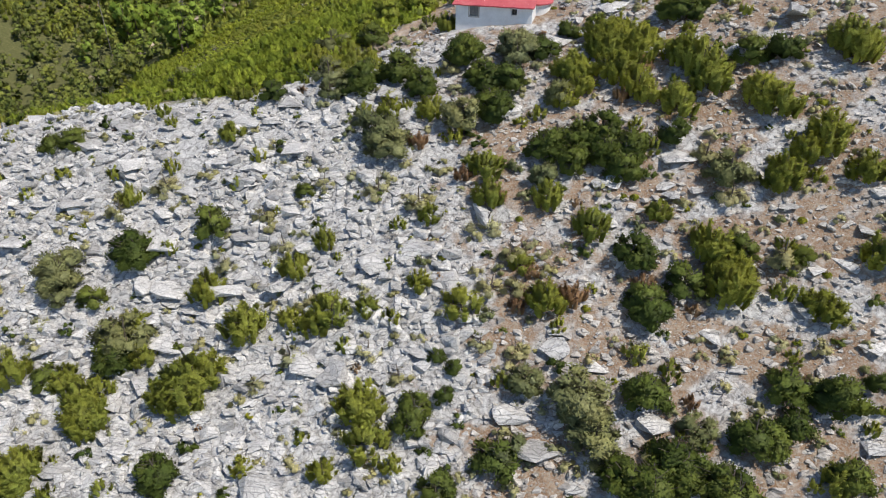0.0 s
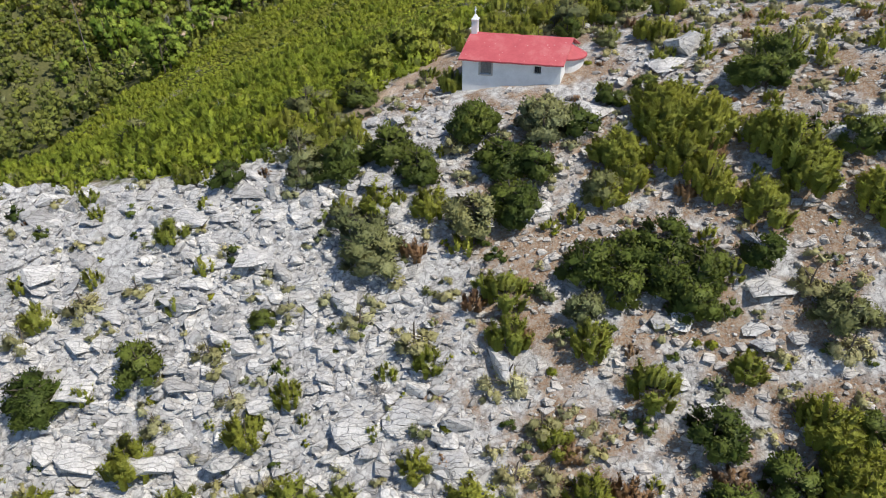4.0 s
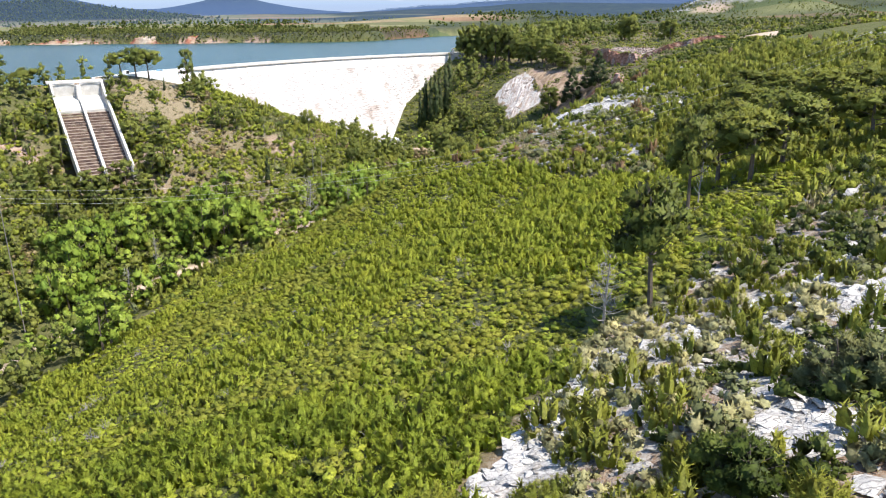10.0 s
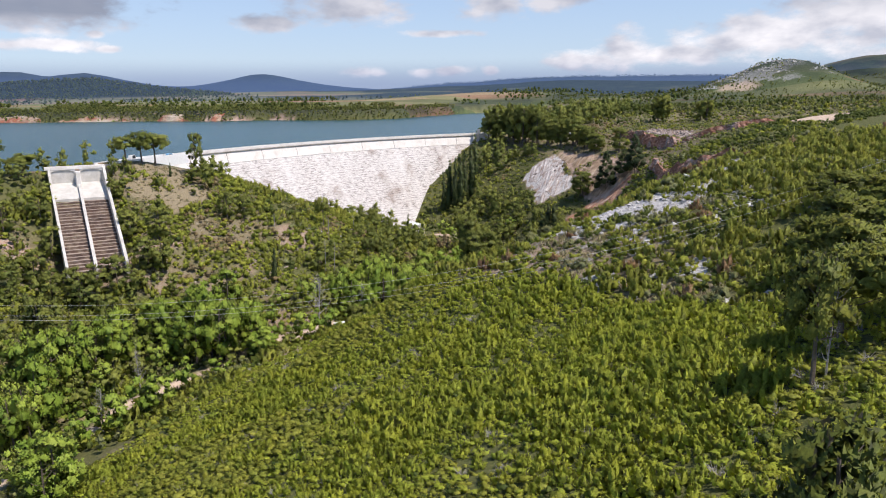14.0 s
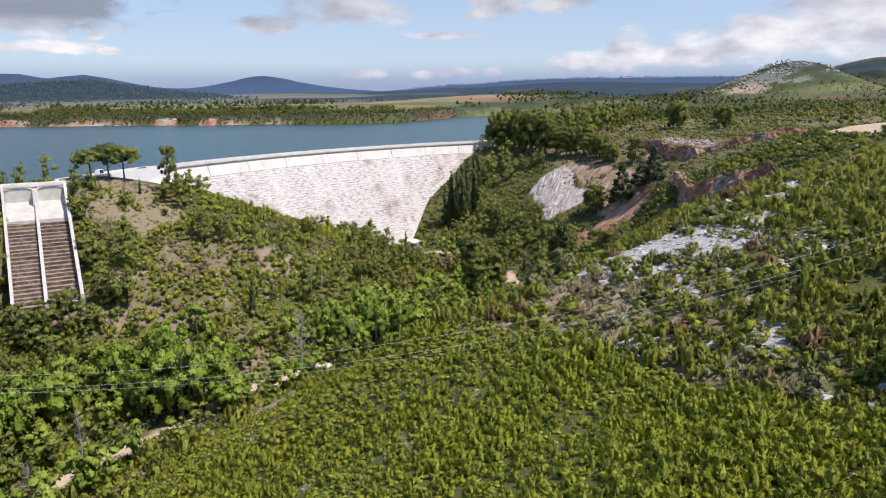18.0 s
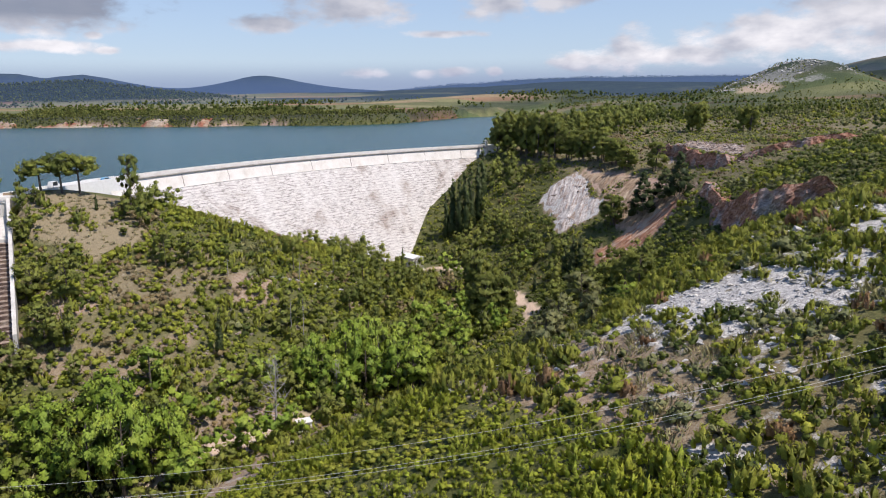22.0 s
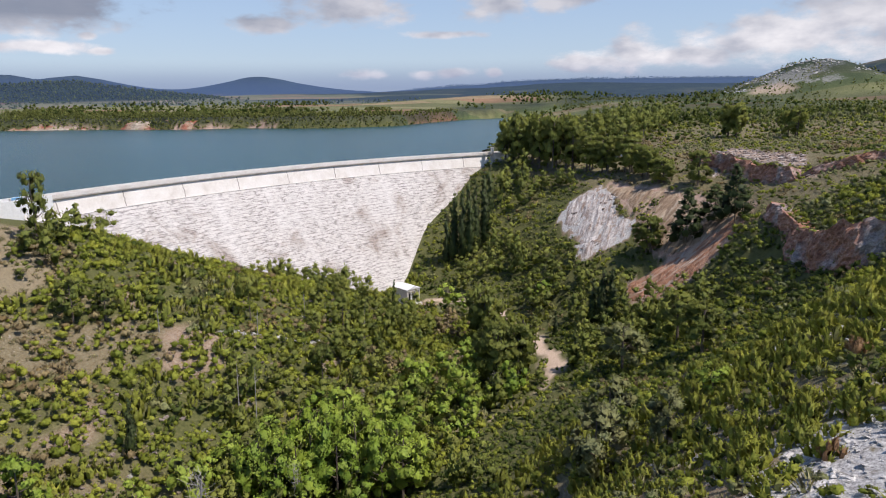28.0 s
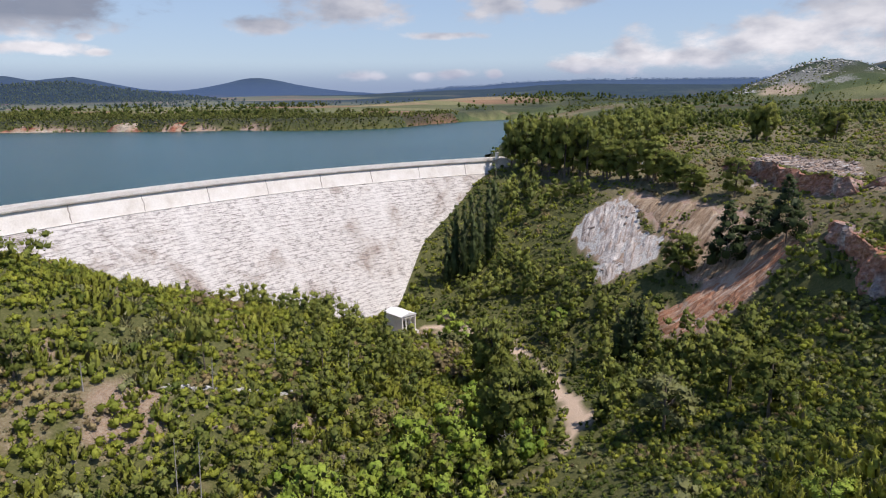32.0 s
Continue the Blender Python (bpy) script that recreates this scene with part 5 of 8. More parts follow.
def clumped(rng, clumps, leaves, width, length, up=0.3, spread=1.0, core=0.62, tri=False):
    """A crown: clumps (x, y, z, radius) clothed with leaves that point outward and a little up, over a dense heart."""
    out = []
    tot = sum(c[3] ** 2 for c in clumps)
    for c in clumps:
        n = max(4, int(leaves * c[3] ** 2 / tot))
        d = rng.normal(size=(n, 3))
        d[:, 2] = np.abs(d[:, 2]) * 0.9 - 0.25
        d /= np.linalg.norm(d, axis=1, keepdims=True)
        rad = c[3] * (0.6 + 0.52 * rng.random((n, 1)))
        pos = np.array(c[:3]) + d * rad
        al = d * spread + rng.normal(size=(n, 3)) * 0.45 + np.array((0, 0, up))
        out.append(quads(pos, al, width * rng.uniform(0.7, 1.3, n), length * rng.uniform(0.7, 1.3, n), rng, tri))
        if core and tri:
            tall = 1.0 + 0.45 * max(0.0, up - 0.5)
            out.append((ICO_V * np.array((1, 1, tall)) * c[3] * (core + 0.04) * rng.uniform(0.7, 1.25, (12, 1)) + np.array(c[:3]), LUMP_F))
        elif core:
            out.append((CUBE_V * c[3] * core * rng.uniform(0.8, 1.1, (8, 1)) + np.array(c[:3]), CUBE_F))
    return join(out)


def limb(path, r0, r1, sides=5):
    """A tapered branch along points."""
    p = np.array(path, float)
    vs = []
    for i, q in enumerate(p):
        t = p[min(i + 1, len(p) - 1)] - p[max(i - 1, 0)]
        t /= np.linalg.norm(t) + 1e-9
        a = np.cross(t, (0.3, 0.9, 0.1))
        a /= np.linalg.norm(a) + 1e-9
        b = np.cross(t, a)
        r = r0 + (r1 - r0) * i / (len(p) - 1)
        vs.append([q + r * (a * math.cos(k * 2 * math.pi / sides) + b * math.sin(k * 2 * math.pi / sides)) for k in range(sides)])
    v = np.array(vs).reshape(-1, 3)
    f = [(i * sides + k, i * sides + (k + 1) % sides, (i + 1) * sides + (k + 1) % sides, (i + 1) * sides + k) for i in range(len(p) - 1) for k in range(sides)]
    return v, np.array(f)


def branches(rng, base_r, height, count, reach, start=0.25, droop=0.0, wob=0.06):
    """Trunk and limbs, for a plant one unit wide or tall."""
    bend = rng.normal(size=2) * wob
    trunk = [(bend[0] * u * u, bend[1] * u * u, height * u) for u in np.linspace(-0.06, 1, 6)]
    out = [limb(trunk, base_r, base_r * 0.3, 6)]
    for i in range(count):
        u = start + (0.95 - start) * (i + rng.random()) / count
        a = rng.uniform(0, 2 * math.pi)
        s = np.array((bend[0] * u * u, bend[1] * u * u, height * u))
        ln = reach * (1.1 - 0.6 * u) * rng.uniform(0.7, 1.1)
        e = s + np.array((math.cos(a) * ln, math.sin(a) * ln, ln * (0.55 - droop)))
        mid = (s + e) / 2 + np.array((0, 0, -0.08 * ln))
        out.append(limb([s, mid, e], base_r * 0.4 * (1.2 - u), base_r * 0.08, 4))
    return join(out)


# Crowns are about one metre wide; each plant is scaled from there.
def pine_bush(rng, leaves, w, l, n=11, sides=5, up=1.3):
    """Young pine: a sheaf of upright plumes, each a slim cone clothed with rising needles."""
    out, plumes = [], []
    for i in range(n):
        a, r = 2.4 * i + rng.uniform(-0.5, 0.5), 0.4 * math.sqrt((i + rng.random()) / n)
        h = (0.5 - 0.3 * r) * rng.uniform(0.75, 1.2)
        z = rng.uniform(0.0, 0.5) * (1 - 1.9 * r)
        plumes.append((r * math.cos(a), r * math.sin(a), z, h, (0.075 + 0.65 / n) * rng.uniform(0.8, 1.2)))
    share = sum(p[3] for p in plumes)
    for x, y, z, h, r in plumes:
        k = rng.uniform(0, 6.28)
        turn = [k + 6.283 * q / sides for q in range(sides)]
        low = [(x + r * 0.6 * math.cos(t), y + r * 0.6 * math.sin(t), z + h * rng.uniform(-0.1, 0.1)) for t in turn]
        mid = [(x * 1.12 + r * 0.62 * math.cos(t), y * 1.12 + r * 0.62 * math.sin(t), z + h * rng.uniform(0.4, 0.6)) for t in turn]
        tip = (x * 1.3 + rng.normal() * 0.02, y * 1.3 + rng.normal() * 0.02, z + h * 0.92)
        body = [(q, (q + 1) % sides, sides + q) for q in range(sides)] + [((q + 1) % sides, sides + (q + 1) % sides, sides + q) for q in range(sides)]
        out.append((np.array(low + mid + [tip]), np.array(body + [(sides + q, sides + (q + 1) % sides, 2 * sides) for q in range(sides)])))
        m = max(3, int(leaves * h / share))
        u, b = rng.random(m) ** 0.8, rng.uniform(0, 6.28, m)
        rr = r * (1.1 - 0.7 * u * u) * rng.uniform(0.6, 1.3, m)
        d = np.stack([np.cos(b), np.sin(b), np.full(m, up)], 1) + rng.normal(size=(m, 3)) * 0.3
        pos = np.stack([x * (1 + 0.3 * u) + rr * np.cos(b), y * (1 + 0.3 * u) + rr * np.sin(b), z + 0.1 * h + 0.9 * h * u], 1)
        out.append(quads(pos, d, w * rng.uniform(0.7, 1.3, m), l * rng.uniform(0.7, 1.3, m), rng, True))
    return join(out)


def dome_bush(rng, leaves, w, l, height=0.62, n=13, tri=False):
    cl = []
    big = 1.0 if n > 8 else 1.4
    for i in range(n):
        a, r = rng.uniform(0, 6.28), 0.38 * math.sqrt(rng.random())
        z = rng.uniform(0.08, height * (1 - (r / 0.5) ** 2) - 0.08)
        cl.append((r * math.cos(a), r * math.sin(a), max(z, 0.06), big * rng.uniform(0.11, 0.17)))
    return clumped(rng, cl, leaves, w, l, up=0.25, spread=0.9, tri=tri)


def brush(rng, leaves, w, l, tri=False):
    n = leaves
    a, r = rng.uniform(0, 6.28, n), 0.45 * np.sqrt(rng.random(n))
    d = np.stack([np.cos(a) * r * 1.2, np.sin(a) * r * 1.2, np.full(n, 0.6)], 1) + rng.normal(size=(n, 3)) * 0.12
    pos = np.stack([np.cos(a) * r, np.sin(a) * r, rng.uniform(0.05, 0.45, n) * (1 - r)], 1)
    return quads(pos, d, w * rng.uniform(0.6, 1.3, n), l * rng.uniform(0.6, 1.3, n), rng, tri)


def cushion(rng, leaves, w, l):
    d = rng.normal(size=(leaves, 3))
    d[:, 2] = np.abs(d[:, 2])
    d /= np.linalg.norm(d, axis=1, keepdims=True)
    leafy = quads(d * np.array((0.46, 0.46, 0.34)), d + rng.normal(size=d.shape) * 0.3, w, l, rng)
    return join([leafy, (CUBE_V * np.array((0.5, 0.5, 0.36)), CUBE_F)])


def pine_crown(rng, leaves, w, l, flat=False, lowest=0.35, n=15, tri=False):
    """For a tree one unit tall."""
    cl = []
    slim = (22 / max(n, 12)) ** 0.42
    for i in range(n):
        a = rng.uniform(0, 6.28)
        if flat:
            r = 0.36 * math.sqrt(rng.random())
            z = rng.uniform(0.55, 0.9) - 0.7 * r * r
            s = rng.uniform(0.11, 0.15)
        else:
            z = rng.uniform(lowest, 0.92)
            r = 0.30 * math.sqrt(rng.random()) * (1.1 - 0.55 * abs(z - 0.55) / 0.5)
            s = rng.uniform(0.085, 0.14)
        cl.append((r * math.cos(a), r * math.sin(a), z, s * slim))
    return clumped(rng, cl, leaves, w, l, up=0.5, spread=0.6, core=0.55, tri=tri)


def cypress_crown(rng, leaves, w, l, wide=0.085, low=0.06):
    cl = [(rng.normal() * 0.015, rng.normal() * 0.015, z, wide * (1.05 - 0.95 * (z - low) / (1 - low)) ** 0.6) for z in np.linspace(low + 0.04, 0.96, 17)]
    return clumped(rng, cl, leaves, w, l, up=1.2, spread=0.5, core=0.62, tri=True)


def fir_crown(rng, leaves, w, l):
    cl = []
    for i in range(26):
        z = 0.12 + 0.84 * i / 25
        r = 0.26 * (1 - z) + 0.02
        a = i * 2.4
        cl.append((r * math.cos(a), r * math.sin(a), z, 0.055 + 0.09 * (1 - z)))
    return clumped(rng, cl, leaves, w, l, up=-0.1, spread=1.1, core=0.62, tri=True)


def broad_crown(rng, leaves, w, l, n=17, tri=False):
    cl = []
    for i in range(n):
        a, z = rng.uniform(0, 6.28), rng.uniform(0.22, 0.88)
        r = 0.36 * math.sqrt(rng.random()) * (1.15 - 0.9 * abs(z - 0.5))
        cl.append((r * math.cos(a), r * math.sin(a), z, rng.uniform(0.1, 0.16) * (17 / n) ** 0.4))
    return clumped(rng, cl, leaves, w, l, up=0.1, spread=0.7, core=0.6, tri=tri)


def rounding(v, f):
    """Normals that follow the plant's clumps more than each single leaf."""
    c = v[f].mean(1)
    n = np.cross(v[f[:, 1]] - v[f[:, 0]], v[f[:, 2]] - v[f[:, 0]])
    area = np.linalg.norm(n, axis=1, keepdims=True) + 1e-9
    n /= area
    span = 0.5 * (np.ptp(v[:, 0]) + np.ptp(v[:, 1]))
    away = np.empty_like(c)
    for i in range(0, len(c), 800):
        d2 = ((c[i:i + 800, None] - c[None]) ** 2).sum(-1)
        w = np.exp(-d2 / (2 * (0.16 * span) ** 2)) * area[:, 0][None]
        away[i:i + 800] = c[i:i + 800] - (w @ c) / w.sum(1, keepdims=True)
    away /= np.linalg.norm(away, axis=1, keepdims=True) + 1e-9
    whole = c - np.array((0, 0, 0.4 * np.quantile(v[:, 2], 0.97)))
    whole /= np.linalg.norm(whole, axis=1, keepdims=True) + 1e-9
    away = away + 0.45 * whole + np.array((0, 0, 0.55))
    away /= np.linalg.norm(away, axis=1, keepdims=True) + 1e-9
    n *= np.where((n * away).sum(1, keepdims=True) < 0, -1, 1)
    n = n * 0.28 + away
    out = np.zeros_like(v)
    for k in range(f.shape[1]):
        np.add.at(out, f[:, k], n)
    return out / (np.linalg.norm(out, axis=1, keepdims=True) + 1e-9)


def kinds_of(maker, variants, seed, **kw):
    return [maker(np.random.default_rng(seed + i), **kw) for i in range(variants)]


def planted(name, crowns, material, wood, spots, label, category, group, sink=0.06, height=None):
    """Single plants, each a thing of trunk and crown. spots: x, y, width (and height)."""
    protos = []
    for i, c in enumerate(crowns):
        crown_me = mesh_of(name + "_crown", *c, material, round_to=rounding(*c))
        wood_me = mesh_of(name + "_wood", *wood[i % len(wood)], M_BARK if material is not M_DEADWOOD else M_DEADWOOD)
        protos.append((crown_me, wood_me))
    rng = np.random.default_rng(len(spots) + len(name))
    zs = land([s[0] for s in spots], [s[1] for s in spots])
    for s, z in zip(spots, zs):
        w = s[2] * FULLER.get(name, 1.0)
        h = s[3] if len(s) > 3 else w * rng.uniform(0.8, 1.1)
        if height:
            w, h = h, h
        c, wd = protos[rng.integers(len(protos))]
        m = Matrix.LocRotScale((s[0], s[1], z - sink * min(w, 3)), Euler((rng.normal() * 0.05, rng.normal() * 0.05, rng.uniform(0, 6.28))), (w, w, h))
        if len(s) > 3:
            m = Matrix.LocRotScale((s[0], s[1], z - 0.3), Euler((rng.normal() * 0.02, rng.normal() * 0.02, rng.uniform(0, 6.28))), (s[2] * SPREAD[name], s[2] * SPREAD[name], s[3]))
        ob = thing(name, m, label, category, group)
        part("trunk", wd, ob)
        part("crown", c, ob)


FULLER = {"oak_shrub": 1.3, "olive_shrub": 1.3, "pine_shrub": 1.05, "brush_shrub": 1.1}
SPREAD = {"cypress": 5.5, "fir_tree": 1.8, "pine_tree": 1.35, "umbrella_pine": 1.75, "broadleaf_tree": 1.15, "bare_tree": 1.6, "old_pine": 1.7}


def mass(name, crowns, material, xs, ys, sizes, label, category, tall=(0.8, 1.2), sink=0.05, zs=None, lie=None):
    """Plants beyond counting, joined into one mesh of stuff."""
    if len(xs) == 0:
        return None
    rng = np.random.default_rng(len(xs))
    zs = land(xs, ys) if zs is None else zs
    which = rng.integers(len(crowns), size=len(xs))
    vs, fs, ns, tones, o = [], [], [], [], 0
    for k, (cv, cf) in enumerate(crowns):
        cn = rounding(cv, cf)
        sel = np.where(which == k)[0]
        if len(sel) == 0:
            continue
        a = rng.uniform(0, 6.28, len(sel)) if lie is None else rng.normal(lie, 0.45, len(sel)) + math.pi * rng.integers(2, size=len(sel))
        s, h = sizes[sel], sizes[sel] * rng.uniform(*tall, len(sel))
        ca, sa = np.cos(a) * s, np.sin(a) * s
        X = cv[None, :, 0] * ca[:, None] - cv[None, :, 1] * sa[:, None] + xs[sel][:, None]
        Y = cv[None, :, 0] * sa[:, None] + cv[None, :, 1] * ca[:, None] + ys[sel][:, None]
        Z = cv[None, :, 2] * h[:, None] + (zs[sel] - sink * s)[:, None]
        vs.append(np.stack([X, Y, Z], -1).reshape(-1, 3))
        c1, s1 = np.cos(a)[:, None], np.sin(a)[:, None]
        ns.append(np.stack([cn[None, :, 0] * c1 - cn[None, :, 1] * s1, cn[None, :, 0] * s1 + cn[None, :, 1] * c1, np.broadcast_to(cn[None, :, 2], X.shape)], -1).reshape(-1, 3).astype(np.float32))
        fs.append((cf[None] + (np.arange(len(sel)) * len(cv))[:, None, None] + o).reshape(-1, cf.shape[1]))
        tones.append(np.repeat(rng.random(len(sel)), len(cf)))
        o += len(sel) * len(cv)
    ob = new(name, mesh_of(name, np.concatenate(vs), np.concatenate(fs), material, np.concatenate(tones), round_to=np.concatenate(ns)))
    return tagged(ob, label, category, kind="stuff")


def sown(x0, x1, y0, y1, spacing, seed):
    """Jittered grid over a rectangle of the plan."""
    rng = np.random.default_rng(seed)
    gx, gy = np.meshgrid(np.arange(x0, x1, spacing), np.arange(y0, y1, spacing))
    x = gx.ravel() + rng.uniform(-0.5, 0.5, gx.size) * spacing
    y = gy.ravel() + rng.uniform(-0.5, 0.5, gy.size) * spacing
    return x, y, rng


# near plants on the first slope, by kind: x, y, width
PINE_A = [(-20.3, 41.7, 6.8), (-20.0, 48.6, 3.3), (-16.2, 45.2, 3.6), (-29.0, 58.2, 2.4), (-20.0, 62.9, 2.6), (-20.3, 68.7, 2.0), (-10.0, 51.0, 2.0), (-12.4, 49.3, 2.7), (-9.0, 45.1, 3.4), (-12.4, 45.5, 2.2), (-10.2, 44.4, 2.6), (1.5, 43.8, 3.2), (-1.9, 46.1, 2.1), (-1.1, 62.2, 2.9), (-5.2, 62.9, 2.5), (3.7, 55.1, 3.1), (3.8, 52.4, 2.8), (8.6, 51.3, 2.6), (6.2, 46.6, 2.1), (7.9, 43.3, 3.2), (-1.2, 51.8, 2.2), (-28.9, 41.2, 5.9), (-5.9, 37.4, 4.0), (-24.7, 44.5, 2.4), (-31.3, 44.0, 2.0), (-6.0, 45.0, 2.1), (-26.1, 47.4, 2.4)]
PINE_B = [(15.8, 67.1, 5.7), (17.5, 63.6, 4.0), (12.1, 63.9, 4.5), (20.1, 58.6, 2.9), (22.9, 60.0, 5.4), (21.3, 62.5, 4.0), (26.5, 57.4, 2.7), (27.5, 55.3, 3.6), (26.9, 50.0, 3.2), (28.8, 51.5, 2.3), (30.5, 52.4, 3.3), (11.8, 48.5, 3.0), (17.1, 48.9, 2.2), (20.8, 45.5, 3.8), (21.5, 43.3, 4.6), (27.7, 40.3, 2.6), (17.7, 59.3, 2.4), (27.2, 41.0, 2.6), (0.5, 75.6, 2.3), (15.0, 65.7, 4.3), (15.0, 63.1, 3.1), (17.2, 76.1, 2.6), (19.3, 86.6, 2.8), (22.3, 83.8, 2.3), (19.0, 81.0, 2.8), (16.2, 77.0, 2.3), (-0.6, 96.5, 5.0), (4.8, 87.1, 2.7)]
OAK_A = [(-27.5, 53.1, 4.1), (-20.3, 53.8, 3.2), (-12.3, 55.9, 1.6), (-27.3, 44.8, 4.4), (-36.5, 64.9, 3.0), (-38.6, 64.7, 2.4), (10.3, 55.5, 6.7), (14.7, 53.8, 5.8), (13.3, 55.8, 5.4), (4.8, 61.2, 4.8), (4.1, 65.2, 4.0), (-2.1, 65.4, 3.0), (14.9, 45.7, 3.7), (15.4, 42.4, 4.1), (19.4, 54.9, 2.7), (22.8, 45.4, 2.2), (26.8, 44.3, 2.0), (18.2, 43.4, 3.3), (0.1, 37.8, 1.6), (-0.5, 40.6, 1.4), (0.9, 39.7, 1.4), (14.2, 36.3, 3.1), (-2.1, 37.0, 2.7), (23.7, 36.2, 2.9), (-15.9, 46.9, 1.3), (-30.7, 50.0, 2.6)]
OAK_B = [(29.1, 60.0, 3.0), (26.4, 60.6, 3.0), (26.3, 35.2, 2.5), (22.1, 68.1, 4.3), (23.6, 68.8, 3.8), (-33.0, 43.9, 2.6), (-16.7, 67.3, 2.7), (2.2, 69.0, 4.8), (9.6, 67.8, 3.0), (12.3, 69.8, 2.0), (15.0, 70.6, 1.7), (-4.5, 67.4, 3.5), (-7.9, 66.9, 4.1), (6.2, 64.1, 3.0), (-1.9, 64.7, 2.3), (14.0, 94.6, 4.9), (15.7, 84.8, 3.0), (-7.7, 77.8, 3.0)]
OLIVE = [(-5.5, 59.1, 4.3), (2.0, 60.2, 3.8), (-34.3, 52.1, 4.9), (-11.3, 68.5, 3.2), (-34.8, 95.1, 4.8), (6.0, 38.1, 2.3), (9.4, 36.2, 4.6), (10.4, 60.7, 2.9), (22.2, 50.9, 2.7), (-7.1, 61.9, 2.4), (8.3, 53.1, 2.6), (-9.4, 65.9, 2.1), (7.3, 67.5, 4.5), (10.9, 84.5, 3.7), (23.8, 101.9, 7.8), (-10.9, 65.8, 2.2), (13.3, 77.6, 1.9), (-12.4, 78.4, 3.2)]
BRUSH = [(-25.6, 58.6, 3.1), (-21.8, 59.3, 2.3), (-15.7, 54.4, 2.4), (-18.6, 50.8, 2.3), (-10.5, 56.4, 1.9), (-2.1, 53.5, 3.5), (3.5, 50.3, 3.4), (5.5, 47.7, 2.5), (-5.7, 54.8, 2.7), (3.7, 45.0, 2.4), (5.7, 44.9, 2.4), (21.5, 53.0, 2.7), (22.7, 49.3, 2.7), (25.4, 44.3, 3.0), (-13.6, 51.5, 2.3), (-29.8, 57.1, 2.7), (-14.7, 41.0, 2.2), (-10.8, 46.3, 2.2), (-5.8, 41.9, 2.5), (-3.3, 39.7, 2.4), (-7.1, 37.8, 2.4), (5.4, 40.6, 2.4), (2.8, 41.0, 2.0), (-12.0, 42.6, 2.6), (12.8, 81.4, 1.7), (9.9, 83.0, 1.8), (0.6, 67.6, 2.6), (1.3, 64.7, 2.0), (-1.8, 78.2, 1.6)]
RUST = [(15.7, 60.0, 1.6), (17.8, 62.5, 2.0), (9.9, 43.6, 2.4), (5.6, 43.4, 1.6), (1.7, 55.0, 1.8), (4.9, 52.5, 1.3), (7.0, 46.0, 1.6), (15.2, 43.8, 2.1), (-2.2, 59.0, 1.9), (35.4, 251.8, 2.4), (9.4, 269.7, 3.6), (3.3, 269.9, 3.6), (49.0, 319.7, 4.0), (19.4, 259.7, 2.9), (33.3, 242.7, 3.4)]
CUSHION = [(-33.9, 55.7, 1.1), (-23.2, 51.8, 0.9), (-21.6, 53.0, 0.9), (-7.0, 53.6, 0.8), (0.1, 48.2, 1.1), (6.3, 50.5, 0.8), (19.2, 49.1, 0.8), (17.6, 50.1, 0.8), (14.6, 50.9, 0.8), (15.5, 50.7, 0.8), (21.8, 40.0, 0.8), (10.9, 42.9, 0.8), (30.8, 55.1, 1.2), (28.3, 43.0, 0.8), (-24.4, 39.7, 0.8), (-16.2, 58.1, 0.9), (-19.3, 52.4, 0.9), (-11.3, 39.9, 0.9), (13.9, 38.8, 0.7), (26.5, 62.7, 0.9), (27.4, 46.8, 0.8), (11.5, 75.4, 0.8), (-2.8, 73.6, 0.7), (13.2, 69.6, 1.0)]
DEAD = [(-4.4, 50.7, 3.0), (14.4, 45.7, 2.5), (14.3, 40.1, 2.0), (9.1, 47.6, 1.7), (-4.9, 80.2, 2.1), (12.1, 67.4, 1.6), (9.9, 66.0, 1.8)]
CYPRESS = [(-16.5, 540.1, 3.7, 26.4), (-13.1, 540.9, 5.5, 32.2), (-9.7, 537.8, 5.0, 34.1), (-6.0, 538.1, 5.5, 35.2), (-2.8, 540.6, 5.0, 34.3), (0.9, 544.3, 5.6, 34.7), (2.9, 557.2, 4.8, 32.4), (-32.9, 469.7, 1.8, 13.3), (24.6, 466.5, 2.1, 9.8), (25.1, 421.3, 2.6, 9.3), (37.6, 466.0, 4.6, 16.9), (40.1, 462.3, 5.3, 21.0), (43.5, 461.0, 4.5, 20.1), (-72.1, 350.2, 2.6, 12.9)]
FIR = [(84.0, 465.2, 10.8, 20.7), (81.8, 478.0, 11.3, 13.2), (71.8, 477.4, 11.2, 20.6)]
PINETREE_V = [(60.7, 485.0, 13.4, 17.2), (14.1, 603.3, 13.7, 23.2), (20.7, 601.8, 16.3, 23.1), (27.9, 593.4, 21.3, 28.0), (36.3, 587.4, 21.0, 27.6), (44.1, 579.7, 20.6, 25.7), (51.9, 568.2, 17.5, 18.7), (56.6, 556.5, 16.9, 16.9), (66.1, 548.3, 16.5, 17.7), (70.6, 536.0, 16.0, 16.0), (74.2, 522.7, 13.1, 12.0), (85.1, 510.6, 12.8, 14.9), (137.7, 622.8, 18.5, 18.5), (161.8, 604.6, 18.2, 18.2), (2.6, 422.1, 15.9, 21.7), (8.2, 422.5, 15.9, 21.7), (-0.7, 453.2, 15.0, 21.7), (52.1, 414.5, 12.7, 15.5), (52.0, 393.1, 12.5, 15.0)]
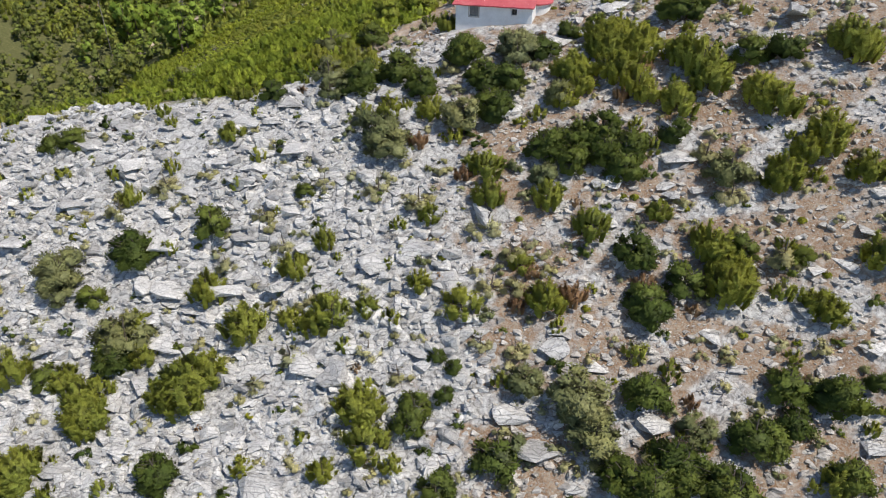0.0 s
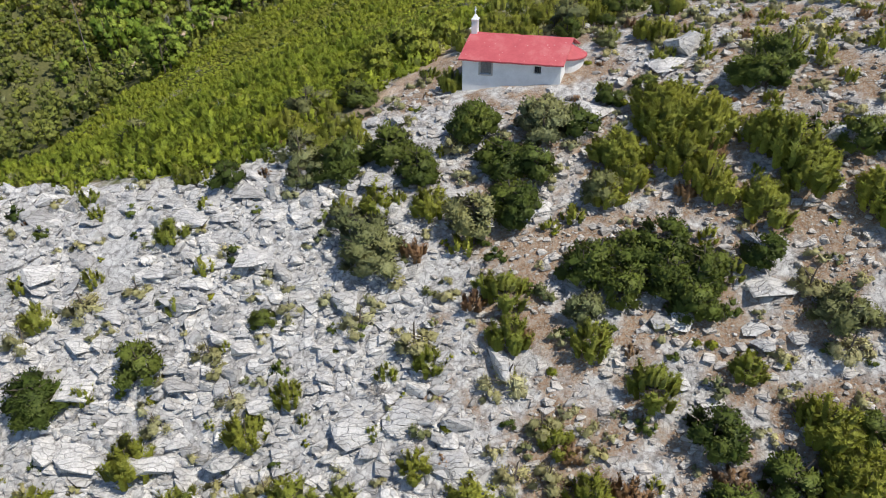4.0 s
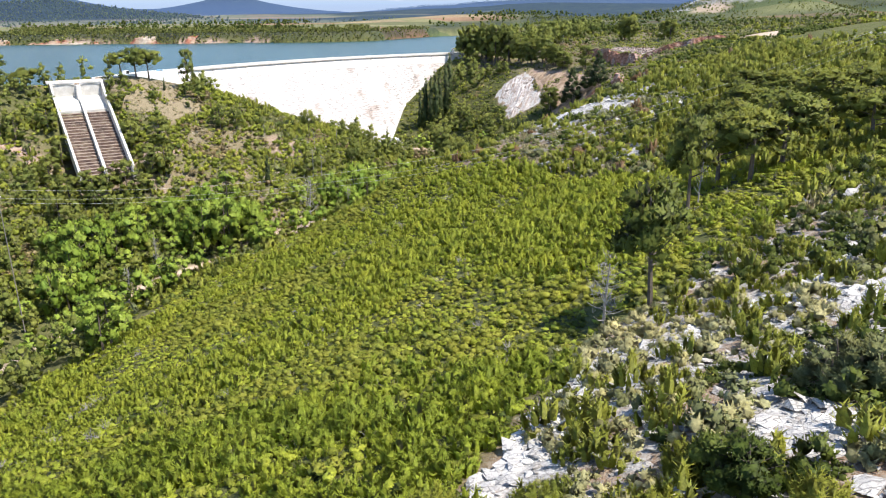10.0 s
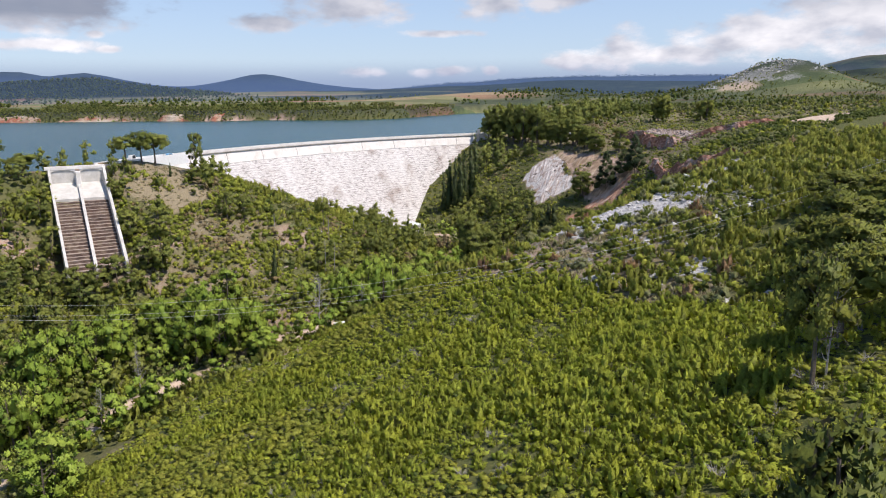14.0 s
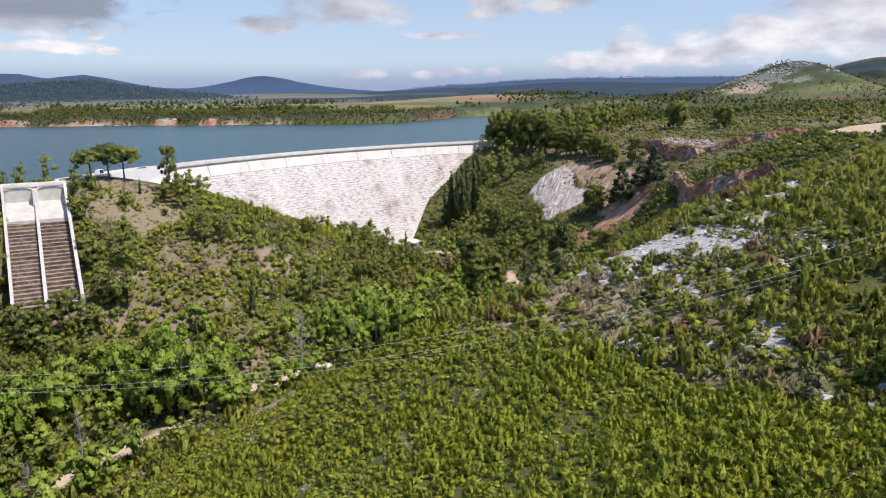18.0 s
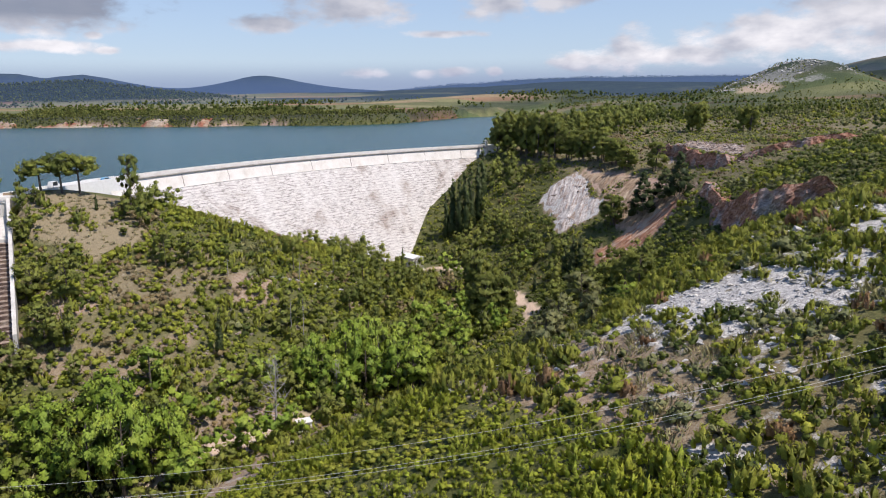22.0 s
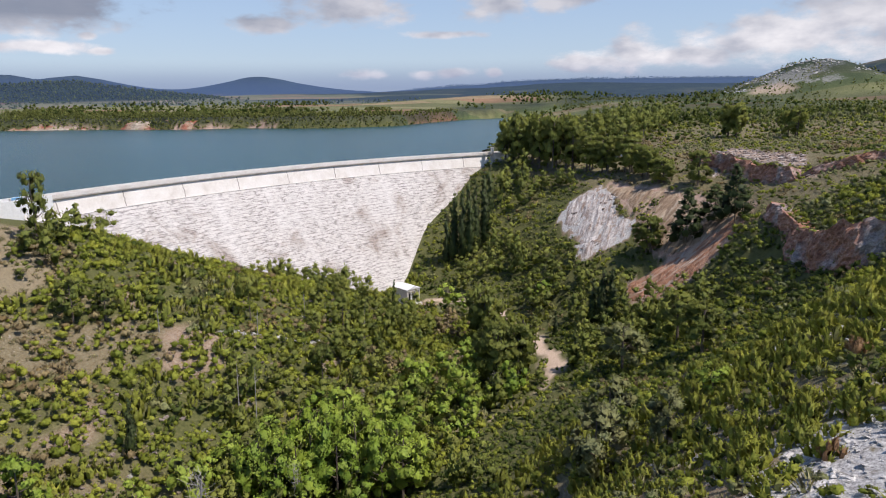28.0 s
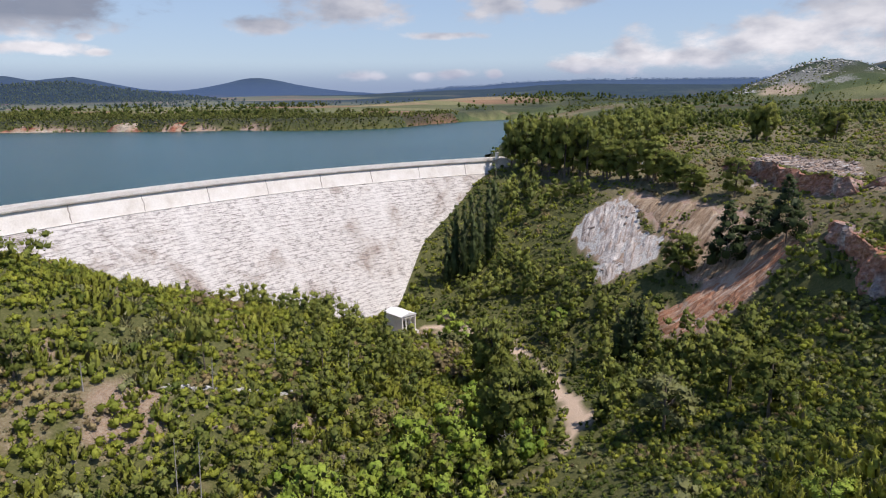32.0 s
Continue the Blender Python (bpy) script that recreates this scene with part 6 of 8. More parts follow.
PINETREE_R = [(36.7, 170.2, 6.7, 15.0), (45.2, 181.6, 9.4, 12.8), (48.4, 176.4, 9.9, 12.4), (55.7, 182.1, 10.7, 13.3), (57.4, 200.7, 10.2, 12.3), (64.8, 204.7, 10.7, 11.8), (55.7, 208.7, 9.7, 11.8), (21.0, 133.4, 7.6, 14.7), (65.3, 220.5, 10.8, 11.5), (69.2, 180.8, 9.7, 10.5), (78.5, 213.8, 11.5, 10.7), (75.4, 227.6, 9, 9.5), (88.2, 219.6, 9, 9), (82, 195, 10, 10.5), (92, 205, 10, 10), (72, 240, 9, 9)]
BROAD = [(-31.3, 361.3, 28.6, 19.5), (-41.0, 361.1, 19.6, 15.7), (-19.1, 362.4, 19.4, 15.5), (35.8, 338.0, 6.3, 6.3), (-75.2, 307.8, 25.7, 21.4), (-97.9, 307.7, 17.9, 16.5), (-64.8, 304.4, 12.4, 13.7), (-83.9, 332.2, 11.1, 14.2), (-89.6, 319.8, 15.3, 15.3), (-82.3, 304.2, 27.0, 21.2), (-114.3, 273.6, 23.8, 20.1), (-106.8, 291.3, 22.9, 17.2), (-109.9, 254.8, 20.4, 20.4), (-78.3, 214.8, 17.0, 15.7), (-42.8, 355.6, 22.3, 20.0)]
POPLAR = [(20.3, 344.2, 11.1, 14.4), (25.9, 328.6, 7.8, 10.7), (15.6, 334.2, 11.4, 14.5), (35.2, 405.3, 14.3, 15.9)]
BARE = [(-52.9, 333.9, 12.3, 20.1), (-39.6, 349.4, 6.5, 14.7), (-90.5, 276.8, 5.3, 15.9), (-92.7, 259.8, 6.7, 11.7), (1.8, 406.4, 8.0, 10.6)]

OAK_C = [(10.6, 81.6, 2.3), (16.8, 85.0, 2.6), (14.2, 82.2, 1.9), (12.0, 31.4, 4.1), (15.7, 31.3, 4.6), (18.4, 30.4, 5.0), (21.2, 32.8, 3.9), (23.6, 33.6, 2.6), (13.7, 30.7, 4.1), (26.9, 34.7, 3.1), (14.3, 36.6, 2.8), (29.6, 35.3, 1.8), (24.0, 36.2, 2.2), (3.8, 33.4, 3.3), (-21.2, 34.8, 3.8), (-0.5, 31.9, 2.5), (26.0, 30.0, 2.6), (-2.6, 36.1, 2.5)]
PINE_PATH = [(-8.2, 79.4, 2.6), (-9.0, 71.6, 2.4), (-11.6, 72.4, 2.6), (-9.9, 76.9, 1.8), (-13.2, 74.0, 2.8), (-7.6, 72.6, 1.7), (-6.9, 69.6, 2.4), (-9.6, 69.2, 2.6), (-15.6, 75.6, 2.6), (3.9, 84.6, 3.0), (5.2, 83.2, 2.6), (6.3, 84.8, 3.1), (5.0, 86.7, 3.3), (7.6, 83.4, 2.4), (6.6, 88.6, 2.8), (4.6, 96.0, 3.0), (5.9, 97.4, 2.3), (4.4, 91.2, 2.2), (9.4, 86.3, 2.6), (11.2, 83.0, 2.4), (12.6, 88.2, 3.2), (14.0, 84.2, 2.6), (9.8, 92.8, 2.8), (12.2, 96.4, 2.5), (16.2, 90.6, 2.7)]
BRUSH_PATH = [(2.6, 82.4, 1.8), (8.2, 81.8, 2.0), (9.9, 84.3, 2.3), (12.0, 81.8, 2.2), (14.6, 86.4, 2.4), (16.0, 83.2, 2.0), (13.4, 80.2, 1.9), (17.5, 87.0, 2.3), (7.6, 86.4, 1.7), (11.4, 85.6, 1.8), (15.4, 80.8, 1.8)]
PINE_C = [(-28.7, 40.2, 4.7), (-32.6, 36.2, 4.7), (-5.5, 35.1, 3.4), (-36.2, 44.2, 3.4), (-8.6, 33.7, 2.2), (25.4, 29.8, 2.6), (-3.7, 33.6, 1.7), (-31.5, 43.3, 2.4), (-14.7, 34.8, 1.8), (26.5, 49.6, 3.0), (28.6, 51.2, 2.5), (30.2, 51.4, 3.1), (32.4, 48.8, 3.0), (20.1, 57.4, 3.1), (34.1, 58.7, 5.0), (26.3, 56.6, 3.1), (32.1, 43.1, 3.4), (16.2, 66.0, 3.8), (18.3, 64.5, 4.0), (16.0, 62.1, 3.2), (17.1, 60.4, 3.0), (12.3, 61.8, 2.6), (10.9, 60.7, 2.3)]
OLIVE_C = [(-10.8, 79.6, 2.6), (-12.6, 77.8, 2.2), (-9.2, 73.9, 2.0), (-13.6, 79.4, 2.4), (10.1, 34.4, 5.0), (4.6, 33.8, 2.5), (17.3, 33.9, 2.5), (-34.0, 51.5, 5.2), (-26.8, 45.9, 4.2), (6.0, 37.9, 2.5), (22.9, 50.7, 3.4), (-4.8, 58.6, 4.1)]

def grove(spots, widest, seed):
    """Neighbouring trees in place of one crown that is too wide for a single tree."""
    rng, out = np.random.default_rng(seed), []
    for x, y, w, h in spots:
        n = 1 if w <= widest else int(round(1.1 * (w / widest) ** 2)) + 1
        for i in range(n):
            a, r = 2.4 * i + rng.uniform(-0.4, 0.4), (w / 2 - widest * 0.4) * math.sqrt((i + 0.3) / n) if n > 1 else 0.0
            k = rng.uniform(0.75, 1.1) if n > 1 else 1.0
            out.append((x + r * math.cos(a), y + r * math.sin(a), min(w, widest) * k, h * (k if n > 1 else 1.0)))
    return out


def thicken(spots, widest, seed):
    """Wide shrubs as a few neighbouring ones."""
    return [q[:3] for q in grove([(x, y, w, w) for x, y, w in spots], widest, seed)]


BROAD = grove(BROAD, 12.0, 5)
PINETREE_V = grove(PINETREE_V, 13.0, 6)

TWIGS = kinds_of(branches, 2, 50, base_r=0.03, height=0.6, count=7, reach=0.38)
planted("pine_shrub", kinds_of(pine_bush, 5, 100, leaves=2400, w=0.022, l=0.085, n=30, sides=4, up=0.9), M_PINE, TWIGS, thicken(PINE_A + PINE_B + PINE_C + PINE_PATH, 3.6, 7), "bushy young pine with yellow-green needles on rocky slope", "shrub", "young pines on the first slope")
planted("oak_shrub", kinds_of(dome_bush, 5, 200, leaves=2100, w=0.035, l=0.048, n=24, tri=True), M_OAK, TWIGS, thicken(OAK_A + OAK_B + OAK_C, 3.4, 8), "dense dark green evergreen oak shrub among rocks", "shrub", "dark shrubs on the first slope")
planted("olive_shrub", kinds_of(dome_bush, 4, 300, leaves=2000, w=0.028, l=0.054, height=0.75, n=18, tri=True), M_OLIVE, TWIGS, thicken(OLIVE + OLIVE_C, 3.8, 9), "grey-green leafy shrub on the stony slope", "shrub", "grey shrubs on the first slope")
planted("brush_shrub", kinds_of(dome_bush, 3, 400, leaves=900, w=0.028, l=0.07, height=0.45, n=14, tri=True), M_BRUSH, TWIGS, BRUSH + BRUSH_PATH, "pale dry phlomis brush between stones", "shrub", "pale brush on the first slope")
planted("withered_pine", kinds_of(pine_bush, 2, 450, leaves=900, w=0.022, l=0.1, n=16, up=1.0), M_RUST, TWIGS, RUST, "withered rust-brown young pine", "shrub", "withered shrubs")
planted("spurge_cushion", kinds_of(cushion, 2, 480, leaves=240, w=0.09, l=0.11), M_CUSHION, TWIGS[:1], CUSHION, "round yellow-green spurge cushion on rock", "shrub", "spurge cushions")


def dead_bush(rng):
    out = []
    for i in range(26):
        a, e = rng.uniform(0, 6.28), rng.uniform(0.15, 0.95)
        ln = rng.uniform(0.3, 0.6)
        d = np.array((math.cos(a) * (1 - e * 0.7), math.sin(a) * (1 - e * 0.7), e * 0.7))
        p1 = d * ln * 0.5 + rng.normal(size=3) * 0.03
        out.append(limb([np.zeros(3), p1, d * ln + rng.normal(size=3) * 0.07], 0.012, 0.003, 3))
        for k in range(2):
            out.append(limb([p1, p1 + d * ln * 0.3 + rng.normal(size=3) * 0.1], 0.006, 0.002, 3))
    return join(out)


def dead_shrubs():
    meshes = [mesh_of("dead_shrub", *dead_bush(np.random.default_rng(70 + i)), M_DEADWOOD) for i in range(3)]
    zs = land([s[0] for s in DEAD], [s[1] for s in DEAD])
    for k, (s, z) in enumerate(zip(DEAD, zs)):
        ob = new("dead_shrub", meshes[k % 3])
        ob.matrix_basis = Matrix.LocRotScale((s[0], s[1], z), Euler((0, 0, k * 1.3)), (s[2], s[2], s[2] * 0.9))
        tagged(ob, "leafless grey dead shrub with tangled branches", "dead shrub", "dead shrubs")


dead_shrubs()

def first_slope(x, y):
    return (y > 28) & (y < 80) & (x > -64) & (x < 60)


def fill_first_slope():
    x, y, r = sown(-64, 48, 26, 82, 2.0, 15)
    x, y = thin(x, y, first_slope(x, y), clear_of(x, y))
    for bx, by, bw in PINE_A + PINE_B + PINE_C + OAK_A + OAK_B + OAK_C:
        k = np.hypot(x - bx, y - by) > bw * 0.45
        x, y = x[k], y[k]
    on_slab = inside(x, y, SLAB)
    pick = r.random(len(x))
    for lo, hi, name, crowns, material, sizes, label in (
            (0.0, 0.15, "small_pines", PINE_NEAR, M_PINE, (0.9, 2.0), "small yellow-green pines among the rocks"),
            (0.15, 0.29, "small_oaks", DOME_NEAR, M_OAK, (0.7, 1.8), "small dark oak shrubs among the rocks"),
            (0.29, 0.36, "small_grey_shrubs", DOME_NEAR, M_OLIVE, (0.8, 1.8), "small grey-green shrubs among the rocks"),
            (0.36, 0.80, "small_brush", BRUSH_NEAR, M_BRUSH, (0.9, 2.0), "tufts of pale dry brush among the rocks"),
            (0.80, 0.84, "small_rust", PINE_NEAR, M_RUST, (0.6, 1.4), "small withered shrubs"),
            (0.84, 0.92, "small_cushions", DOME_NEAR, M_CUSHION, (0.4, 0.8), "small spurge cushions")):
        k = (pick >= lo) & (pick < hi) & (~on_slab | (r.random(len(x)) < 0.8))
        mass(name, crowns, material, x[k], y[k], r.uniform(*sizes, k.sum()), label, "scrub")


# trees of the valley and the hills: x, y, width, height
WOOD_TALL = kinds_of(branches, 2, 60, base_r=0.028, height=0.85, count=9, reach=0.28, start=0.4, wob=0.03)
WOOD_THIN = kinds_of(branches, 2, 64, base_r=0.012, height=0.9, count=3, reach=0.05, start=0.2, wob=0.01)
planted("cypress", kinds_of(cypress_crown, 3, 500, leaves=900, w=0.02, l=0.045), M_CYPRESS, WOOD_THIN, CYPRESS, "tall narrow dark cypress in the valley", "tree", "cypresses")
planted("fir_tree", kinds_of(fir_crown, 2, 520, leaves=1500, w=0.022, l=0.05), M_CYPRESS, WOOD_THIN, FIR, "dark conical conifer on the bare bank", "tree", "dark conifers")
planted("pine_tree", kinds_of(pine_crown, 4, 540, leaves=1500, w=0.03, l=0.046, lowest=0.2, n=46, tri=True), M_PINE_DARK, WOOD_TALL, PINETREE_V, "tall pine with a loose dark green crown", "tree", "valley pines")
planted("old_pine", kinds_of(pine_crown, 3, 560, leaves=2000, w=0.026, l=0.042, lowest=0.45, n=40, tri=True), M_OLDPINE, WOOD_TALL, PINETREE_R, "old pine with bare trunk and rounded crown", "tree", "old pines on the slope")
planted("broadleaf_tree", kinds_of(broad_crown, 4, 580, leaves=1200, w=0.034, l=0.044, n=34, tri=True), M_BROAD, WOOD_TALL, BROAD, "fresh green leafy tree by the stream", "tree", "streamside trees")
planted("broadleaf_tree", kinds_of(broad_crown, 3, 590, leaves=1300, w=0.03, l=0.042, n=34, tri=True), M_OLIVE, WOOD_TALL, POPLAR, "grey-green poplar in the ravine", "tree", "streamside trees")
SMALL_CYPRESS = [(-127, 395, 1.3, 6.4), (-128.7, 386, 1.3, 5.8), (-118, 395.6, 1.2, 5)]
planted("cypress", kinds_of(cypress_crown, 2, 505, leaves=300, w=0.03, l=0.07), M_CYPRESS, WOOD_THIN, SMALL_CYPRESS, "small dark cypress on the dry hilltop", "tree", "cypresses")
HILL_PINES = [(-119, 326, 10, 14), (-124.5, 323, 10, 14), (-131, 320, 10, 13), (-121, 294, 10, 13), (-133, 302, 10, 12), (-151, 343, 9, 13), (-136, 316, 9, 12), (-113, 327, 8, 9), (-98.7, 380, 8, 12), (-93, 384, 7, 11), (-128, 357, 11, 13), (-113, 336.5, 10, 13), (-159, 352, 10, 12), (-147.6, 326, 10, 13), (-114.6, 352, 11, 13), (-108, 337, 10, 13), (-165, 339, 10, 13), (-128, 318, 11, 13)]
planted("pine_tree", kinds_of(pine_crown, 3, 545, leaves=1300, w=0.03, l=0.046, lowest=0.15, n=40, tri=True), M_PINE_DARK, WOOD_TALL, HILL_PINES, "full green pine on the hillside below the dam", "tree", "valley pines")
UMBRELLA = [(-64.5, 405.1, 4.6, 15.5), (-44.9, 433.4, 3.9, 12.5), (-44.0, 396.9, 4.3, 12), (-26.7, 443.6, 3.6, 9.5), (-147, 398, 9.5, 12), (-141.5, 401, 9.5, 15), (-137, 404, 9, 15), (-176, 372, 9, 10), (-196, 378, 12, 16)]
planted("umbrella_pine", kinds_of(pine_crown, 3, 600, leaves=1500, w=0.028, l=0.042, flat=True, n=34, tri=True), M_PINE_DARK, WOOD_TALL, UMBRELLA, "stone pine with flat crown beside the dam road", "tree", "stone pines by the dam")
planted("pine_tree", kinds_of(pine_crown, 1, 620, leaves=1700, w=0.024, l=0.04, lowest=0.1, n=50, tri=True), M_PINE_DARK, WOOD_TALL, [(-118, 401, 8.5, 20)], "slender pine standing alone near the dam", "tree", "valley pines")


def bare_trees():
    def build(rng):
        out = [branches(rng, 0.022, 0.95, 16, 0.34, start=0.2)]
        for i in range(60):
            z = rng.uniform(0.3, 0.95)
            a = rng.uniform(0, 6.28)
            r = rng.uniform(0.03, 0.26) * (1.15 - z)
            s = np.array((r * math.cos(a), r * math.sin(a), z))
            out.append(limb([s, s + rng.normal(size=3) * 0.03 + (0, 0, 0.02), s + rng.normal(size=3) * 0.07 + (0, 0, 0.05)], 0.004, 0.0012, 3))
        return join(out)
    meshes = [mesh_of("bare_tree", *build(np.random.default_rng(80 + i)), M_DEADWOOD) for i in range(3)]
    spots = BARE + [(15.6, 130.7, 6, 8.5), (38.5, 171, 4, 12)]
    zs = land([s[0] for s in spots], [s[1] for s in spots])
    for k, (s, z) in enumerate(zip(spots, zs)):
        ob = new("bare_tree", meshes[k % 3])
        ob.matrix_basis = Matrix.LocRotScale((s[0], s[1], z - 0.2), Euler((0, 0, k * 2.1)), (s[2] * 1.5, s[2] * 1.5, s[3]))
        tagged(ob, "bare grey tree without leaves", "tree", "bare trees")


bare_trees()

# ---- the young pine thicket and the scrub of the slopes ----
def thin(x, y, *keep):
    k = np.ones(len(x), bool)
    for q in keep:
        k &= q
    return x[k], y[k]


def clear_of(x, y):
    """Away from the paths, the chapel, the spillway, the temple and the water."""
    ok = (dist_line(x, y, PATH) > 1.1) & (dist_line(x, y, VALLEY_ROAD) > np.where((y > 345) & (y < 422), 0.6, 3.2))
    ok &= ~((x > 0.3) & (x < 12) & (y > 71.5) & (y < 80.3))
    sx, sy = spill_local(x, y)
    ok &= ~((sx > -2) & (sx < 21.5) & (sy > -8) & (sy < 68))
    ok &= np.hypot(x + 31, y - 505) > 9
    ok &= ~inside(x, y, LAKE_SHORE)
    ok &= np.hypot(x - DAM_C[0], y - DAM_C[1]) < 1e9
    return ok


def dam_clear(x, y, z):
    """In front of the dam's face, not inside it."""
    r = np.hypot(x - DAM_C[0], y - DAM_C[1])
    a = np.arctan2(y - DAM_C[1], x - DAM_C[0])
    foot = DAM_R - 3.1 - 0.72 * np.clip(CREST_Z - z - 8.8, 0, None) - 2.0
    on = (a > DAM_A1 - 0.02) & (a < DAM_A0 + 0.02)
    return ~(on & (r > foot) & (r < DAM_R + 8))


PINE_MASS = kinds_of(pine_bush, 6, 700, leaves=90, w=0.06, l=0.17, n=7, sides=4, up=1.2)
DOME_MASS = kinds_of(dome_bush, 5, 720, leaves=110, w=0.07, l=0.095, n=6, tri=True)
LOW_LUMPS = kinds_of(dome_bush, 4, 715, leaves=20, w=0.12, l=0.16, n=3, tri=True)
DOME_FAR = kinds_of(dome_bush, 5, 725, leaves=76, w=0.076, l=0.105, n=4, tri=True)
PINE_FAR = kinds_of(pine_bush, 5, 730, leaves=64, w=0.065, l=0.19, n=7, sides=4, up=1.4)
BRUSH_MASS = kinds_of(brush, 4, 740, leaves=44, w=0.08, l=0.32, tri=True)
TREE_MASS = kinds_of(pine_crown, 5, 760, leaves=160, w=0.052, l=0.078, lowest=0.18, n=11, tri=True)
BROAD_MASS = kinds_of(broad_crown, 4, 780, leaves=260, w=0.05, l=0.065, n=14, tri=True)

x, y, r = sown(-100, 66, 68, 300, 1.72, 11)
x, y = thin(x, y, inside(x, y, THICKET), clear_of(x, y), fbm(x, y, 9, 3, 31) > np.where(y < 100, -0.5, -0.7), dist_line(x, y, STONY_STRIP) > 2.5, dist_line(x, y, CLEARING) > 1.3)
near = y < 175
size = r.uniform(1.6, 3.0, len(x)) * (1 + 0.9 * fbm(x, y, 15, 3, 33))
heath = (fbm(x, y, 24, 3, 34) + 0.25 * r.random(len(x)) > 0.3) & (y > 100)
PINE_CLOSE = kinds_of(pine_bush, 6, 705, leaves=340, w=0.034, l=0.13, n=11, sides=4, up=1.1)
mass("thicket_heath", DOME_FAR, M_HEATH, x[heath], y[heath], size[heath] * 1.25, "low olive-green heath between the young pines", "scrub", tall=(0.6, 0.9))
x, y, size = x[~heath], y[~heath], size[~heath]
leafy = (dist_line(x, y, [(-8, 84), (-3.5, 88), (-1.5, 92)]) + 1.5 * fbm(x, y, 3, 2, 35) < 2.6)
DOME_CLOSE = kinds_of(dome_bush, 4, 745, leaves=420, w=0.042, l=0.06, height=0.8, n=11, tri=True)
mass("path_maquis", DOME_CLOSE, M_MAQUIS, x[leafy], y[leafy], size[leafy] * 1.3, "fresh green leafy shrubs beside the path", "scrub", tall=(0.8, 1.2))
x, y, size = x[~leafy], y[~leafy], size[~leafy]
close = y < 132
mass("near_pine_thicket", PINE_CLOSE, M_THICKET, x[close], y[close], size[close], "dense thicket of bright young pines below the chapel", "thicket", tall=(0.65, 1.15))
x, y, size = x[~close], y[~close], size[~close]
mass("young_pine_thicket", PINE_MASS, M_THICKET_LOW, x, y, size, "dense thicket of bright green young pines covering the slope", "thicket", tall=(0.65, 1.15))
x, y, r = sown(-100, 66, 68, 300, 4.2, 12)
x, y = thin(x, y, inside(x, y, THICKET), clear_of(x, y))
pick = r.random(len(x))
mass("oak_scrub", DOME_MASS, M_OAK, x[pick < 0.3], y[pick < 0.3], r.uniform(1.4, 2.6, (pick < 0.3).sum()), "dark green oak scrub scattered in the thicket", "scrub")
ux, uy, ur = sown(-100, 66, 68, 300, 2.5, 14)
ux, uy = thin(ux, uy, inside(ux, uy, THICKET), clear_of(ux, uy), dist_line(ux, uy, STONY_STRIP) > 3.0, dist_line(ux, uy, CLEARING) > 1.6)
mass("thicket_undergrowth", LOW_LUMPS, M_THICKET_LOW, ux, uy, ur.uniform(2.6, 3.8, len(ux)), "low green undergrowth between the young pines", "scrub", tall=(0.4, 0.55))
bare = (pick > 0.5) & (pick < 0.64)
mass("dead_twigs", [dead_bush(np.random.default_rng(75 + i)) for i in range(3)], M_DEADWOOD, x[bare], y[bare], r.uniform(2.2, 3.8, bare.sum()), "grey leafless shrubs standing in the thicket", "dead shrub", tall=(0.9, 1.3))
mass("grey_brush", BRUSH_MASS, M_BRUSH, x[pick > 0.82], y[pick > 0.82], r.uniform(1.2, 2.2, (pick > 0.82).sum()), "pale dry brush among the young pines", "brush")

# scrub on the spur, over the ravine and round the valley
def slope_mix(x0, x1, y0, y1, spacing, seed, region, name, shares, sizes=(1.4, 3.0), patch=0.0):
    x, y, r = sown(x0, x1, y0, y1, spacing, seed)
    x, y = thin(x, y, region(x, y), clear_of(x, y), fbm(x, y, 16, 3, seed) > patch)
    z = land(x, y)
    ok = dam_clear(x, y, z)
    x, y, z = x[ok], y[ok], z[ok]
    pick = 0.55 * r.random(len(x)) + 0.75 * fbm(x, y, 20, 3, seed + 3)
    lo = -9.0
    for (kind, crowns, material, label, cat), share in shares:
        hi = np.quantile(pick, min(1.0, share)) if len(pick) else 0
        k = (pick > lo) & (pick <= hi)
        mass(name + "_" + kind, crowns, material, x[k], y[k], (sizes[0] + (sizes[1] - sizes[0]) * r.random(k.sum()) ** 1.3), label, cat, tall=(0.75, 1.25), zs=z[k])
        lo = hi


K_OAK = ("oak_scrub", DOME_MASS, M_OAK, "dark green evergreen oak scrub", "scrub")
K_PINE = ("pine_scrub", PINE_MASS, M_PINE, "yellow-green young pines", "scrub")
K_MAQUIS = ("maquis", DOME_MASS, M_MAQUIS, "mid-green leafy maquis shrubs", "scrub")
K_OLIVE = ("grey_scrub", DOME_MASS, M_OLIVE, "grey-green shrubs", "scrub")
F_DRY = ("dry_scrub", DOME_FAR, M_DRY, "grey-brown dry scrub", "scrub")
K_RUST = ("rust_scrub", PINE_MASS, M_RUST, "withered brown scrub", "scrub")
PINE_NEAR = kinds_of(pine_bush, 5, 810, leaves=230, w=0.04, l=0.14, n=10, sides=4, up=1.0)
DOME_NEAR = kinds_of(dome_bush, 4, 820, leaves=240, w=0.065, l=0.085, n=8, tri=True)
BRUSH_NEAR = kinds_of(dome_bush, 4, 830, leaves=170, w=0.05, l=0.11, height=0.42, n=6, tri=True)
N_OAK = ("oak_scrub", DOME_NEAR, M_OAK, "dark green evergreen oak scrub", "scrub")
N_PINE = ("pine_scrub", PINE_NEAR, M_PINE, "yellow-green young pines", "scrub")
